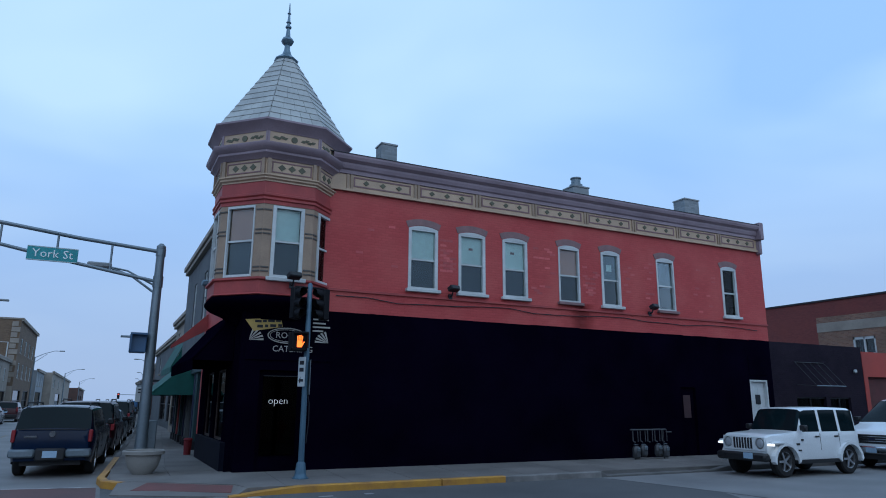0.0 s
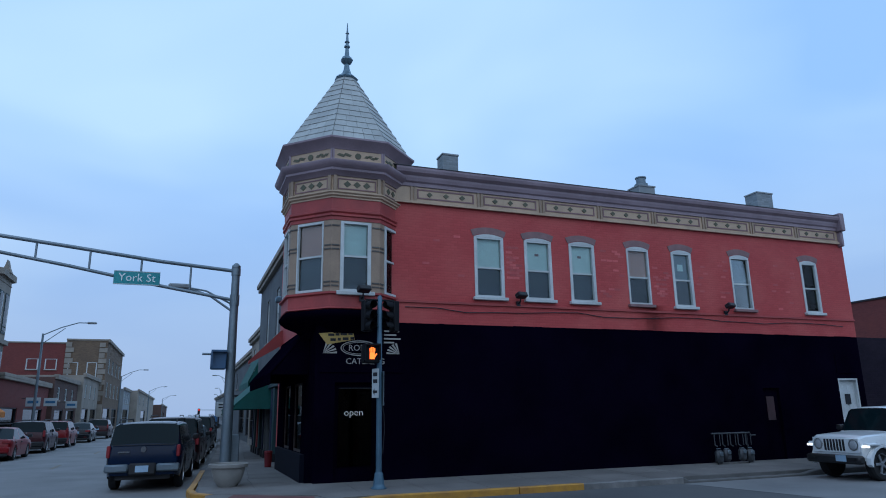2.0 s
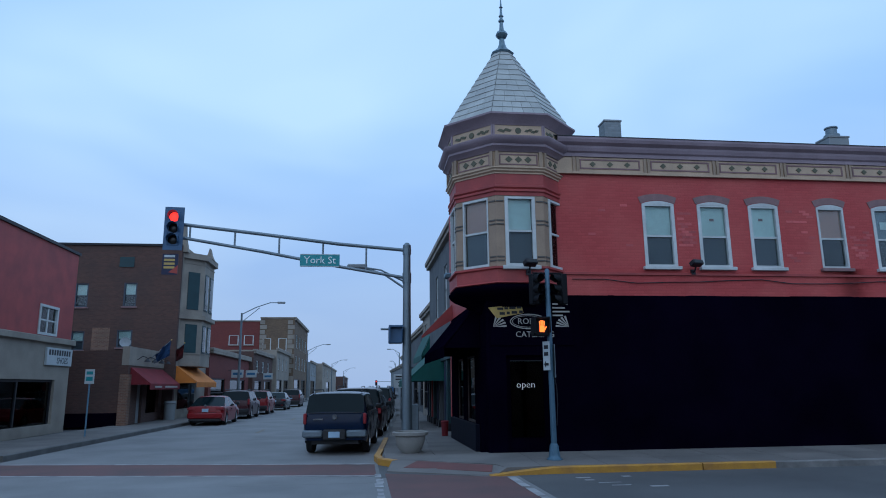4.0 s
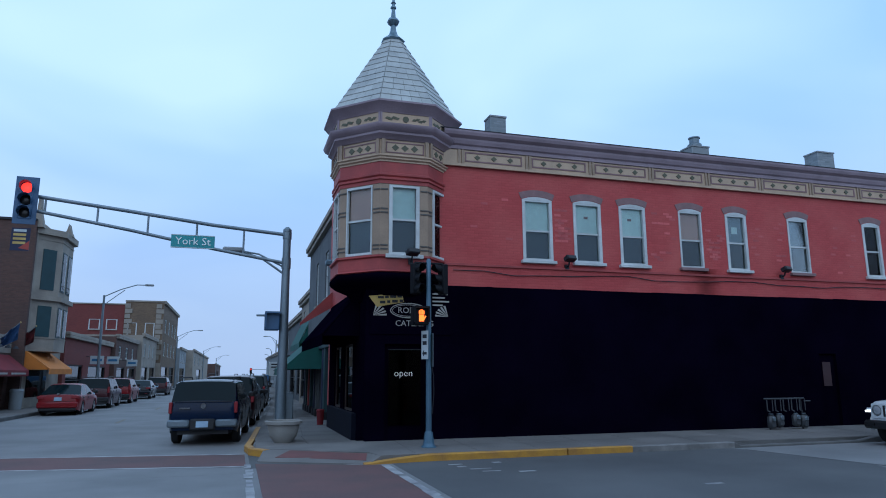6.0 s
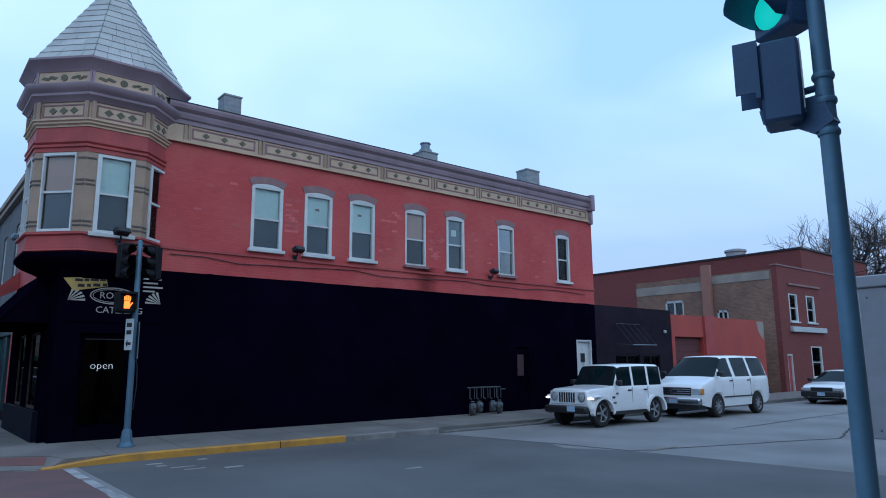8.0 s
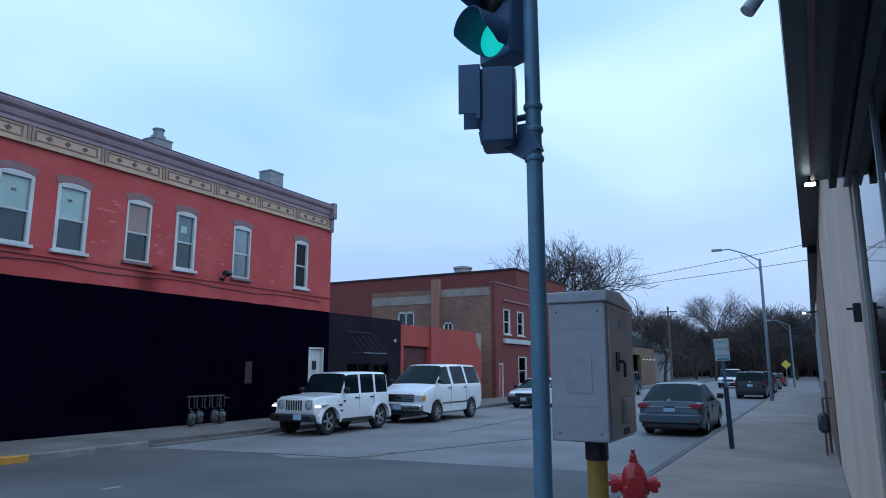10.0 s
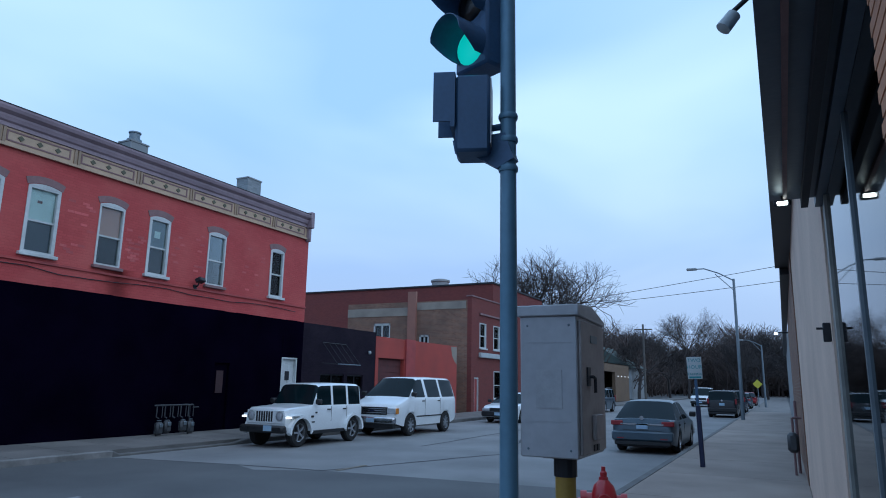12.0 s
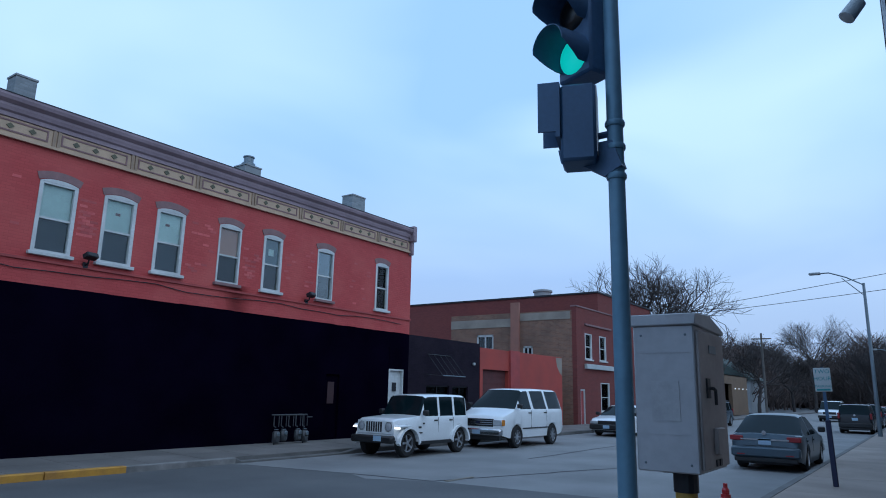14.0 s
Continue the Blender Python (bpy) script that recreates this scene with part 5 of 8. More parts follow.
part("inner_wall", boxes((70.3, 91.7, 24, 24.2, .1, 4.4)), M["inside"], ts)
part("roof", boxes((70, 92, 18, 30, 4.5, 4.6)), M["roofdark"], ts)
for k in range(4):
    part("wall_lamp", lathe(bmesh.new(), [(.02, -.05), (.05, -.035), (.05, .035), (.02, .05)], 8, (85 + 2 * k, 17.87, 3.1)), M["daylamp"], ts, "small lit lamp")
ho = thing("house", "far house with a green-grey pitched roof", "house", at(0, 0, 0))
part("wall", boxes((78, 92, 32, 44, .1, 5.2)), M["palegrey"], ho)
part("roof", prism(bmesh.new(), [(31.5, 5.2), (44.5, 5.2), (38, 9.2)], "x", 77.5, 92.5), M["greenroof"], ho)
ho2 = thing("house", "far dark house with a pitched roof among trees", "house", at(0, 0, 0))
part("wall", boxes((104, 114, 20, 30, .1, 4.6)), M["palegrey"], ho2)
part("roof", prism(bmesh.new(), [(19.5, 4.6), (30.5, 4.6), (25, 8)], "x", 103.5, 114.5), M["greenroof"], ho2)

# ---- shops along the main street, beyond the corner building ----
def facade(name, label, x, y0, y1, h, material, wins, roofline=0.25, depth=12.0, side=1, trim="limestone"):
    """A row house whose front stands at x and faces the street; side 1: it lies east of its front."""
    t = thing(name, label, "building", at(0, 0, 0))
    xa, xb = (x, x + .3) if side > 0 else (x - .3, x)
    holes = [(w[0], w[1], w[2], w[3]) for w in wins]
    bm = pierced(bmesh.new(), y0, y1, .1, h, holes, lambda bm, a, b, lo, hi: box(bm, xa, xb, a, b, lo, hi))
    part("wall", bm, material, t)
    xi, xo = (x + .3, x + depth) if side > 0 else (x - depth, x - .3)
    for y in (y0, y1 - .3):
        part("wall", boxes((xi, xo, y, y + .3, .1, h)), material, t)
    part("roof", boxes((xi, xo, y0 + .3, y1 - .3, h - .35, h - .3)), M["roofdark"], t)
    # dark sheet that paints the unlit depth behind the shop windows
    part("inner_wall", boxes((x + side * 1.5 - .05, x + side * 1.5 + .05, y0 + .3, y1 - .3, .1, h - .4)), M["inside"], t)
    pa, pb = sorted((x - side * roofline, x + side * .1))
    part("cornice", boxes((pa, pb, y0 - .05, y1 + .05, h, h + .22), (pa + .08, pb, y0, y1, h - .18, h)), M[trim], t, bevel=.02)
    for a, b, lo, hi in holes:
        fa, fb = sorted((x + side * .05, x + side * .13))
        w = part("window", boxes((fa, fb, a, a + .09, lo, hi), (fa, fb, b - .09, b, lo, hi), (fa, fb, a, b, hi - .09, hi), (fa, fb, a, b, lo, lo + .09), (fa, fb, a, b, (lo + hi) / 2 - .03, (lo + hi) / 2 + .03)), M["white"] if lo > 3 else M["darkmetal"], t)
        ga, gb = sorted((x + side * .14, x + side * .15))
        part("pane", boxes((ga, gb, a + .09, b - .09, lo + .09, hi - .09)), M["pane"] if lo > 3 else M["shopglass"], w)
        if lo > 3:
            sa, sb = sorted((x - side * .08, x + side * .05))
            part("window_sill", boxes((sa, sb, a - .08, b + .08, lo - .12, lo)), M[trim], w)
            ba, bb2 = sorted((x + side * .2, x + side * .21))
            part("blind", boxes((ba, bb2, a, b, (lo + hi) / 2, hi)), M["blind"], w)
    return t


def awning(name, label, x, y0, y1, z0, z1, reach, material, side=1):
    """A sloped canvas awning with a valance."""
    t = thing(name, label, "awning", at(0, 0, 0))
    xo = x - side * reach
    bm = bmesh.new()
    prism(bm, [(x, z1), (xo, z0), (xo, z0 - .05), (x, z1 - .06)], "y", y0, y1)
    part("canopy", bm, material, t)
    va, vb = sorted((xo, xo + side * .03))
    part("valance", boxes((va, vb, y0, y1, z0 - .3, z0 - .05)), material, t)
    for y in (y0, y1 - .03):
        part("side_panel", prism(bmesh.new(), [(x, z1 - .06), (xo + side * .03, z0 - .05), (x, z0 - .05)], "y", y, y + .03), material, t)
    return t


awning("awning", "black sloped awning over the shop front", 3.84, 18.0, 23.6, 2.95, 4.15, 1.0, M["black"])
part("side_board", prism(bmesh.new(), [(3.84, 4.75), (3.84, 4.2), (2.75, 3.55), (2.75, 3.65)], "y", 23.6, 23.7), M["redflat"], corner)
EX = [3.95 + bend(y) for y in (24.4, 30, 36, 44, 56, 76)]
facade("row_shop", "pale grey two-storey shop with tall narrow windows", EX[0], 24.4, 35.0, 8.1, M["weathered"], [(25.2, 26.1, 5.0, 7.0), (27.6, 28.5, 5.0, 7.0), (31, 31.9, 5.0, 7.0), (25.0, 27.0, .6, 2.6), (27.8, 29.2, .2, 2.6), (30.4, 34, .4, 2.2)])
front = thing("timber_facing", "teal and dark wooden facing under the awning", "panelling", at(EX[0], 0, PAVE))
for k, (y, wd, mt) in enumerate(((24.6, .35, "navy"), (26.6, .5, "tealpaint"), (27.3, .3, "navy"), (29.3, .4, "weathered"), (30.2, .25, "navy"), (31.6, .4, "tealpaint"), (32.6, .3, "redflat"), (33.6, .5, "tealpaint"), (34.5, .3, "navy"))):
    part("pilaster", boxes((-.16, -.01, y, y + wd, 0, 2.75)), M[mt], front, bevel=.01)
    part("plinth", boxes((-.2, -.01, y - .04, y + wd + .04, 0, .3)), M["darkmetal"], front)
part("sign_band", boxes((-.22, -.01, 24.5, 35.0, 2.76, 3.2)), M["tealpaint"], front)
bin2 = thing("litter_bin", "small red bin beside the shop front", "litter bin", at(3.62, 24.3, PAVE))
part("body", lathe(bmesh.new(), [(.11, 0), (.13, .46), (.15, .48), (.12, .53)], 12), M["canvasred"], bin2)
awning("awning", "teal sloped awning over the pavement", EX[0] - .02, 28.4, 34.8, 2.15, 3.6, 1.6, M["teal"])
facade("row_shop", "weathered tan shop with a dark upper window", EX[2], 35.1, 43.0, 6.2, M["limestone"], [(37, 38, 4.2, 5.6), (40.5, 41.5, 4.2, 5.6), (35.8, 38.5, .5, 2.6), (39.5, 42.4, .5, 2.6)])
awning("awning", "steep teal awning on the shop wall", EX[2] - .02, 35.3, 41.0, 3.5, 5.15, .75, M["teal"])
facade("row_shop", "pale grey shop front with an iron balcony", EX[3], 43.1, 62.9, 5.7, M["weathered"], [(45, 48, .5, 2.8), (49.5, 54, .5, 2.8), (46, 47, 3.9, 5.1), (57, 58, 3.9, 5.1)])
facade("row_shop", "brown brick shop on the main street", EX[4], 63, 75.9, 4.9, M["brownbrick"], [(64, 70, .5, 2.8)])
facade("row_shop", "grey far shop row", EX[5], 76, 120, 4.4, M["palegrey"], [(80, 90, .5, 2.8), (95, 110, .5, 2.8)])
bal = thing("balcony", "dark iron balcony on the shop wall", "balcony", at(EX[3] - .9, 51.0, 3.2))
part("floor_plate", boxes((0, .9, 0, 3.4, 0, .07)), M["darkmetal"], bal)
for k in range(15):
    part("baluster", rod(bmesh.new(), (.02, .1 + .23 * k, .07), (.02, .1 + .23 * k, .95), .013, None, 5), M["darkmetal"], bal)
part("rail", rod(bmesh.new(), (.02, 0, .96), (.02, 3.4, .96), .025, None, 6), M["darkmetal"], bal)
lan = thing("wall_lamp", "dark box lamp on the corner building", "lamp", at(3.6, 21.0, 5.35))
part("head", boxes((-.35, .1, -.14, .14, -.08, .1)), M["zinc"], lan, bevel=.04)
part("arm", rod(bmesh.new(), (.05, 0, 0), (.3, 0, 0), .03), M["darkmetal"], lan)

# ---- across the main street ----
def wx(y):
    return -10.75 + 0.03 * (y - 35)


an = thing("brick_annex", "low brown brick annex with a maroon awning", "building", at(0, 0, 0))
bm = pierced(bmesh.new(), -32, -10.8, .1, 3.75, [], lambda bm, a, b, lo, hi: box(bm, a, b, 35.0, 35.3, lo, hi))
part("wall", bm, M["brownbrick"], an)
bm = pierced(bmesh.new(), 35.3, 41, .1, 3.9, [(36.6, 37.5, .15, 2.3), (38.2, 40.4, .6, 2.3)], lambda bm, a, b, lo, hi: box(bm, -11.1, -10.8, a, b, lo, hi))
part("wall", bm, M["brownbrick"], an)
part("corner_pier", boxes((-11.15, -10.72, 34.93, 35.35, .1, 2.6)), M["commonbrick"], an)
part("parapet", boxes((-11.12, -10.78, 34.97, 41, 3.05, 3.97)), M["limestone"], an)
part("roof", boxes((-32, -11.1, 35.3, 41, 3.6, 3.66)), M["roofdark"], an)
part("inner_wall", boxes((-12.6, -12.5, 35.3, 41, .1, 3.6)), M["inside"], an)
part("pane", boxes((-10.96, -10.95, 38.2, 40.4, .6, 2.3)), M["shopglass"], an)
dd = part("door", boxes((-11.0, -10.94, 36.6, 37.5, .15, 2.3)), M["palegrey"], an, "pale door")
part("dark_base", boxes((-32, -10.85, 34.97, 35.0, .1, .75)), M["black"], an)
awning("awning", "maroon canvas awning with pale lettering bars", -10.78, 35.3, 40.8, 2.15, 2.95, 1.0, M["canvasred"], -1)
for y0, y1 in ((36.0, 37.2), (37.8, 40.2)):
    tagged(part("lettering_bar", boxes((-9.76, -9.75, y0, y1, 1.94, 2.03)), M["offwhite"]), "pale lettering bars on the maroon awning", "lettering")
# three-storey brick block with a limestone bay
fb = thing("brick_block", "three-storey brown brick block with a limestone bay front", "building", at(0, 0, 0))
SH = [(-16.1, -15.35, 6.6, 8.0), (-13.38, -12.63, 6.65, 8.06), (-13.56, -12.7, 4.25, 5.28), (-16.1, -15.35, 4.1, 5.2)]
bm = pierced(bmesh.new(), -32, -10.2, .1, 10.3, SH, lambda bm, a, b, lo, hi: box(bm, a, b, 41, 41.3, lo, hi))
part("wall", bm, M["brownbrick"], fb, "brown brick side wall")
for x0, x1, z0, z1 in SH:
    sash_window(fb, x0, x1, z0, z1, 41.05, M["screen"], M["taupe"], M["blind"], M["screen"], "sash window in the brick side wall", False, .08)
part("infill", boxes((-14.93, -13.96, 40.98, 41.0, 4.1, 5.4)), M["commonbrick"], fb, "bricked-up window")
part("metal_vent", boxes((-13.73, -12.9, 40.95, 41.0, 9.0, 9.6)), M["tealpaint"], fb)
part("coping", boxes((-32, -10.2, 40.9, 41.4, 10.3, 10.42)), M["darkmetal"], fb)
part("wall", boxes((-10.5, -10.2, 41.3, 49, .1, 10.3), (-32, -10.5, 48.7, 49, .1, 10.3)), M["limestone"], fb, "limestone front")
part("roof", boxes((-32, -10.5, 41.3, 48.7, 9.9, 9.96)), M["roofdark"], fb)
# bay: a half hexagon with windows on two floors
BAY = [(-10.2, 41.6), (-9.2, 42.7), (-9.2, 45.3), (-10.2, 46.4)]
bay = part("bay", prism(bmesh.new(), BAY, "z", 3.2, 10.0), M["limestone"], fb, "angled limestone bay")
part("bay_cornice", prism(bmesh.new(), [(-10.2, 41.3), (-9.0, 42.55), (-9.0, 45.45), (-10.2, 46.7)], "z", 9.7, 10.05), M["limestone"], fb)
part("bay_cornice", prism(bmesh.new(), [(-10.2, 41.3), (-9.0, 42.55), (-9.0, 45.45), (-10.2, 46.7)], "z", 6.0, 6.25), M["limestone"], fb)
for z in (3.9, 9.4):
    part("stone_course", prism(bmesh.new(), [(-10.2, 41.56), (-9.17, 42.67), (-9.17, 45.33), (-10.2, 46.44)], "z", z, z + .05), M["limestone"], bay)
part("pinnacle", prism(bmesh.new(), [(-10.5, 10.0), (-9.9, 10.0), (-10.1, 10.9), (-10.15, 11.7), (-10.25, 11.7), (-10.3, 10.9)], "y", 41.1, 41.6), M["limestone"], fb)
part("pinnacle", prism(bmesh.new(), [(-9.5, 10.0), (-8.95, 10.0), (-9.1, 10.35), (-9.2, 10.75), (-9.3, 10.35)], "y", 43.6, 44.2), M["limestone"], fb)
part("parapet", boxes((-10.5, -10.15, 41.3, 49, 10.0, 10.45)), M["limestone"], fb, bevel=.05)
for z0, z1 in ((6.6, 8.9), (4.0, 5.7)):
    a, b = Vector((-10.2, 41.6, 0)), Vector((-9.2, 42.7, 0))
    n = Vector((b.y - a.y, -(b.x - a.x), 0)).normalized()
    u = (b - a).normalized()
    w = part("window", to(boxes((.35, 1.15, -.02, .03, z0, z1)), Matrix(((u.x, n.x, 0, a.x), (u.y, n.y, 0, a.y), (0, 0, 1, 0), (0, 0, 0, 1)))), M["tealpaint"], fb, "tall dark bay window")
    for y0, y1 in ((42.9, 43.8), (44.2, 45.1)):
        w = part("window", boxes((-9.22, -9.17, y0, y1, z0, z1)), M["tealpaint"], fb, "tall dark bay window")
        part("pane", boxes((-9.165, -9.16, y0 + .08, y1 - .08, z0 + .08, z1 - .08)), M["pane"], w)
awning("awning", "orange canvas awning over a shop window", -10.18, 41.3, 46.6, 2.25, 3.2, 1.25, M["canvasorange"], -1)
part("shop_window", boxes((-10.19, -10.17, 42, 46, .7, 2.2)), M["shopglass"], fb)
for y, c1, c2 in ((38.4, (0.02, 0.05, 0.14), (0.03, 0.10, 0.22)), (41.2, (0.16, 0.012, 0.015), (0.03, 0.008, 0.01))):
    fl = thing("flag", "%s flag hanging from a slanted pole" % ("blue" if c1[2] > .1 else "red and black"), "flag", at(-10.98, y, 3.3) @ Matrix.Diagonal((.8, .8, .8, 1)))
    part("pole", rod(bmesh.new(), (0, 0, 0), (1.5, 0, 1.5), .03, .02, 8), M["steel"], fl)
    part("finial", lathe(bmesh.new(), [(.01, -.06), (.06, 0), (.01, .06)], 8, (1.52, 0, 1.52)), M["gold"], fl)
    bm = bmesh.new()
    rows = []
    for i in range(9):
        f = i / 8
        rows.append([bm.verts.new((.5 + .95 * f + .05 * math.sin(7 * f + 3 * j / 5), .12 * math.sin(9 * f + j), .5 + .95 * f - 1.0 * j / 5 * (.6 + .4 * f))) for j in range(6)])
    for i in range(8):
        for j in range(5):
            bm.faces.new((rows[i][j], rows[i + 1][j], rows[i + 1][j + 1], rows[i][j + 1]))
    bmesh.ops.solidify(bm, geom=bm.faces[:], thickness=.006)
    part("cloth", bm, paint("flag_cloth", c1, c2, 1.2, .9), fl, smooth=True)
for k in range(4):
    g = thing("gooseneck_lamp", "dark gooseneck lamp over the awning", "lamp", at(-10.78, 36.2 + 1.25 * k, 3.35), "gooseneck lamps")
    bm = bmesh.new()
    pipe(bm, [(0, 0, 0), (.25, 0, .18), (.45, 0, .12), (.5, 0, 0)], .018, 6)
    part("arm", bm, M["darkmetal"], g)
    part("shade", lathe(bmesh.new(), [(.03, .05), (.07, .02), (.17, -.1), (.16, -.1)], 10, (.5, 0, 0)), M["darkmetal"], g)
dish = thing("satellite_dish", "pale grey satellite dish on a roof", "satellite dish", at(-12.2, 38.5, 3.66) @ Matrix.Diagonal((.7, .7, .7, 1)))
part("mast", rod(bmesh.new(), (0, 0, 0), (0, 0, .9), .03), M["steel"], dish)
part("reflector", to(lathe(bmesh.new(), [(.02, 0), (.25, .04), (.42, .13), (.41, .14), (.02, .02)], 14), at(0, -.1, 1.0) @ Euler((radians(70), 0, radians(20))).to_matrix().to_4x4()), M["palegrey"], dish, smooth=True)
# red building on the far corner of the main street
RX = -12.2
sh = thing("shoe_shop", "dark red two-storey shop with grey stone ground floor", "building", at(0, 0, 0))
UP = [(18.6, 20.3, 4.08, 5.3), (23.4, 25.1, 4.08, 5.3), (28.3, 30.0, 4.08, 5.3)]
bm = pierced(bmesh.new(), 17.0, 31.5, 4.0, 7.85, UP, lambda bm, a, b, lo, hi: box(bm, RX - .3, RX, a, b, lo, hi))
part("wall", bm, M["redflat"], sh, "dark red painted upper wall")
part("wall", boxes((RX - 14, RX - .3, 31.2, 31.5, .1, 7.85), (RX - 14, RX - .3, 17.0, 17.3, .1, 7.85)), M["darkred"], sh)
bm = pierced(bmesh.new(), 17.0, 31.5, .1, 4.0, [(18.0, 23.0, .5, 2.3), (24.4, 30.2, .5, 2.3)], lambda bm, a, b, lo, hi: box(bm, RX - .3, RX + .05, a, b, lo, hi))
part("wall", bm, M["limestone"], sh, "grey stone ground floor")
part("ledge", boxes((RX - .1, RX + .22, 16.9, 31.55, 3.78, 4.02)), M["limestone"], sh, bevel=.02)
part("coping", boxes((RX - .35, RX + .08, 16.9, 31.55, 7.85, 7.97)), M["darkmetal"], sh)
part("roof", boxes((RX - 14, RX - .3, 17.3, 31.2, 7.5, 7.56)), M["roofdark"], sh)
part("inner_wall", boxes((RX - 1.6, RX - 1.5, 17.3, 31.2, .1, 7.4)), M["inside"], sh)
for a, b in ((18.0, 23.0), (24.4, 30.2)):
    w = part("window", boxes((RX - .14, RX - .06, a, a + .1, .5, 2.3), (RX - .14, RX - .06, b - .1, b, .5, 2.3), (RX - .14, RX - .06, a, b, 2.2, 2.3), (RX - .14, RX - .06, (a + b) / 2 - .05, (a + b) / 2 + .05, .5, 2.2)), M["darkmetal"], sh, "dark shop window")
    part("pane", boxes((RX - .12, RX - .11, a + .1, b - .1, .5, 2.2)), M["shopglass"], w)
for a, b, lo, hi in UP:
    w = part("window", boxes((RX - .1, RX + .04, a, a + .12, lo, hi), (RX - .1, RX + .04, b - .12, b, lo, hi), (RX - .1, RX + .04, a + .12, b - .12, hi - .1, hi), (RX - .1, RX + .04, a + .12, b - .12, lo, lo + .1),
                             (RX - .08, RX - .02, (a + b) / 2 - .05, (a + b) / 2 + .05, lo + .1, hi - .1), (RX - .08, RX - .03, a + .12, b - .12, (lo + hi) / 2 - .03, (lo + hi) / 2 + .03)), M["white"], sh, "white framed double window")
    part("pane", boxes((RX - .06, RX - .05, a + .12, b - .12, lo + .1, hi - .1)), M["pane"], w)
    part("blind", boxes((RX - .16, RX - .15, a + .1, b - .1, (lo + hi) / 2, hi)), M["greyblind"], w)
board = thing("sign_board", "white shop sign with black lettering", "sign", at(RX + .05, 30.25, 3.24))
part("panel", boxes((0, .1, -1.2, 1.2, -.36, .36)), M["signwhite"], board, bevel=.015)
EASTWARD = Matrix(((0, 0, 1, 0), (1, 0, 0, 0), (0, 1, 0, 0), (0, 0, 0, 1)))
letters("lettering", "SHOES", .36, M["darkmetal"], at(.103, .25, -.16) @ EASTWARD, board, .003)
for k in range(9):
    part("letter_bar", boxes((.1, .106, -1.05 + .235 * k, -.9 + .235 * k, .06, .28)), M["darkmetal"], board)

# further blocks on that side
facade("row_shop", "low red brick shop across the street", wx(60), 49.2, 66, 4.5, M["darkred"], [(50, 55, .5, 2.6), (57, 64, .5, 2.6)], side=-1)
facade("row_shop", "low brown brick shop across the street", wx(72), 66.2, 80, 5.3, M["brownbrick"], [(68, 69.4, 3.4, 4.5), (72, 73.4, 3.4, 4.5), (76, 77.4, 3.4, 4.5), (67.5, 72, .5, 2.6), (74, 79, .5, 2.6)], side=-1)
facade("row_shop", "stone-fronted shop beside the tan block", wx(87), 80.2, 94, 6.2, M["limestone"], [(82, 83.2, 3.9, 5.3), (86, 87.2, 3.9, 5.3), (90, 91.2, 3.9, 5.3), (81, 86, .5, 2.8), (88, 93, .5, 2.8)], side=-1)
TBX = wx(105)
tb = facade("row_shop", "tan brick three-storey corner block with pale quoins", TBX, 94.2, 116.7, 11.2, M["tanbrick"], [(97, 99, 7.4, 9.2), (102, 104, 7.4, 9.2), (107, 109, 7.4, 9.2), (112, 114, 7.4, 9.2), (97, 99, 4.4, 6.2), (102, 104, 4.4, 6.2), (107, 109, 4.4, 6.2), (112, 114, 4.4, 6.2), (96, 104, .5, 3), (107, 114, .5, 3)], side=-1, depth=4.6)
part("coping", boxes((TBX - 4.65, TBX - .1, 94.12, 94.5, 11.2, 11.4)), M["limestone"], tb)
for x0, z0 in ((-10.8, 6.5), (-10.8, 3.6), (-12.9, 6.5), (-12.9, 3.6)):
    sash_window(tb, x0, x0 + 1.15, z0, z0 + 2.0, 94.18, M["white"], M["limestone"], M["blind"], M["screen"], "white sash window", False, .12)
for x in (TBX - .9, TBX - 4.65):
    for k in range(11):
        part("quoin", boxes((x, x + (.9 if k % 2 else .65), 94.1, 94.2, 3.8 + .66 * k, 4.36 + .66 * k)), M["limestone"], tb)
part("base_band", boxes((TBX - 4.65, TBX + .02, 94.05, 94.2, .1, 3.4)), M["limestone"], tb)
pk = thing("brick_block", "faded pink-red brick block with a flat roof", "building", at(0, 0, 0))
part("wall", boxes((-30, TBX - 4.66, 94.3, 116, .1, 10.8)), M["darkred"], pk)
part("coping", boxes((-30, TBX - 4.66, 94.2, 94.6, 10.8, 10.95)), M["limestone"], pk)
for x0 in (-17.4, -15.4):
    sash_window(pk, x0, x0 + 1.3, 7.6, 8.9, 94.28, M["white"], M["limestone"], M["blind"], M["screen"], "white sash window", False, .12)
facade("row_shop", "pale two-storey shop across the street", wx(125), 117, 131, 6.1, M["palegrey"], [(119, 120.5, 3.9, 5.4), (123, 124.5, 3.9, 5.4), (127, 128.5, 3.9, 5.4), (118, 128, .5, 3)], side=-1)
facade("row_shop", "grey stone block far along the street", wx(165), 131.5, 200, 6.3, M["limestone"], [(136, 139, 3.8, 5.4), (150, 153, 3.8, 5.4), (165, 168, 3.8, 5.4), (145, 160, .5, 3)], side=-1)
facade("row_shop", "brown brick block far along the street", wx(230), 205, 270, 4.9, M["brownbrick"], [(210, 220, .5, 3), (230, 240, .5, 3)], side=-1)
far = thing("truck_trailer", "low blue covered trailer far down the street", "trailer", at(3.6, 100, 0))
part("box_body", boxes((-1.6, 1.7, 0, 4, .45, 1.8)), paint("lorry_blue", (.05, .16, .32), (.04, .12, .26), 1, .5), far, bevel=.1)
part("undercarriage", boxes((-1.2, 1.3, .2, 3.8, .0, .45)), M["darkmetal"], far)
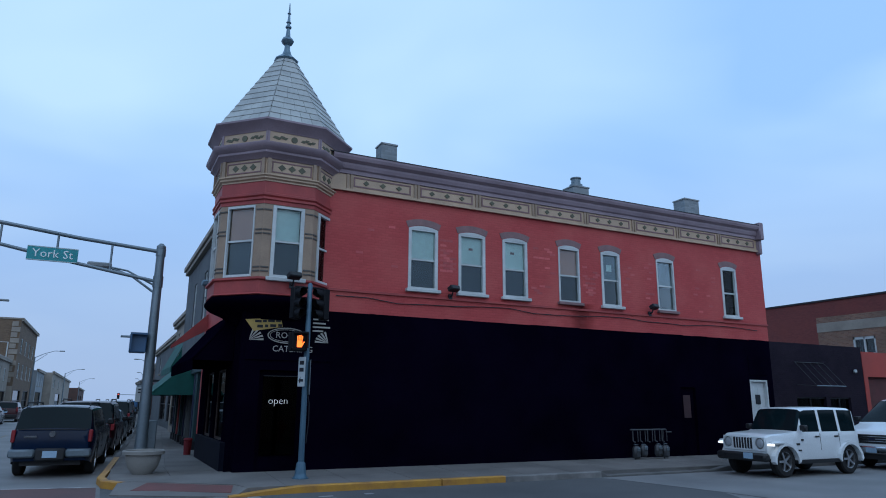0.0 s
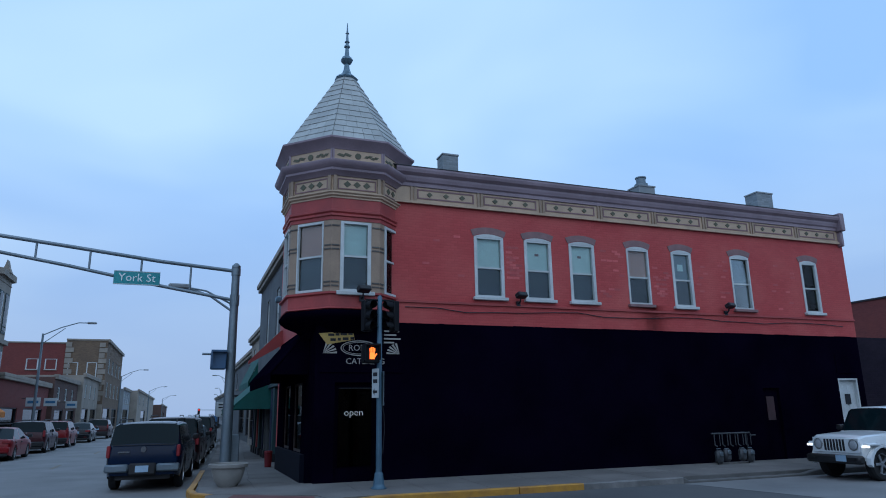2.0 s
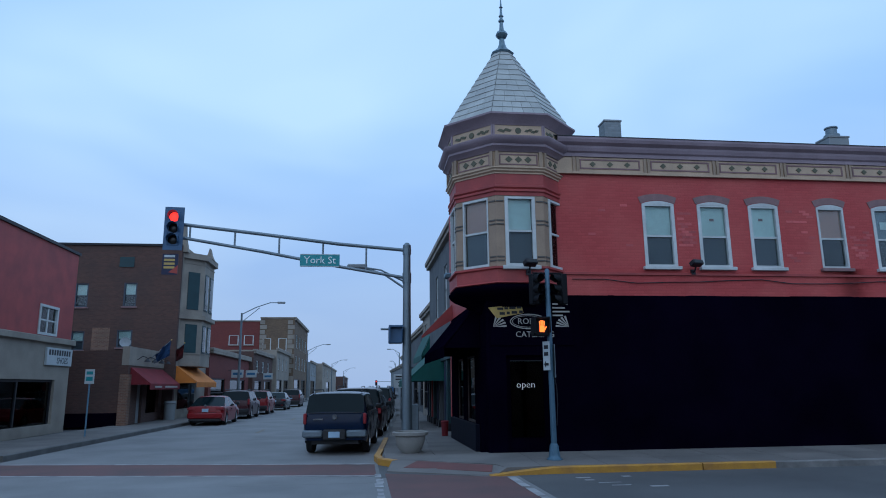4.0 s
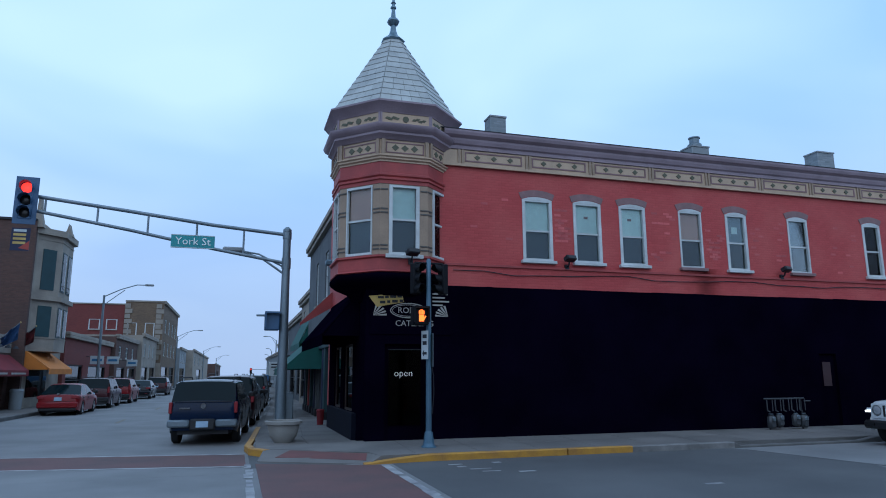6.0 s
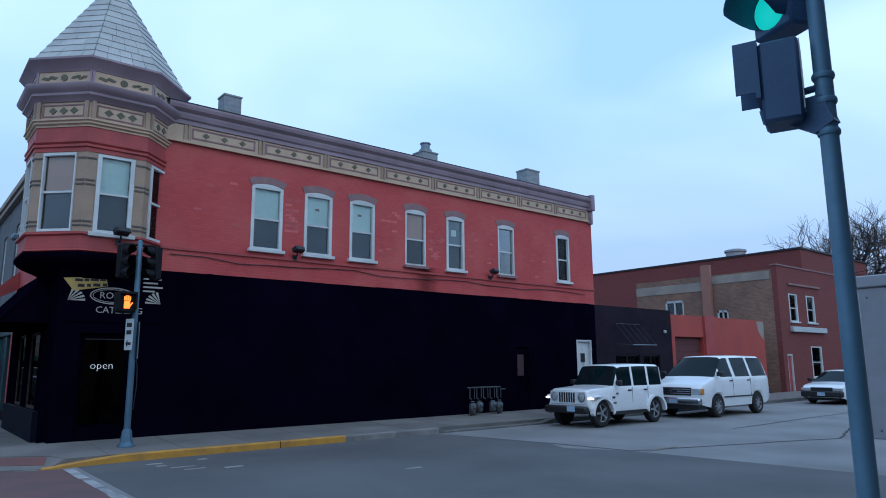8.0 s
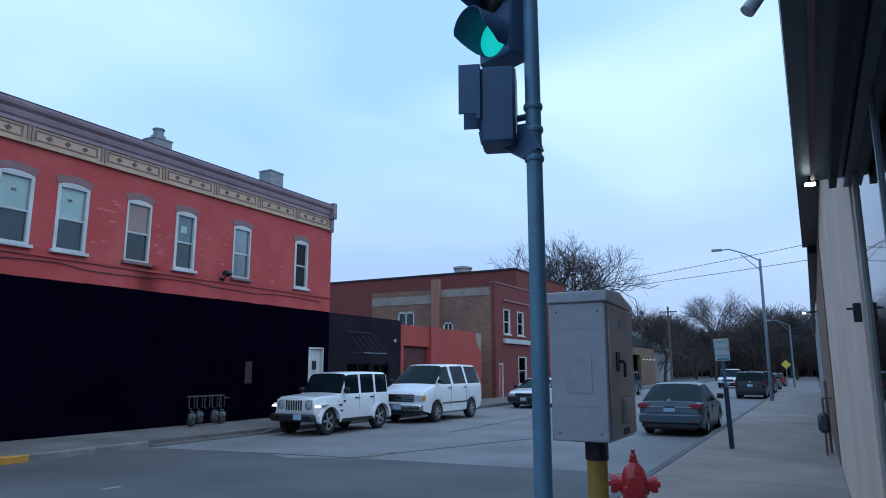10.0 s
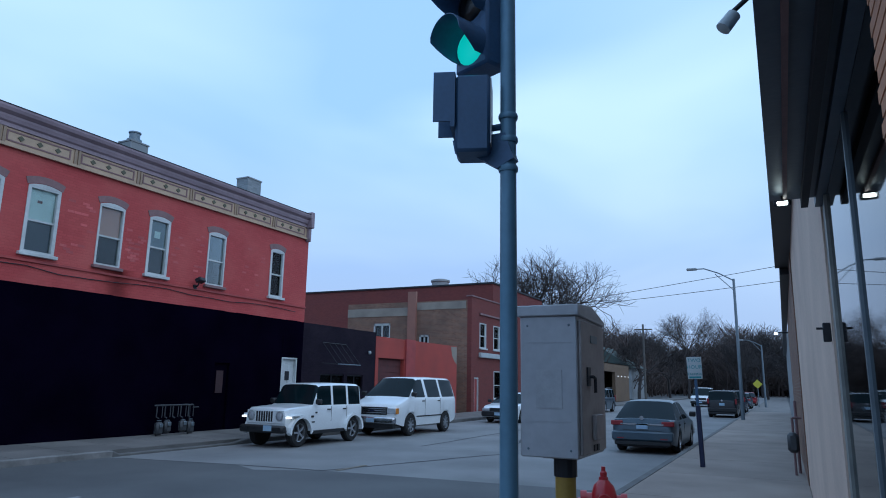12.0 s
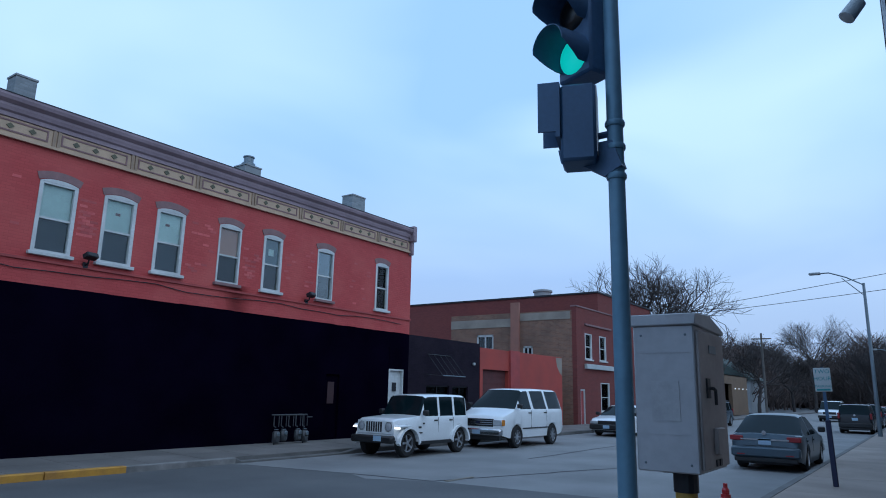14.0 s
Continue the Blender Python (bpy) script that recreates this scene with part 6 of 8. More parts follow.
for k, (x, y, z) in enumerate(((-9.73, 56, 3.0), (-9.6, 62, 3.1), (-9.2, 70, 3.0))):
    s = thing("shop_sign", "pale blue and white hanging shop sign", "sign", at(x, y, z) @ Matrix.Diagonal((.62, .62, .62, 1)))
    part("board", boxes((0, 1.5, -.06, .06, -.5, .5)), M["signwhite"], s, bevel=.02)
    part("bracket", rod(bmesh.new(), (-1.6, 0, .4), (1.4, 0, .4), .03), M["darkmetal"], s)
    part("letter_bar", boxes((.2, 1.3, -.075, -.062, -.15, .15)), paint("sign_blue", (.02, .15, .3), (.02, .12, .25), 2, .4), s)

# ---- mast-arm signal at the corner ----
mast = thing("mast_arm_signal", "galvanised mast-arm traffic signal with a street name sign", "traffic signal", at(1.93, 19.25, -.322) @ Matrix.Diagonal((1.256, 1.256, 1.256, 1)))
part("pole", lathe(bmesh.new(), [(.15, 0), (.15, .05), (.125, .06), (.12, .8), (.105, 2.2), (.092, 3.6), (.085, 4.96), (.095, 4.97), (.095, 5.02), (.04, 5.08)], 16), M["steel"], mast, smooth=False)
ARM = [(0, 4.90), (-1.6, 5.03), (-3.3, 5.23), (-5.1, 5.43)]
bm = bmesh.new()
pipe(bm, [(x, 0, z) for x, z in ARM], .042, 10)
part("upper_chord", bm, M["steel"], mast)
LOW = [(0, 4.24), (-1.6, 4.50), (-3.3, 4.82), (-5.1, 5.12)]
bm = bmesh.new()
pipe(bm, [(x, 0, z) for x, z in LOW], .038, 10)
part("lower_chord", bm, M["steel"], mast)


def along(line, x):
    for (a, za), (b, zb) in zip(line, line[1:]):
        if b <= x <= a:
            return za + (zb - za) * (a - x) / (a - b)
    return line[-1][1]


for x in (-.95, -1.95, -2.95, -3.95, -4.95):
    part("strut", rod(bmesh.new(), (x, 0, along(LOW, x)), (x, 0, along(ARM, x)), .022), M["steel"], mast)
part("clamp", lathe(bmesh.new(), [(.103, 4.12), (.103, 4.36)], 14), M["steel"], mast)
part("clamp", lathe(bmesh.new(), [(.10, 4.80), (.10, 4.96)], 14), M["steel"], mast)
plate = part("name_plate", boxes((-2.46, -1.56, -.09, -.07, 4.47, 4.77)), M["signgreen"], mast, "green street name plate with white lettering", bevel=.008)
letters("lettering", "York St", .235, M["letterwhite"], at(-2.01, -.095, 4.62) @ FRONT, plate)
part("plate_edge", boxes((-2.46, -1.56, -.094, -.09, 4.475, 4.49), (-2.46, -1.56, -.094, -.09, 4.75, 4.765)), M["signwhite"], plate)
# street light on the mast
bm = bmesh.new()
pipe(bm, [(-.05, 0, 4.0), (-.5, .3, 4.36), (-1.0, .5, 4.57)], .025, 8)
pipe(bm, [(-.05, 0, 4.15), (-.6, .32, 4.48), (-1.0, .5, 4.57)], .02, 8)
part("lamp_arm", bm, M["steel"], mast)
part("lamp_head", to(boxes((-.28, .2, -.1, .1, -.05, .06)), at(-1.12, .55, 4.59)), M["palegrey"], mast, bevel=.03)


def signal_head(parent, m, lit=None, sections=3, back=True, shell="sigblack"):
    """A vertical signal head; local -y is the way it faces, the origin its middle."""
    n, s = sections, .34
    h = n * s
    head = part("signal_head", to(boxes((-.17, .17, -.02, .2, -h / 2, h / 2)), m), M[shell], parent, "dark signal head", bevel=.02)
    if back:
        part("backplate", to(boxes((-.27, .27, .0, .015, -h / 2 - .13, h / 2 + .13)), m), M[shell], head, bevel=.004)
    for k in range(n):
        zc = h / 2 - s * (k + .5)
        lens = part("lens", to(to(lathe(bmesh.new(), [(.138, 0), (.125, .018), (.08, .035), (.02, .042)], 18), Matrix.Rotation(radians(90), 4, "X")), m @ at(0, -.02, zc)), {"red": M["sigred"], "green": M["siggreen"]}.get(lit) if (lit == "red" and k == 0) or (lit == "green" and k == n - 1) else M["offlens"], head, smooth=True)
        bm = bmesh.new()
        rings = []
        for j in range(21):
            a = radians(-40 + 260 * j / 20)
            ln = .26 if 0 <= math.degrees(a) <= 180 else .26 * max(.25, 1 - (abs(math.degrees(a) - 90) - 90) / 55)
            rings.append([bm.verts.new((r * math.cos(a), y, r * math.sin(a))) for r, y in ((.155, 0), (.155, -ln), (.149, -ln), (.149, 0))])
        for a, b in zip(rings, rings[1:]):
            for i in range(3):
                bm.faces.new((a[i], a[i + 1], b[i + 1], b[i]))
        bmesh.ops.recalc_face_normals(bm, faces=bm.faces[:])
        part("visor", to(bm, m @ at(0, -.02, zc)), M[shell], head, smooth=True)
    return head


h = signal_head(mast, at(-5.27, -.16, 5.30) @ Matrix.Rotation(radians(4), 4, "Z") @ Matrix.Diagonal((.78, .78, .78, 1)), "red", 3, True, "sig")
ban = part("banner", boxes((-5.47, -5.13, -.15, -.13, 4.25, 4.72)), M["navy"], mast, "small navy banner with pale bars")
for k in range(4):
    part("letter_bar", boxes((-5.43, -5.2, -.155, -.15, 4.64 - .085 * k, 4.69 - .085 * k)), M["gold"] if k else M["signwhite"], ban)
part("wedge", prism(bmesh.new(), [(-5.32, 4.30), (-5.13, 4.27), (-5.13, 4.46)], "y", -.156, -.15), M["wornred"], ban)
# pedestrian head on the mast pole
ph = part("pedestrian_head", boxes((-.42, -.10, -.18, .12, 2.72, 3.12)), M["sig"], mast, "dark pedestrian signal head", bevel=.02)
part("visor", boxes((-.42, -.10, -.3, -.18, 3.08, 3.12), (-.42, -.39, -.3, -.18, 2.78, 3.08)), M["sig"], ph)
part("bracket", rod(bmesh.new(), (-.6, 0, 3.05), (0, 0, 3.05), .025), M["steel"], mast)
part("service_box", boxes((-.08, .28, .10, .3, .55, 1.35)), M["steel"], mast, bevel=.02)

pl = thing("planter", "round grey concrete planter on the pavement", "planter", at(1.97, 18.4, PAVE) @ Matrix.Diagonal((.87, .87, .93, 1)))
part("bowl", lathe(bmesh.new(), [(.26, 0), (.28, .03), (.40, .18), (.46, .38), (.47, .48), (.55, .5), (.56, .58), (.52, .6), (.48, .59), (.47, .52), (.0, .5)], 28, cap=False), M["pot"], pl, smooth=True)
part("soil", lathe(bmesh.new(), [(.47, .5), (.3, .54), (.02, .55)], 20), M["bark"], pl)

# speed sign by the pole
sp = thing("speed_sign", "white speed limit sign on a post", "road sign", at(2.78, 37.0, PAVE))
part("post", rod(bmesh.new(), (0, 0, 0), (0, 0, 2.4), .03), M["steel"], sp)
bd = part("board", boxes((-.4, .2, -.05, -.03, 1.65, 2.38)), M["signwhite"], sp, bevel=.008)
letters("lettering", "2", .34, M["darkmetal"], at(-.1, -.055, 1.84) @ FRONT, bd)
part("letter_bar", boxes((-.3, .1, -.055, -.05, 2.22, 2.29)), M["darkmetal"], bd)
part("letter_bar", boxes((-.3, .1, -.055, -.05, 2.08, 2.15)), M["darkmetal"], bd)

# ---- pedestal signal in front of the black wall ----
PX, PY = 5.14, 15.65
ped = thing("pedestal_signal", "blue-grey pedestal traffic signal with a lit pedestrian hand", "traffic signal", at(PX, PY, PAVE))
part("base", lathe(bmesh.new(), [(.19, 0), (.19, .05), (.14, .09), (.125, .16), (.1, .36), (.075, .40)], 8, turn=math.pi / 8), M["pedblue"], ped)
part("pole", lathe(bmesh.new(), [(.07, .35), (.066, 2.0), (.06, 4.5), (.03, 4.54)], 14), M["pedblue"], ped, smooth=False)
bm = bmesh.new()
pipe(bm, [(-.36, 0, 4.42), (.36, 0, 4.42)], .03)
part("crossbar", bm, M["sigblack"], ped)
for sx, tz in ((-.36, 25), (.38, -75)):
    signal_head(ped, at(sx * .8, -.02, 4.03) @ Matrix.Rotation(radians(tz), 4, "Z") @ Matrix.Diagonal((.74, .74, .74, 1)), None, 3, False)
hd = part("pedestrian_head", boxes((-.44, -.06, -.26, .08, 2.89, 3.33)), M["sigblack"], ped, "dark pedestrian signal head", bevel=.02)
part("visor", boxes((-.44, -.06, -.36, -.26, 3.29, 3.33), (-.44, -.41, -.36, -.26, 2.95, 3.29), (-.09, -.06, -.36, -.26, 2.95, 3.29)), M["sigblack"], hd)
bm = boxes((-.31, -.19, -.268, -.262, 2.97, 3.13))
for k in range(4):
    box(bm, -.315 + .036 * k, -.288 + .036 * k, -.268, -.262, 3.14, 3.23 + (.02 if k in (1, 2) else 0))
prism(bm, [(-.19, 3.0), (-.13, 3.09), (-.145, 3.11), (-.19, 3.06)], "y", -.268, -.262)
part("hand_symbol", bm, M["handorange"], hd, "lit orange hand symbol")
sg = part("sign", to(boxes((-.1, .1, -.008, .008, 2.08, 2.76)), at(-.12, -.09, 0) @ Matrix.Rotation(radians(-52), 4, "Z")), M["signwhite"], ped, "narrow white sign with black marks", bevel=.005)
TURNED = at(-.12, -.09, 0) @ Matrix.Rotation(radians(-52), 4, "Z")
for z in (2.58, 2.42):
    part("letter_bar", to(boxes((-.06, .06, -.014, -.008, z, z + .09)), TURNED), M["darkmetal"], sg)
part("arrow", to(prism(bmesh.new(), [(-.07, 2.22), (-.02, 2.3), (-.02, 2.25), (.06, 2.25), (.06, 2.19), (-.02, 2.19), (-.02, 2.14)], "y", -.014, -.008), TURNED), M["darkmetal"], sg)
part("edge_sign", boxes((.07, .085, -.12, .2, 1.9, 2.7)), M["steel"], ped, "sign seen edge on")
bm = bmesh.new()
pipe(bm, [(.09, 0, .8), (.13, 0, 1.3), (.12, 0, 1.7), (.08, 0, 1.9)], .012, 6)
part("cable", bm, M["darkmetal"], ped)

# ---- near side: pole signal, cabinet, hydrant ----
NX, NY = 4.727, 1.146
near = thing("near_signal_pole", "blue-grey signal pole with a green light", "traffic signal", at(NX, NY, 0.46) @ Matrix.Diagonal((.823, .823, .823, 1)))
part("pole", lathe(bmesh.new(), [(.14, -.377), (.14, -.337), (.062, -.297), (.060, 1.2), (.056, 3.2), (.052, 5.6), (.02, 5.64)], 18), M["greyblue"], near, smooth=False)
for z in (3.17, 3.38, 3.55):
    part("band", lathe(bmesh.new(), [(.064, z), (.068, z + .01), (.068, z + .03), (.064, z + .04)], 16), M["greyblue"], near)
FACE_N = Matrix.Rotation(radians(-112), 4, "Z")
signal_head(near, at(-.025, .265, 4.485) @ FACE_N, "green", 3, False, "sig")
bm = boxes((-.14, .14, -.02, .22, -.30, .26))
b1 = part("pedestrian_head", to(bm, at(-.04, .135, 3.585) @ Matrix.Rotation(radians(20), 4, "Z")), M["sig"], near, "dark pedestrian signal head seen from behind", bevel=.02)
part("visor", to(boxes((-.16, .16, .22, .25, -.16, .24), (-.16, -.145, .25, .37, -.12, .24), (.145, .16, .25, .37, -.12, .24), (-.145, .145, .25, .37, .225, .24)), at(-.04, .135, 3.615) @ Matrix.Rotation(radians(20), 4, "Z")), M["sig"], b1)
# thin pale sheet that paints the head's lighter, lit side face
part("side_plate", to(boxes((-.12, .12, -.028, -.021, -.24, .24)), at(-.04, .135, 3.585) @ Matrix.Rotation(radians(20), 4, "Z")), M["cabinet"], b1)
bm = bmesh.new()
prism(bm, [(-.06, 3.25), (.06, 3.19), (.20, 3.28), (.38, 3.34), (.40, 3.44), (.0, 3.44)], "x", -.06, .04)
part("bracket", bm, M["sig"], near)
bm = bmesh.new()
pipe(bm, [(-.02, 0, 3.5), (-.02, .2, 3.5)], .025)
part("bracket", bm, M["sig"], near)
bm = bmesh.new()
pipe(bm, [(-.02, 0, 4.95), (-.04, .42, 4.95)], .025)
part("bracket", bm, M["sig"], near)

CX0, CX1, CY0, CY1 = 5.49, 6.14, 0.985, 1.36
cab = thing("signal_cabinet", "grey metal signal cabinet on a yellow post", "cabinet", at(CX0, CY0, PAVE - .02))
w, dp, z0, z1 = CY1 - CY0, CX1 - CX0, 1.32, 2.27
part("body", boxes((0, dp, 0, w, z0, z1 - .07)), M["cabinet"], cab, bevel=.008)
part("lid", prism(bmesh.new(), [(-.02, z1 - .07), (dp + .03, z1 - .09), (dp + .03, z1 - .06), (dp * .5, z1 + .02), (-.02, z1)], "y", -.02, w + .02), M["cabinet"], cab, bevel=.006)
dr = part("door", boxes((.03, dp - .02, -.02, 0, z0 + .02, z1 - .1)), M["cabdoor"], cab, "weathered grey cabinet door", bevel=.006)
bm = bmesh.new()
pipe(bm, [(.2, -.02, 1.82), (.2, -.05, 1.82), (.23, -.055, 1.81), (.23, -.055, 1.72)], .010, 8)
part("door_handle", bm, M["darkmetal"], dr)
part("lock_plate", boxes((.15, .22, -.03, -.02, 1.76, 1.88)), M["darkmetal"], dr)
part("nameplate", boxes((.26, .42, -.025, -.02, 2.04, 2.09)), M["steel"], dr)
part("small_box", boxes((.26, .44, -.05, -.02, 1.42, 1.58)), M["cabdoor"], dr, bevel=.006)
for x in (.28, .36):
    part("vent", boxes((x, x + .05, -.028, -.02, 1.35, 1.39)), M["darkmetal"], dr)
part("seam", boxes((-.003, 0, .03, w - .04, z1 - .24, z1 - .237), (-.003, 0, .05, w - .06, z0 + .22, z0 + .223)), M["cabinet"], cab)
for y in (.05, w - .05):
    for z in (z0 + .05, z1 - .13):
        part("rivet", to(lathe(bmesh.new(), [(.008, 0), (.006, .004), (.002, .005)], 8), at(0, y, z) @ Matrix.Rotation(radians(-90), 4, "Y")), M["steel"], cab)
part("label_plate", boxes((-.004, 0, .1, .27, 1.62, 1.86)), paint("faded_label", (.40, .405, .42), (.33, .335, .35), 6.0, .6), cab, "faded rectangle where a label was")
part("flange", boxes((.1, .36, .05, .26, z0 - .012, z0)), M["darkmetal"], cab)
part("collar", lathe(bmesh.new(), [(.075, z0 - .13), (.075, z0 - .012)], 14, (.23, .155, 0)), M["darkmetal"], cab)
part("post", lathe(bmesh.new(), [(.13, 0), (.13, .03), (.066, .04), (.066, z0 - .13)], 16, (.23, .155, 0)), M["postyellow"], cab, smooth=False)

hy = thing("fire_hydrant", "red cast-iron fire hydrant on the pavement", "fire hydrant", at(8.64, 1.60, PAVE) @ Matrix.Rotation(radians(15), 4, "Z") @ Matrix.Diagonal((.8, .8, 1.02, 1)))
part("barrel", lathe(bmesh.new(), [(.22, 0), (.22, .05), (.16, .07), (.155, .45), (.19, .47), (.19, .53), (.17, .55), (.165, .62), (.13, .71), (.06, .77), (.06, .8)], 20), M["hydrant"], hy, smooth=False)
part("cap_nut", lathe(bmesh.new(), [(.045, .79), (.05, .81), (.05, .84), (.03, .86), (.03, .9)], 6), M["hydrant"], hy)
for a, r, ln, z in ((180, .10, .31, .56), (0, .085, .30, .56), (90, .10, .30, .56), (270, .085, .29, .56)):
    q = Matrix.Rotation(radians(a), 4, "Z")
    bm = rod(bmesh.new(), (.12, 0, z), (ln - .08, 0, z), r * .8, None, 14)
    rod(bm, (ln - .08, 0, z), (ln, 0, z), r, None, 14)
    rod(bm, (ln, 0, z), (ln + .035, 0, z), .03, None, 5)
    part("nozzle", to(bm, q), M["hydrant"], hy)

# ---- parking sign and street lamps ----
ps = thing("parking_sign", "green and white two hour parking sign on a dark post", "road sign", at(18.0, 1.61, PAVE) @ Matrix.Rotation(radians(-1.5), 4, "X"))
part("post", boxes((-.03, .03, -.03, .03, 0, 2.45)), M["sig"], ps)
part("post_sleeve", boxes((-.05, .05, -.05, .05, 0, 1.35)), M["navy"], ps, bevel=.01)
bd = part("board", boxes((-.05, -.035, -.16, .16, 1.94, 2.44)), M["signwhite"], ps, bevel=.006)
for word, z in (("TWO", 2.36), ("HOUR", 2.21), ("PARKING", 2.05)):
    letters("lettering", word, .12 if len(word) < 6 else .075, M["signgreen"], at(-.053, 0, z) @ WESTWARD, bd, .002)
part("letter_bar", boxes((-.053, -.05, -.13, .13, 1.96, 2.0)), M["signgreen"], bd)


def street_lamp(x, y, h, reach, up=0.6, group="street lamps", lean=0.0, heading=90.0, material="steel"):
    t = thing("street_lamp", "grey cobra-head street lamp on a tapered pole", "street lamp", at(x, y, PAVE) @ Matrix.Rotation(radians(heading), 4, "Z"), group)
    part("pole", rod(bmesh.new(), (0, 0, 0), (lean, 0, h), .11, .07, 12), M[material], t)
    bm = bmesh.new()
    pipe(bm, [(lean, 0, h - .1), (lean + reach * .4, 0, h + up * .55), (lean + reach * .8, 0, h + up), (lean + reach, 0, h + up)], .035, 8)
    part("arm", bm, M[material], t)
    bm = bmesh.new()
    pipe(bm, [(lean, 0, h - .7), (lean + reach * .5, 0, h + up * .5)], .025, 6)
    part("brace", bm, M[material], t)
    part("lamp_head", boxes((lean + reach, lean + reach + .6, -.13, .13, h + up - .07, h + up + .07)), M["palegrey"], t, bevel=.04)
    return t


street_lamp(44, 2.08, 8.1, 2.0, .7)
street_lamp(75, 1.6, 6.0, 1.6, .5)
for y, hh in ((52, 7.3), (98, 6.9), (145, 6.5), (189, 6.0)):
    street_lamp(-9.5 + bend(y), y, hh, 2.6, .8, "main street lamps", heading=0)
for x, y, rc in ((6.0, 98, 1.2), (7.7, 145, .6), (9.1, 189, .5)):
    street_lamp(x, y, 6.5, rc, .5, "main street lamps", heading=180)
fs = thing("far_signal", "far mast signal with a red light", "traffic signal", at(9.0, 170, 0))
part("pole", rod(bmesh.new(), (0, 0, 0), (0, 0, 3.3), .12, .1), M["steel"], fs)
part("arm", rod(bmesh.new(), (0, 0, 3.0), (-5, 0, 3.1), .06), M["steel"], fs)
signal_head(fs, at(-4.8, -.2, 2.75), "red", 3)
ws = thing("parking_sign", "green and white parking sign across the street", "road sign", at(-9.7, 27.4, PAVE))
part("post", rod(bmesh.new(), (0, 0, 0), (0, 0, 2.5), .03), M["greyblue"], ws)
bd = part("board", boxes((-.17, .17, -.05, -.035, 1.95, 2.5)), M["signwhite"], ws)
part("letter_bar", boxes((-.12, .12, -.055, -.05, 2.3, 2.42)), M["signgreen"], bd)
part("letter_bar", boxes((-.12, .12, -.055, -.05, 2.06, 2.22)), M["signgreen"], bd)
bn = thing("litter_bin", "grey litter bin by the awning", "litter bin", at(-10.2, 40.6, PAVE))
part("body", lathe(bmesh.new(), [(.3, 0), (.32, .9), (.36, .92), (.3, 1.05)], 12), M["palegrey"], bn)
ys = thing("warning_sign", "yellow diamond warning sign", "road sign", at(75, 2.2, PAVE))
part("post", rod(bmesh.new(), (0, 0, 0), (0, 0, 2.5), .04), M["steel"], ys)
part("board", to(boxes((-.02, .0, -.31, .31, -.31, .31)), at(-.05, 0, 2.2) @ Matrix.Rotation(radians(45), 4, "X")), paint("sign_yellow", (.55, .5, .05), (.5, .45, .04), 1, .4), ys)

# overhead wires
for k, (a, b, sag) in enumerate((((60, 20.4, 8.6), (60, -16, 12.0), .3), ((60, 20.4, 8.75), (60, -16, 13.7), .1), ((100, 24, 9.3), (100, -12, 9.6), .3))):
    wr = thing("overhead_wire", "thin dark overhead wire", "wire", at(0, 0, 0), "overhead wires")
    bm = bmesh.new()
    pipe(bm, [tuple(a[i] + (b[i] - a[i]) * j / 14 - (sag * 4 * (j / 14) * (1 - j / 14) if i == 2 else 0) for i in range(3)) for j in range(15)], .022, 5)
    part("strand", bm, M["darkmetal"], wr)
up = thing("utility_pole", "grey utility pole beside the far trees", "utility pole", at(98, 17.0, 0))
part("pole", rod(bmesh.new(), (0, 0, 0), (0, 0, 10.5), .18, .13), M["wirepole"], up)
part("crossarm", boxes((-.06, .06, -1.2, 1.2, 9.7, 9.85)), M["wirepole"], up)

# ---- shop building beside the camera ----
W = WALL_S
shop = thing("corner_shop", "beige rendered shop with a glass front under a dark canopy", "building", at(0, 0, 0))
part("wall", boxes((6.1, 16.0, W - .3, W, .1, 6.4)), M["beige"], shop, "beige stained render pier")
part("wall", boxes((16.0, 30.0, W - .3, W + .02, .1, 5.6)), M["commonbrick"], shop, "brick wall further along")
part("wall", boxes((30.0, 60.0, W - .3, W, .1, 4.4)), M["palegrey"], shop, "pale wall further along")
part("wall", boxes((1.2, 60, W - 7, W - 6.7, .1, 6)), M["inside"], shop, "rear wall")
part("wall", boxes((1.2, 6.1, W - .4, W - .1, 3.16, 7.5)), M["commonbrick"], shop, "brick wall over the shop window")
PIER = part("wall", boxes((2.0, 2.93, W - .4, W + .045, .1, 4.6)), M["mortar"], shop, "brick corner pier")
part("stall_riser", boxes((2.95, 5.8, W - .3, W - .06, .1, .45)), M["beige"], shop)
part("pane", boxes((2.95, 5.8, W - .03, W - .02, .45, 3.10)), glass("shop_front_glass", (0.6, 0.7, 0.7), 0.5, 2.6), shop, "large shop window")
part("mullion", boxes((4.44, 4.48, W - .1, W - .008, .45, 3.04)), M["steel"], shop, "metal window post")
part("window_jamb", boxes((5.8, 6.1, W - .3, W - .012, .1, 3.10)), M["jamb"], shop, "weathered pale metal jamb", bevel=.01)
part("jamb_bead", boxes((5.8, 5.84, W - .02, W - .004, .45, 3.04)), M["jamb"], shop)
part("transom", boxes((2.95, 6.1, W - .019, W + .03, 3.04, 3.12)), M["canopy"], shop, "dark lintel under the canopy")
# dark sheet painted as the shaded shop interior
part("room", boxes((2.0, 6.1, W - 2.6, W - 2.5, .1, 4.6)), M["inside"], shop)
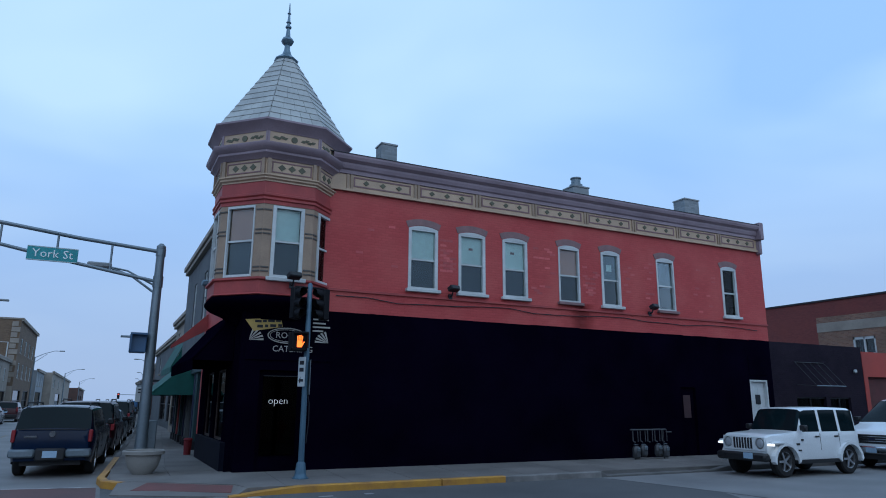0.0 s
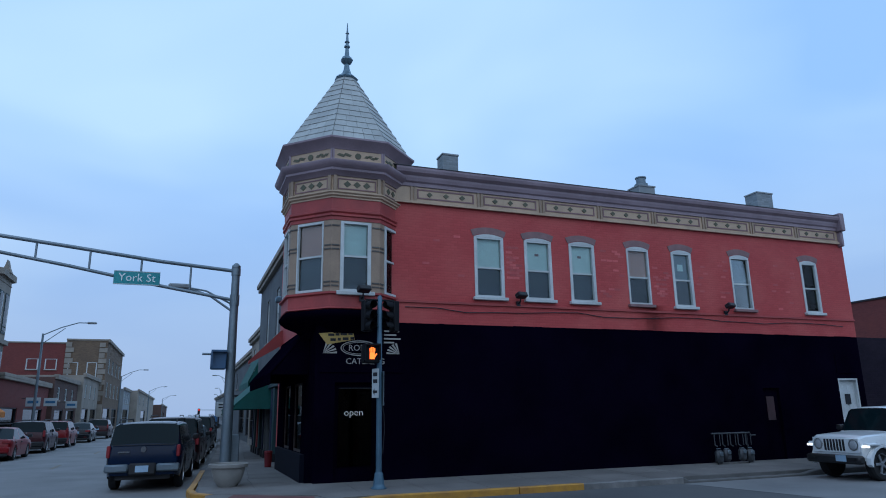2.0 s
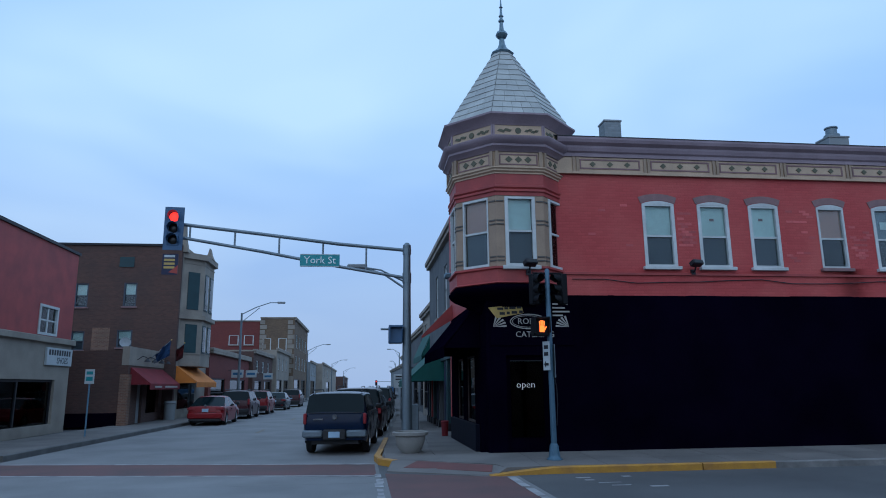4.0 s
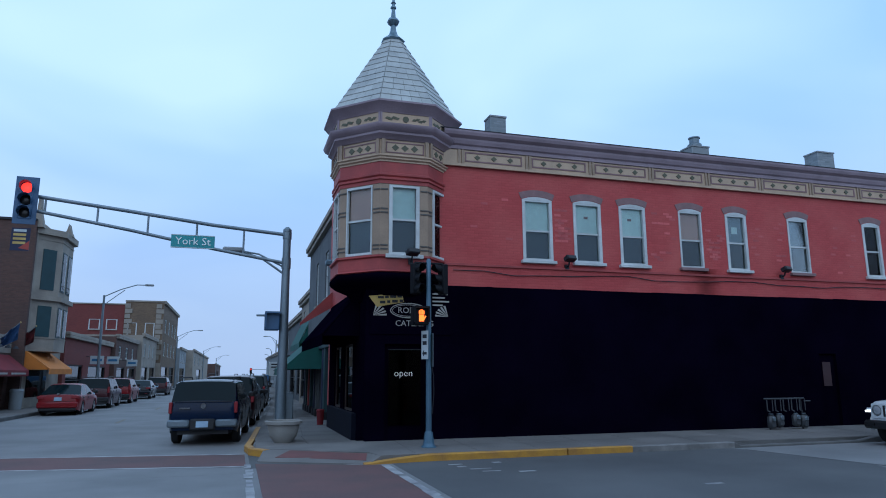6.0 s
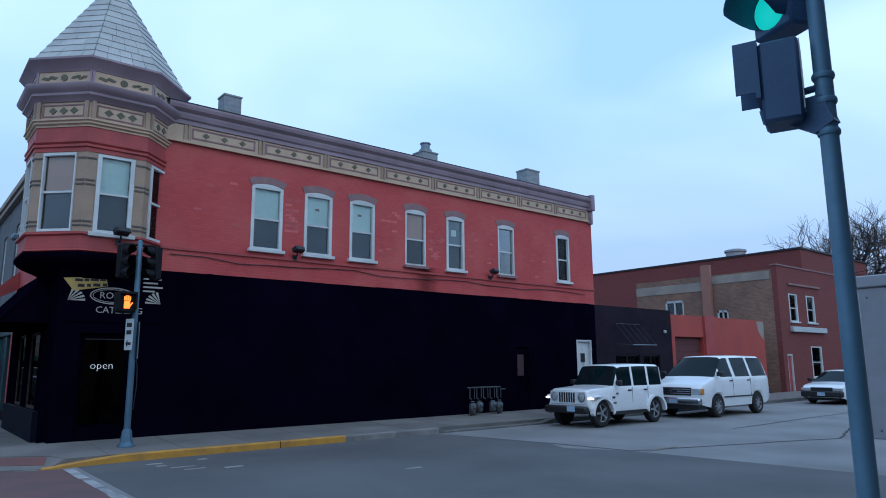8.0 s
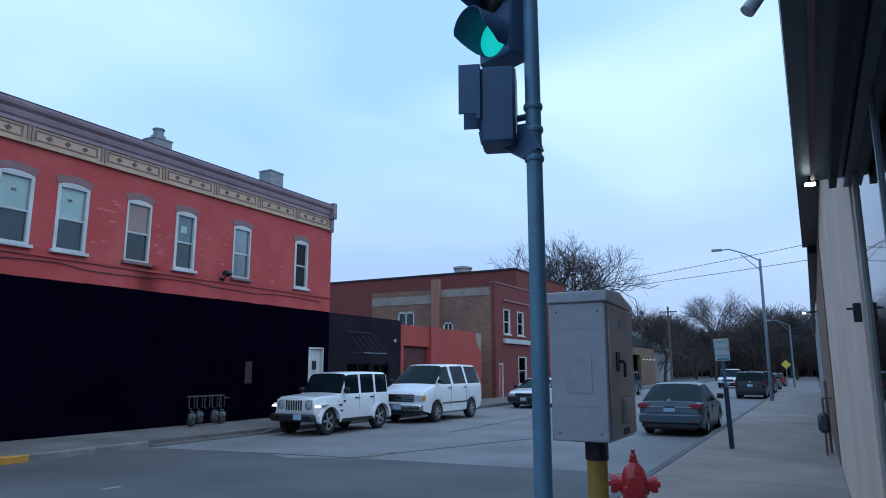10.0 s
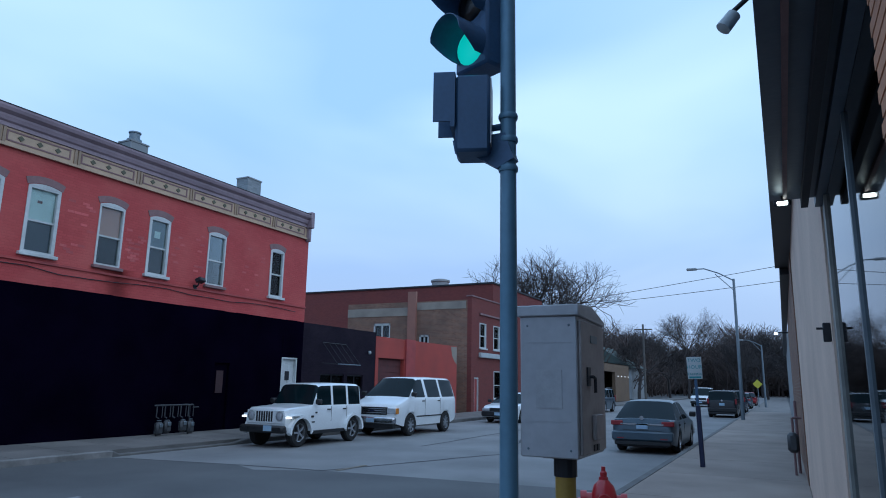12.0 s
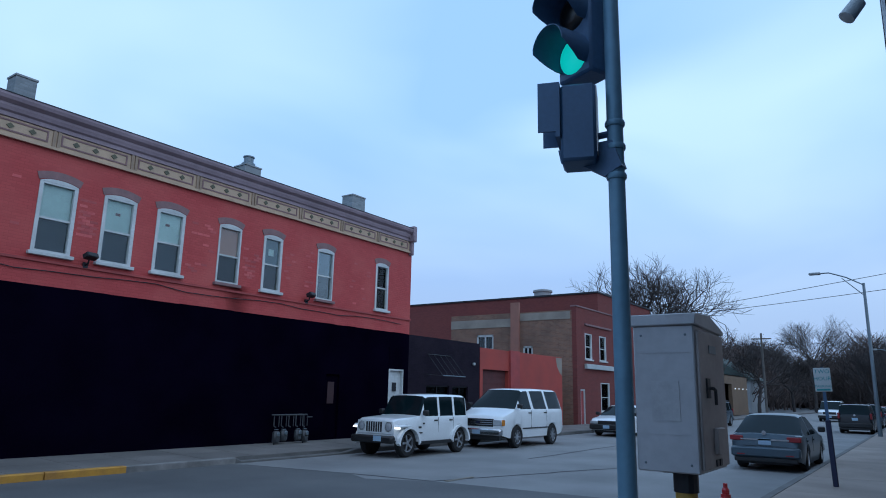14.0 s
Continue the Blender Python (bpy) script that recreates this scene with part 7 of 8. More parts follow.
# canopy: dark soffit, fascia with pale stripes, inner beam
can = part("canopy", boxes((1.3, 6.08, W + .02, -0.25, 3.10, 3.16)), M["canopy"], shop, "dark metal canopy soffit")
part("fascia", boxes((1.3, 6.08, -0.25, -0.162, 3.10, 4.5)), M["canopy"], can, "dark fascia board")
part("trim", boxes((1.3, 6.08, -0.262, -0.24, 3.07, 3.10)), M["taupe"], can)
part("beam", boxes((1.3, 6.05, -.38, -.34, 3.03, 3.10)), M["roofdark"], can)
for k in range(3):
    part("stripe", boxes((1.3, 3.4, -.162, -.158, 3.45 + .12 * k, 3.50 + .12 * k)), M["signwhite"], can)
part("cornice", boxes((6.09, 17.9, W, W + .29, 4.55, 5.0)), M["darkmetal"], shop, "dark cornice along the wall")
part("cornice", boxes((17.9, 60, W + .02, W + .2, 4.4, 4.75)), M["darkmetal"], shop, "dark cornice along the wall")


def led_flood(x, y, z, lit=True):
    t = thing("flood_lamp", "bright LED flood lamp under the canopy edge" if lit else "grey security lamp on a bracket", "flood lamp", at(x, y, z) @ Matrix.Diagonal((.5, .5, .5, 1)))
    part("housing", boxes((-.06, .06, -.1, .1, -.03, .05)), M["darkmetal"], t, bevel=.015)
    part("lamp_glass", boxes((-.066, -.06, -.06, .06, -.025, .025)), M["led"] if lit else M["lens"], t)
    part("bracket", rod(bmesh.new(), (0, 0, .05), (0, 0, .2), .015), M["darkmetal"], t)


led_flood(5.97, -0.235, 3.045)
cl = thing("security_lamp", "pale cylindrical security lamp on a dark arm", "lamp", at(5.05, -.085, 3.885))
part("arm", rod(bmesh.new(), (0, -.11, .16), (0, .03, .05), .014), M["darkmetal"], cl)
part("housing", to(lathe(bmesh.new(), [(.025, -.06), (.042, -.055), (.038, .05), (.02, .06)], 14), at(0, .05, .0) @ Euler((radians(35), radians(15), 0)).to_matrix().to_4x4()), M["signwhite"], cl)
bx = thing("wall_box", "small dark socket box on the render", "junction box", at(6.22, W, 2.25) @ Matrix.Diagonal((.5, .5, .5, 1)))
part("body", boxes((-.05, .05, 0, .09, -.12, .12)), M["darkmetal"], bx, bevel=.01)
part("pipe", rod(bmesh.new(), (0, .05, .05), (0, .16, .05), .015), M["darkmetal"], bx)
fl2 = thing("wall_lamp", "small lit lamp on the far shop wall", "lamp", at(30.0, WALL_S + .02, 3.95))
part("arm", rod(bmesh.new(), (0, -.02, .06), (0, .38, .06), .03), M["darkmetal"], fl2)
part("lamp_glass", lathe(bmesh.new(), [(.02, -.03), (.06, -.02), (.055, .02), (.02, .03)], 10, (0, .42, .03)), M["led"], fl2)
gm = thing("gas_meter", "grey gas meter and pipes low on the wall", "gas meter", at(17.7, W + .02, PAVE))
part("body", boxes((-.2, .2, .08, .3, .45, .85)), M["meter"], gm, bevel=.06)
bm = bmesh.new()
pipe(bm, [(-.1, .18, 0), (-.1, .18, .5)], .025); pipe(bm, [(.1, .18, .8), (.1, .18, 1.15), (.1, 0, 1.15)], .025); pipe(bm, [(.35, .1, 0), (.35, .1, 1.5)], .03)
part("pipe", bm, M["taupe"], gm)
# unseen wall added behind and left of the camera; it only shapes reflections
tagged(part("wall_south", boxes((-40, 2.4, -8.3, -8.0, 0, 4.6)), M["brownbrick"]), "unseen brown brick wall added behind the corner", "wall", kind="structure")

# ---- vehicles ----
def slab(bm, quad, t):
    a = [Vector(p) for p in quad]
    n = (a[1] - a[0]).cross(a[3] - a[0]).normalized() * t
    lo, hi = [bm.verts.new(p) for p in a], [bm.verts.new(p + n) for p in a]
    bm.faces.new(lo[::-1]); bm.faces.new(hi)
    for k in range(4):
        bm.faces.new((lo[k], lo[(k + 1) % 4], hi[(k + 1) % 4], hi[k]))


def wheel_at(t, x, y, r, wd, rim, spokes, side):
    R = Matrix.Rotation(radians(-90 * side), 4, "X")
    w = part("wheel", to(lathe(bmesh.new(), [(r * .62, -wd / 2), (r * .9, -wd / 2), (r, -wd / 3), (r, wd / 3), (r * .9, wd / 2), (r * .62, wd / 2), (r * .6, wd * .2)], 26), at(x, y, r) @ R), M["rubber"], t, "black tyre", smooth=False)
    bm = lathe(bmesh.new(), [(r * .63, wd * .42), (r * .66, wd * .5), (r * .6, wd * .46), (r * .58, wd * .15)], 22, cap=False)
    lathe(bm, [(r * .15, wd * .1), (r * .14, wd * .42), (r * .05, wd * .46)], 12)
    for k in range(spokes):
        a = 2 * math.pi * k / spokes
        box(bm, r * .1, r * .62, -r * .07, r * .07, wd * .25, wd * .42, Matrix.Rotation(a, 4, "Z"))
    part("rim", to(bm, at(x, y, r) @ R), rim, w)
    part("brake_disc", to(lathe(bmesh.new(), [(r * .5, wd * .05), (r * .5, wd * .1)], 16), at(x, y, r) @ R), M["darkmetal"], w)


def vehicle(name, label, m, paint_mat, L, Wd, H, belt, outline, cabin, axles, r, wins, tumble=.10, rim=None, spokes=5, clear=.22, taper=.12, rails=False, bulge=.02):
    """A car that points along +x, skinned over cross sections: outline is the lower body's top line from rear to front,
    cabin the x of rear belt, rear roof, front roof, front belt, wins the side windows as shares of the belt line."""
    rim = rim or M["alloy"]
    t = thing(name, label, "car" if name != "van" else "van", m)
    xr, tr, tf, xf = cabin
    top = [p for p in outline if p[1] > .62]
    ar = r * 1.16

    def line(pts, x):
        if x <= pts[0][0]:
            return pts[0][1]
        for (a, za), (b, zb) in zip(pts, pts[1:]):
            if a <= x <= b and b > a:
                f = (x - a) / (b - a)
                return za + (zb - za) * f
        return pts[-1][1]
    low_line = sorted(top)
    cab = [(xr, belt), (tr, H - .03), (tr + .12, H), ((tr + tf) / 2, H + .02), (tf - .15, H - .005), (tf, H - .045), (xf, belt)]
    marks = {-L / 2, L / 2, xr, tr, tf, xf, tr + .12, tf - .15, -L / 2 + .04, -L / 2 + .12, L / 2 - .04, L / 2 - .12, L / 2 - .3}
    for ax in axles:
        marks |= {ax + ar * math.cos(math.pi * k / 10) for k in range(11)}
    for a, b in wins:
        marks |= {xr + (xf - xr) * a, xr + (xf - xr) * b}
    marks |= {-L / 2 + L * k / 26 for k in range(27)}
    xs = []
    for x in sorted(v for v in marks if -L / 2 <= v <= L / 2):
        if not xs or x - xs[-1] > .012:
            xs.append(x)

    def section(x, shrink=0.0):
        e = max(0.0, (abs(x) - (L / 2 - .55)) / .55)
        w = Wd / 2 * (1 - taper * e * e * e) - shrink
        in_cab = xr <= x <= xf
        zb = min(line(low_line, x), belt) if not in_cab else belt
        zt = (line(cab, x) if in_cab else zb + .025) - shrink
        bottom = clear + (.12 * e if e > 0 else 0)
        for ax in axles:
            if abs(x - ax) < ar:
                bottom = max(bottom, r * .98 + math.sqrt(ar * ar - (x - ax) ** 2) - .02)
        bottom = min(bottom, zb - .12)
        up = max(0.0, (zt - belt) / (H - belt)) if in_cab else 0.0
        y4 = w * .955 - (tumble * up if in_cab else .05)
        z4 = zb + (zt - zb) * (.90 if in_cab else .75)
        zm = max(bottom + .05, clear + .45 * (zb - clear))
        return [(w * .96, bottom), (w + bulge * .5, zm), (w, max(zm + .02, zb - .13)), (w * .965, zb - .015), (y4, z4), (y4 - .1, zt - .006), (y4 * .45, zt + .012), (0, zt + .016)]
    secs = [section(x) for x in xs]
    body, panes, shields = bmesh.new(), {}, {}

    def quad(bm, i, k, s):
        p = [(xs[i], secs[i][k]), (xs[i + 1], secs[i + 1][k]), (xs[i + 1], secs[i + 1][k + 1]), (xs[i], secs[i][k + 1])]
        vs = [bm.verts.new((x, s * y, z)) for x, (y, z) in p]
        bm.faces.new(vs if s < 0 else vs[::-1])
    for i in range(len(xs) - 1):
        mid = (xs[i] + xs[i + 1]) / 2
        f = (mid - xr) / (xf - xr)
        win = next((n for n, (a, b) in enumerate(wins) if a < f < b), None)
        for s in (-1, 1):
            for k in range(7):
                if k == 3 and win is not None:
                    quad(panes.setdefault((win, s), bmesh.new()), i, k, s)
                elif k >= 4 and (tf < mid < xf or xr < mid < tr):
                    quad(shields.setdefault("windscreen" if mid > tf else "rear_window", bmesh.new()), i, k, s)
                else:
                    quad(body, i, k, s)
    for i in (0, len(xs) - 1):
        ring = [(xs[i], y, z) for y, z in secs[i]] + [(xs[i], -y, z) for y, z in secs[i][-2::-1]]
        body.faces.new([body.verts.new(p) for p in (ring if i else ring[::-1])])
    for bm in (body, *panes.values(), *shields.values()):
        bmesh.ops.remove_doubles(bm, verts=bm.verts[:], dist=1e-4)
    mid_cab = Vector(((xr + xf) / 2, 0, belt))
    for bm in (*panes.values(), *shields.values()):
        bm.normal_update()
        bmesh.ops.reverse_faces(bm, faces=[f for f in bm.faces if f.normal.dot(f.calc_center_median() - mid_cab) < 0])
    bmesh.ops.recalc_face_normals(body, faces=body.faces[:])
    part("body", body, paint_mat, t)
    for bm in panes.values():
        part("side_window", bm, M["carglass"], t)
    for nm, bm in shields.items():
        part(nm, bm, M["carglass"], t)
    # near-black core that stands in for the shaded cabin
    core = bmesh.new()
    rings = []
    for x in (xr + .08, tr + .06, (tr + tf) / 2, tf - .06, xf - .12):
        q = section(x, .05)
        rings.append([core.verts.new((x, y, z)) for y, z in [q[3], q[4], q[5], q[7]] + [(-a, b) for a, b in (q[5], q[4], q[3])]])
    for a, b in zip(rings, rings[1:]):
        for k in range(6):
            core.faces.new((a[k], a[k + 1], b[k + 1], b[k]))
    for ringv in (rings[0], rings[-1]):
        core.faces.new(ringv)
    bmesh.ops.recalc_face_normals(core, faces=core.faces[:])
    part("interior", core, M["inside"], t)
    part("underbody", boxes((-L / 2 + .15, L / 2 - .15, -Wd / 2 + .28, Wd / 2 - .28, clear, belt - .3)), M["plastic"], t)
    for ax in axles:
        part("wheel_well", boxes((ax - ar * .9, ax + ar * .9, -Wd / 2 + .2, Wd / 2 - .2, clear + .05, r + ar * .7)), M["plastic"], t)
    wb = Wd / 2 * .955
    wt = wb - tumble
    for s in (-1, 1):
        mx = xf - .14
        part("wing_mirror", boxes((mx - .07, mx + .08, s * (wb + .14) - .1, s * (wb + .14) + .1, belt + .02, belt + .18)), M["plastic"], t, bevel=.03)
        for a, b in wins:
            hx = xr + (xf - xr) * (a + .02)
            if xr + .3 < hx:
                part("door_handle", boxes((hx + .03, hx + .2, s * (Wd / 2 + .012) - .014, s * (Wd / 2 + .012) + .014, belt - .17, belt - .13)), M["plastic"], t)
                part("door_seam", boxes((hx - .03, hx - .022, s * (Wd / 2 + .006) - .006, s * (Wd / 2 + .006) + .006, clear + .3, belt - .06)), M["plastic"], t)
    for ax in axles:
        for s in (-1, 1):
            wheel_at(t, ax, s * (Wd / 2 - .12), r, .24, rim, spokes, s)
    if rails:
        for s in (-1, 1):
            bm = bmesh.new()
            pipe(bm, [(tr + .15, s * (wt - .08), H + .02), (tr + .25, s * (wt - .08), H + .09), (tf - .35, s * (wt - .08), H + .09), (tf - .2, s * (wt - .08), H + .02)], .02, 6)
            part("roof_rail", bm, M["plastic"], t)
    return t


def rear_end(t, L, Wd, z_lamp, h_lamp, w_lamp, bumper, plate_z, chrome=False, skin=None):
    x = -L / 2
    for s in (-1, 1):
        a, b = sorted((s * (Wd / 2 - .02), s * (Wd / 2 - w_lamp)))
        part("tail_lamp", boxes((x - .02, x + .12, a, b, z_lamp, z_lamp + h_lamp)), M["taillamp"], t, bevel=.015)
    part("rear_bumper", boxes((x - .09, x + .1, -Wd / 2 + .04, Wd / 2 - .04, .36, .64)), skin or M[bumper], t, bevel=.05)
    part("bumper_valance", boxes((x - .07, x + .1, -Wd / 2 + .12, Wd / 2 - .12, .24, .36)), M["plastic"], t, bevel=.02)
    part("number_plate", boxes((x - .11 if plate_z < .65 else x - .03, x + .0, -.16, .16, plate_z, plate_z + .16)), M["plate"], t)
    if chrome:
        part("trim_bar", boxes((x - .03, x + .0, -Wd / 2 + .3, Wd / 2 - .3, z_lamp + .02, z_lamp + .06)), M["chrome"], t)
    part("badge", to(lathe(bmesh.new(), [(.06, 0), (.06, .015)], 12), at(x - .02, 0, z_lamp + .22) @ Matrix.Rotation(radians(-90), 4, "Y")), M["chrome"], t)


def front_end(t, L, Wd, z, grille, bumper="plastic", lamp=(.32, .16)):
    x = L / 2
    for s in (-1, 1):
        a, b = sorted((s * (Wd / 2 - .05), s * (Wd / 2 - .05 - lamp[0])))
        part("headlamp", boxes((x - .1, x + .02, a, b, z, z + lamp[1])), M["lens"], t, bevel=.02)
    part("grille", boxes((x - .06, x + .015, -Wd / 2 + .45, Wd / 2 - .45, z - .04, z + lamp[1] + .02)), M[grille], t, bevel=.015)
    part("front_bumper", boxes((x - .15, x + .09, -Wd / 2 + .03, Wd / 2 - .03, .32, .58)), M[bumper], t, bevel=.05)
    part("number_plate", boxes((x + .09, x + .1, -.16, .16, .38, .53)), M["plate"], t)


NORTH, WEST = Matrix.Rotation(radians(90), 4, "Z"), Matrix.Rotation(radians(180), 4, "Z")
KERBWISE = Matrix.Rotation(radians(85), 4, "Z")


def suv(label, m, mat, L=4.9, Wd=1.95, H=1.82, rails=True, name="suv"):
    out = [(-L / 2, .5), (-L / 2 - .02, .75), (-L / 2 + .02, 1.12), (L * .16, 1.12), (L / 2 - .25, 1.02), (L / 2 - .03, .85), (L / 2, .5)]
    t = vehicle(name, label, m, mat, L, Wd, H, 1.1, out, (-L / 2 + .05, -L / 2 + .3, L * .05, L * .22), (-L * .29, L * .30), .38, [(.05, .27), (.31, .58), (.62, .90)], rails=rails)
    rear_end(t, L, Wd, .88, .34, .13, "plastic", .78)
    front_end(t, L, Wd, .72, "plastic")
    return t


def sedan(label, m, mat, L=4.75, Wd=1.82, H=1.46, chrome=False, belt=.95):
    out = [(-L / 2, .45), (-L / 2 - .02, .72), (-L / 2 + .05, .98), (-L * .30, .99), (L * .17, .96), (L / 2 - .3, .82), (L / 2 - .04, .68), (L / 2, .42)]
    t = vehicle("sedan", label, m, mat, L, Wd, H, belt, out, (-L * .40, -L * .22, L * .06, L * .24), (-L * .29, L * .30), .33, [(.12, .45), (.49, .86)], .18, clear=.18)
    rear_end(t, L, Wd, .79, .13, .36, "plastic", .70, chrome, mat)
    part("boot_line", boxes((-L / 2 - .012, -L / 2 + .02, -Wd / 2 + .36, Wd / 2 - .36, .655, .665)), M["plastic"], t)
    for s in (-1, 1):
        part("bumper_reflector", boxes((-L / 2 - .095, -L / 2, s * (Wd / 2 - .3) - .1, s * (Wd / 2 - .3) + .1, .42, .45)), M["taillamp"], t)
    front_end(t, L, Wd, .58, "plastic", lamp=(.4, .14))
    return t


# dark blue suv at the corner, with its chrome bumper
t = vehicle("suv", "dark blue SUV parked at the corner, rear lights off", at(.14, 22.2, 0) @ KERBWISE @ Matrix.Diagonal((1, .92, 1, 1)), M["carblue"], 5.2, 2.0, 1.72, 1.16,
            [(-2.6, .55), (-2.63, .8), (-2.57, 1.2), (.85, 1.2), (2.3, 1.12), (2.57, .95), (2.6, .5)], (-2.5, -2.28, .35, 1.2), (-1.5, 1.6), .4, [(.05, .27), (.31, .58), (.62, .9)], rails=True, clear=.3)
for s in (-1, 1):
    a, b = sorted((s * .965, s * .87))
    part("tail_lamp", boxes((-2.63, -2.5, a, b, .86, 1.16)), M["taillamp"], t, bevel=.02)
    a, b = sorted((s * .98, s * .36))
    part("rear_bumper", boxes((-2.70, -2.5, a, b, .50, .70)), M["steel"], t, "dull chrome bumper corner", bevel=.04)
part("rear_bumper", boxes((-2.70, -2.5, -.36, .36, .42, .72)), M["plastic"], t, bevel=.04)
part("number_plate", boxes((-2.72, -2.7, -.17, .17, .5, .66)), M["plate"], t)
part("tailgate_line", boxes((-2.635, -2.62, -.82, .82, 1.16, 1.18)), M["plastic"], t)
part("badge", to(lathe(bmesh.new(), [(.075, 0), (.075, .015)], 14), at(-2.63, 0, 1.06) @ Matrix.Rotation(radians(-90), 4, "Y")), M["chrome"], t)
part("letter_bar", boxes((-2.64, -2.625, .36, .66, .98, 1.02)), M["chrome"], t)
suv("dark maroon SUV parked on the main street", at(0.66, 28.6, 0) @ KERBWISE, M["carmaroon"])
sedan("silver-blue sedan parked on the main street", at(1.14, 35.2, 0) @ KERBWISE, M["cargrey"])
suv("black SUV parked on the main street", at(1.58, 42, 0) @ KERBWISE, M["carblack"])
suv("dark SUV parked far down the street", at(2.1, 52, 0) @ KERBWISE, M["carblue"])
suv("grey SUV parked far down the street", at(2.55, 66, 0) @ KERBWISE, M["cargrey"])
sedan("red sedan parked across the main street", at(-7.3, 38.7, 0) @ NORTH, M["carred"])
suv("dark maroon SUV parked across the street", at(-7.1, 45.5, 0) @ NORTH, M["carmaroon"], 4.6, 1.85, 1.7)
suv("red crossover parked across the street", at(-6.9, 52.2, 0) @ NORTH, M["carred"], 4.5, 1.82, 1.65)
sedan("black sedan parked across the street", at(-6.6, 61, 0) @ NORTH, M["carblack"])
suv("dark red crossover parked across the street", at(-6.2, 70, 0) @ NORTH, M["carmaroon"], 4.5, 1.82, 1.65)

# white off-roader
jp = vehicle("off_road_car", "white boxy four-door off-road car parked at the kerb", at(18.92, 13.40, 0) @ WEST @ Matrix.Diagonal((.95, .93, .96, 1)), M["carwhite"], 4.14, 1.70, 1.90, 1.24,
             [(-2.05, .55), (-2.06, 1.24), (.62, 1.24), (.75, 1.21), (1.9, 1.14), (2.05, 1.08), (2.07, .55)], (-2.03, -1.97, .47, .80), (-1.42, 1.44), .43, [(.04, .30), (.34, .61), (.65, .92)], .07, spokes=5, clear=.42, taper=.10)
for s in (-1, 1):
    for ax in (-1.42, 1.44):
        bm = bmesh.new()
        pts = [(ax + .56 * math.cos(math.pi * k / 10), .44 + .49 * math.sin(math.pi * k / 10)) for k in range(11)]
        for (x0, z0), (x1, z1) in zip(pts, pts[1:]):
            prism(bm, [(x0, z0), (x1, z1), (ax + (x1 - ax) * .86, z1 - .07), (ax + (x0 - ax) * .86, z0 - .07)], "y", s * .80, s * .95)
        bmesh.ops.remove_doubles(bm, verts=bm.verts[:], dist=1e-4)
        part("wheel_flare", bm, M["carwhite"], jp)
    a, b = sorted((s * .98, s * .78))
    part("front_wing", boxes((1.55, 2.02, min(a, b), max(a, b), .90, .98)), M["carwhite"], jp, bevel=.03)
    part("daytime_lamp", boxes((1.98, 2.06, a, b, .86, .915)), M["daylamp"], jp, "lit white running lamp", bevel=.01)
    part("headlamp", to(lathe(bmesh.new(), [(.125, 0), (.12, .03), (.06, .05)], 20), at(2.07, s * .56, .92) @ Matrix.Rotation(radians(90), 4, "Y")), M["lens"], jp, smooth=True)
    part("headlamp_ring", to(lathe(bmesh.new(), [(.15, -.01), (.15, .02), (.125, .02)], 20, cap=False), at(2.07, s * .56, .92) @ Matrix.Rotation(radians(90), 4, "Y")), M["plastic"], jp)
    part("fog_lamp", boxes((2.22, 2.30, s * .62 - .16, s * .62 + .16, .50, .62)), M["chrome"], jp, bevel=.03)
    part("fog_lens", boxes((2.295, 2.31, s * .62 - .11, s * .62 + .11, .53, .59)), M["plastic"], jp)
    part("sill_step", boxes((-1.0, 1.0, s * .84 - .06, s * .84 + .06, .36, .46)), M["plastic"], jp)
    part("hinge", boxes((.62, .70, s * .87 - .012, s * .87 + .012, .98, 1.03)), M["plastic"], jp)
    part("bonnet_vent", boxes((.78, .92, s * .865 - .006, s * .865 + .006, .86, .92)), M["plastic"], jp)
    part("letter_bar", boxes((.72, .98, s * .864 - .004, s * .864 + .004, .70, .74)), M["plastic"], jp)
gr = part("grille", boxes((2.06, 2.09, -.74, .74, .70, 1.10)), M["carwhite"], jp, bevel=.02)
for k in range(7):
    part("slot", boxes((2.088, 2.096, -.335 + .098 * k - .03, -.335 + .098 * k + .03, .76, 1.06)), M["plastic"], gr, bevel=.01)
    part("slot_frame", boxes((2.085, 2.10, -.335 + .098 * k + .034, -.335 + .098 * k + .046, .75, 1.07)), M["chrome"], gr)
part("front_bumper", boxes((2.05, 2.30, -.86, .86, .44, .66)), M["plastic"], jp, bevel=.05)
part("number_plate", boxes((2.30, 2.31, -.16 + .3, .16 + .3, .50, .66)), M["plate"], jp)
for s in (-.3, .3):
    part("wiper", rod(bmesh.new(), (.79, s, 1.21), (.70, s + .4, 1.24), .01, None, 5), M["plastic"], jp)

# white passenger van
vn = vehicle("van", "white passenger van with chrome bumper parked at the kerb", at(24.8, 13.15, 0) @ WEST, M["carwhite"], 5.0, 2.0, 2.1, 1.38,
             [(-2.47, .55), (-2.5, .9), (-2.47, 1.4), (1.15, 1.4), (1.55, 1.34), (2.37, 1.1), (2.48, .95), (2.5, .5)], (-2.45, -2.25, .72, 1.52), (-1.45, 1.4), .39, [(.04, .33), (.37, .64), (.69, .90)], .2, spokes=8, clear=.36, taper=.09)
for s in (-1, 1):
    a, b = sorted((s * .97, s * .62))
    part("headlamp", boxes((2.43, 2.52, a, b, .80, 1.0)), M["lens"], vn, bevel=.015)
    a, b = sorted((s * 1.0, s * .90))
    part("indicator", boxes((2.30, 2.49, a, b, .80, 1.0)), M["amber"], vn, bevel=.015)
    part("side_trim", boxes((-1.05, 1.0, s * 1.008 - .008, s * 1.008 + .008, .66, .70)), M["plastic"], vn)
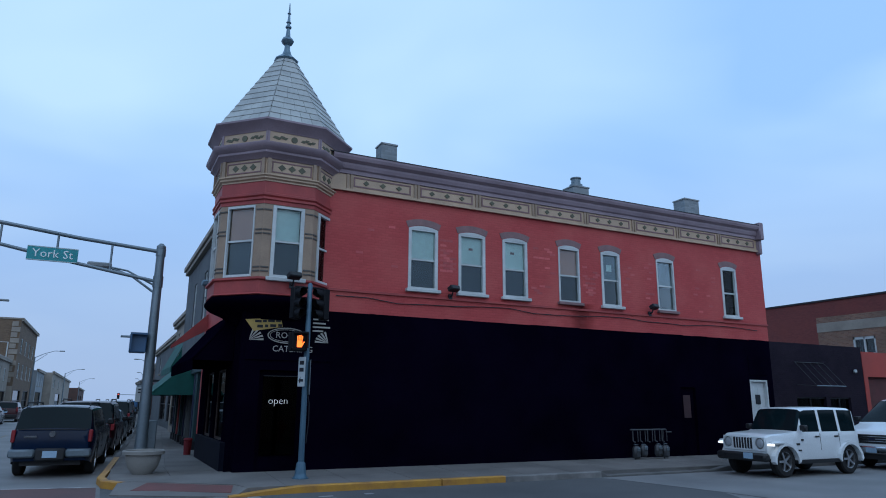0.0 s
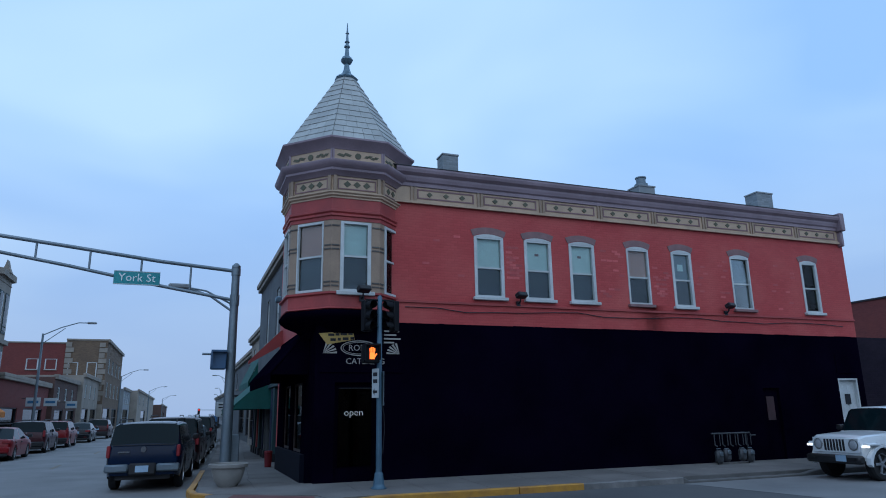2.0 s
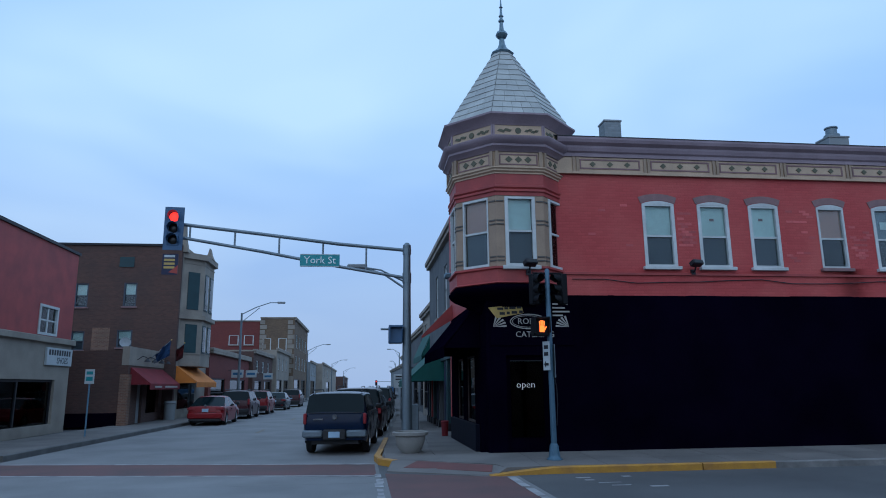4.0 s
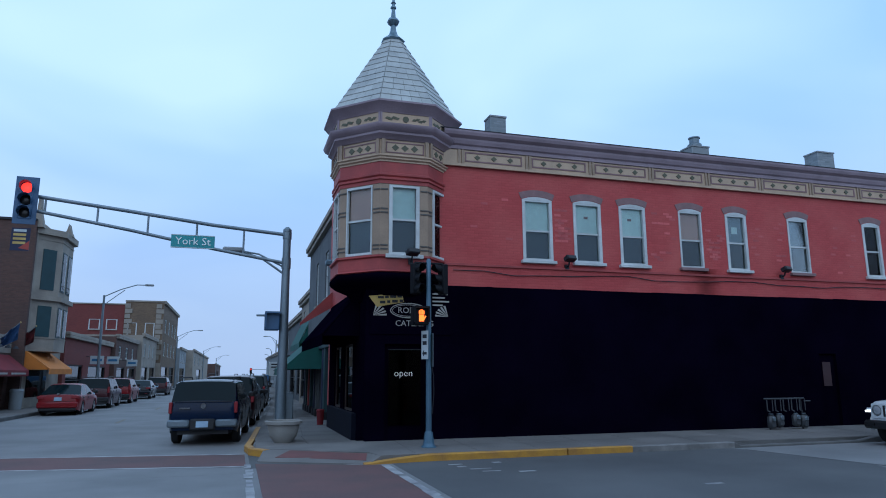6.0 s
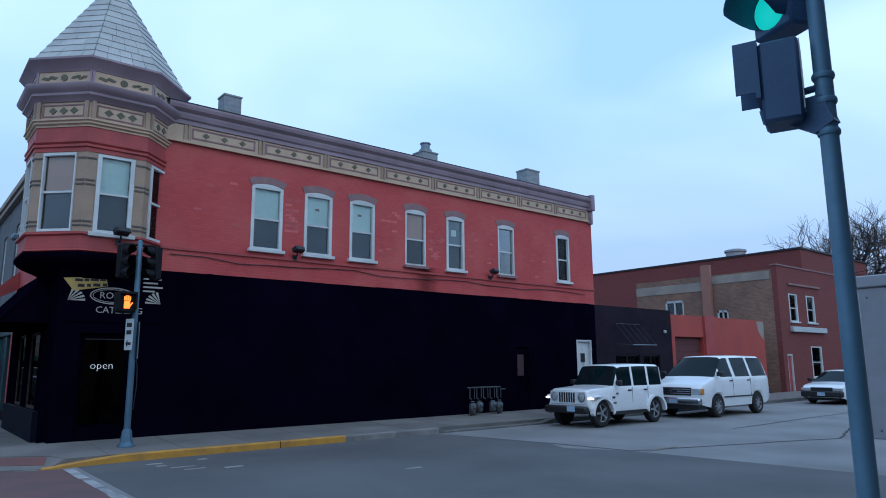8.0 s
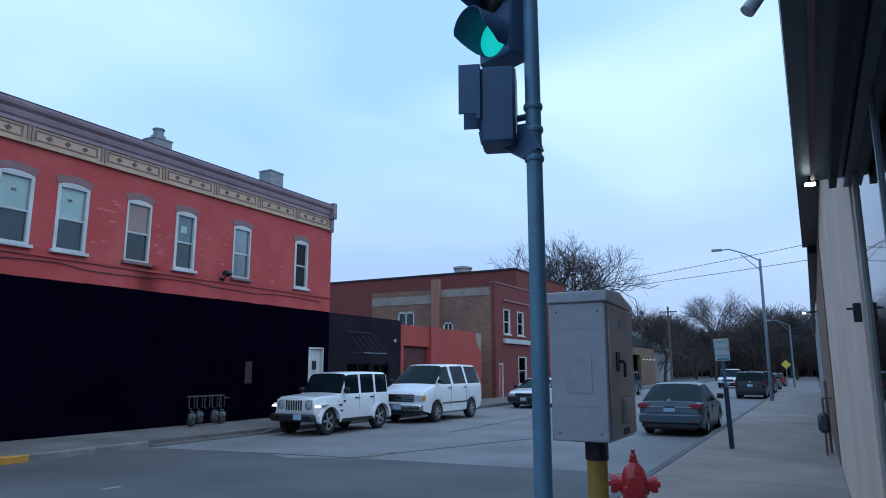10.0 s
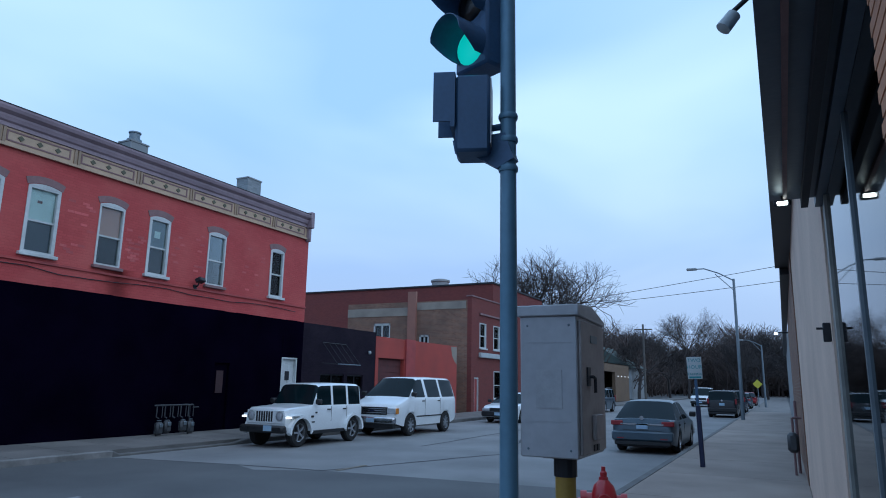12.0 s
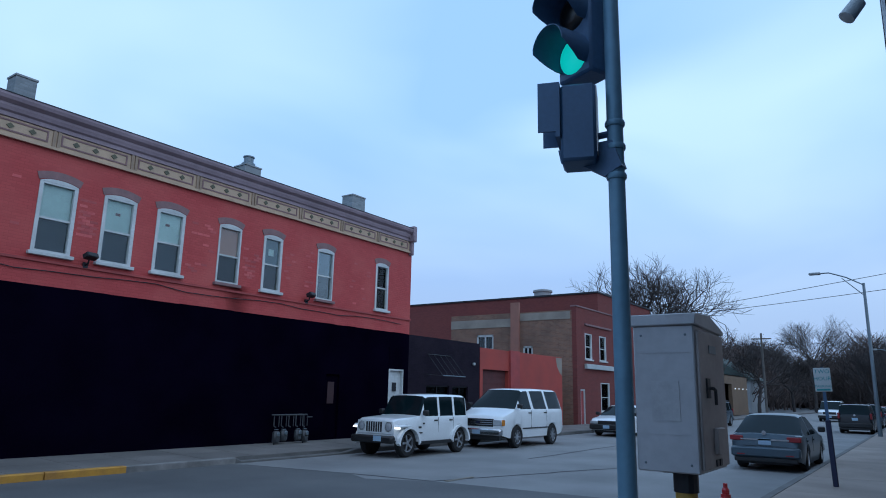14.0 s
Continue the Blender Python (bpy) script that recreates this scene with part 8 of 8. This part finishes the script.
gr = part("grille", boxes((2.45, 2.515, -.62, .62, .76, 1.03)), M["plastic"], vn, bevel=.01)
for z in (.83, .90, .97):
    part("grille_bar", boxes((2.515, 2.525, -.6, .6, z - .012, z + .012)), M["chrome"], gr)
part("badge", to(lathe(bmesh.new(), [(.07, 0), (.07, .015)], 14), at(2.52, 0, .9) @ Matrix.Rotation(radians(90), 4, "Y") @ Matrix.Diagonal((.6, 1.4, 1, 1))), M["navy"], vn)
part("front_bumper", boxes((2.41, 2.63, -.98, .98, .46, .69)), M["chrome"], vn, "dull chrome bumper", bevel=.04)
part("air_dam", boxes((2.35, 2.55, -.9, .9, .30, .45)), M["plastic"], vn)
part("number_plate", boxes((2.63, 2.64, -.16, .16, .5, .65)), M["plate"], vn)
for s in (-.35, .25):
    part("wiper", rod(bmesh.new(), (1.5, s, 1.28), (1.38, s + .5, 1.4), .012, None, 5), M["plastic"], vn)
sedan("white sedan parked before the brick shop", at(35.6, 12.7, 0) @ WEST, M["carwhite"])
sedan("steel-blue sedan parked at the kerb, seen from behind", at(24.2, 3.62, 0), M["cargrey"], chrome=True, H=1.48)
suv("black SUV parked at the far kerb", at(52.0, 3.6, 0), M["carblack"], 4.5, 1.85, 1.72)
suv("dark SUV parked further along", at(62.5, 3.6, 0), M["carblue"], 4.6, 1.85, 1.7)
sedan("grey sedan parked far along the street", at(75, 3.7, 0), M["cargrey"])
sedan("red sedan parked far along the street", at(88, 3.7, 0), M["carred"])
suv("blue-grey SUV parked across the side street", at(53, 12.6, 0) @ WEST, M["cargrey"], 4.5, 1.85, 1.7)
suv("white pickup-like SUV far along the street", at(78, 7.6, 0) @ WEST, M["carwhite"], 5.2, 2.0, 1.9)
sedan("white sedan far along the street", at(92, 6.5, 0) @ WEST, M["carwhite"])

# ---- bare trees ----
def twig_mesh(seed, height, spread, levels, first=.3, per=4, r0=.3):
    """Trunk, and limbs that fork again and again; returns two bmeshes."""
    rnd = random.Random(seed)
    trunk, crown = bmesh.new(), bmesh.new()
    n_tip = [0]

    def grow(p, d, length, r, level):
        bm, sides = (trunk, 8) if level == 0 else (crown, 5 if level < 2 else 3)
        segs = 3 if level < 3 else 2
        q = p
        for s in range(segs):
            d = (d + Vector((rnd.uniform(-1, 1), rnd.uniform(-1, 1), rnd.uniform(-.3, .6))) * (.10 if level == 0 else .2)).normalized()
            e = q + d * length / segs
            rod(bm, q, e, r * (1 - .25 * s / segs), r * (1 - .25 * (s + 1) / segs), sides, False)
            if level < levels and (level > 0 or s == segs - 1):
                for k in range(per if s == segs - 1 else max(1, per // 2)):
                    a = rnd.uniform(0, 2 * math.pi)
                    side = d.orthogonal().normalized()
                    side = Matrix.Rotation(a, 3, d) @ side
                    nd = (d * rnd.uniform(.5, 1.0) + side * rnd.uniform(.5, 1.0) * spread + Vector((0, 0, .12))).normalized()
                    grow(e, nd, length * rnd.uniform(.62, .84), r * .55, level + 1)
            q = e

    grow(Vector((0, 0, 0)), Vector((0, 0, 1)), height * first, r0, 0)
    return trunk, crown


def tree(seed, m, height, spread=.8, levels=5, label="bare leafless tree with a spreading crown", per=3, first=.3, r0=.3):
    t = thing("tree", label, "tree", m)
    tk, cr = twig_mesh(seed, height, spread, levels, first, per, r0)
    part("trunk", tk, M["bark"], t)
    tagged(part("crown", cr, M["bark"], t), kind="stuff")
    return t


t1 = tree(4, at(72, 25.4, 0), 19.6, .92, 6, per=3, first=.29, r0=.5)
t2 = tree(9, at(104, 19.0, 0), 12.4, .95, 6, per=3, first=.28, r0=.26)
t3 = tree(15, at(125, 14.6, 0), 14.6, .6, 6, per=3, first=.32, r0=.24)
for src, x, y, size, turn in ((t2, 112, 27, 1.05, 1.3), (t2, 134, 19, 1.0, 4.0), (t1, 146, 27, .9, 2.1), (t2, 128, 2.4, .8, 2.7), (t3, 120, 6.2, .62, .9), (t1, 138, -1.5, .66, .7), (t2, 118, -6.5, .9, 5.2), (t1, 166, 4, .95, 5.0)):
    copy_thing(src, at(x, y, 0) @ Matrix.Rotation(turn, 4, "Z") @ Matrix.Diagonal((size, size, size, 1)))
# far thicket: a dense wood of bare twigs closing the street
rnd = random.Random(21)
bm = bmesh.new()
spots = []
while len(spots) < 760:
    x, y = rnd.uniform(100, 215), rnd.uniform(-32, 64)
    if x > 172 or y > 20 + rnd.uniform(0, 6) or y < -5:
        spots.append((x, y))
for x, y in spots:
    hgt = rnd.uniform(10, 16.5) * (1 + .15 * math.sin(y * .21)) * (.6 + x / 400)
    rod(bm, (x, y, 0), (x + rnd.uniform(-.6, .6), y + rnd.uniform(-.6, .6), hgt * .7), .2, .08, 4, False)
    for j in range(52):
        z = hgt * rnd.uniform(.08, .8)
        a, ln = rnd.uniform(0, 6.28), hgt * rnd.uniform(.10, .26)
        p = Vector((x, y, z)) + Vector((math.cos(a), math.sin(a), 0)) * rnd.uniform(0, 2.2)
        q = p + Vector((math.cos(a) * .7, math.sin(a) * .7, rnd.uniform(.3, 1.1))) * ln
        rod(bm, p, q, .09, .03, 3, False)
        for i in range(2):
            rod(bm, p.lerp(q, .5), p.lerp(q, .5) + Vector((rnd.uniform(-1, 1), rnd.uniform(-1, 1), rnd.uniform(.2, 1))) * ln * .5, .05, .015, 3, False)
tagged(part("thicket", bm, M["twig"]), "dense brown wood of bare trees closing the street", "woods", kind="stuff")
bm = bmesh.new()
for k in range(60):
    x, y, s = rnd.uniform(215, 225), -34 + 1.7 * k, rnd.uniform(6.0, 8.5)
    lathe(bm, [(s * .5, 0), (s, s * .5), (s * .9, s * 1.1), (s * .4, s * 1.5), (.1, s * 1.6)], 7, (x, y, 0), rnd.uniform(0, 1))
for v in bm.verts:
    v.co += noise.noise_vector(v.co * .35) * 1.6
tagged(part("thicket", bm, M["twig"]), "dim brown brush at the back of the wood", "woods", kind="stuff")

# ---- pieces of roofs and pavements ----
for bed, c in CELLS:
    slabs(bed, c, M["pavewarm"] if c[0][2] < 0 else M["concrete"], RISE if c[0][0] == 4.6 else 0.0, 0.068 if c[0][2] == 17.2 else 0.0)
for s in SHINGLES:
    part("shingle", shingle(*s), M["slate"], turret)
me = mesh_of("brick", boxes((0, .20, -.004, .03, 0, .066)), WORN)
for x, z in BRICKS:
    ob = new("brick", me)
    ob.parent, ob.location = corner, (x, BY0, z)
# bricks of the shop's corner pier
full = mesh_of("brick", boxes((-.15, .15, 0, .016, -.0155, .0155)), M["pierbrick"])
for j in range(92):
    for i in range(3):
        ob = new("brick", full)
        ob.parent, ob.location = PIER, (2.80 - .308 * i - (.025 if j % 2 else 0.0) - (.15 if j % 2 and i else 0.0), W + .045, .95 + .039 * j)
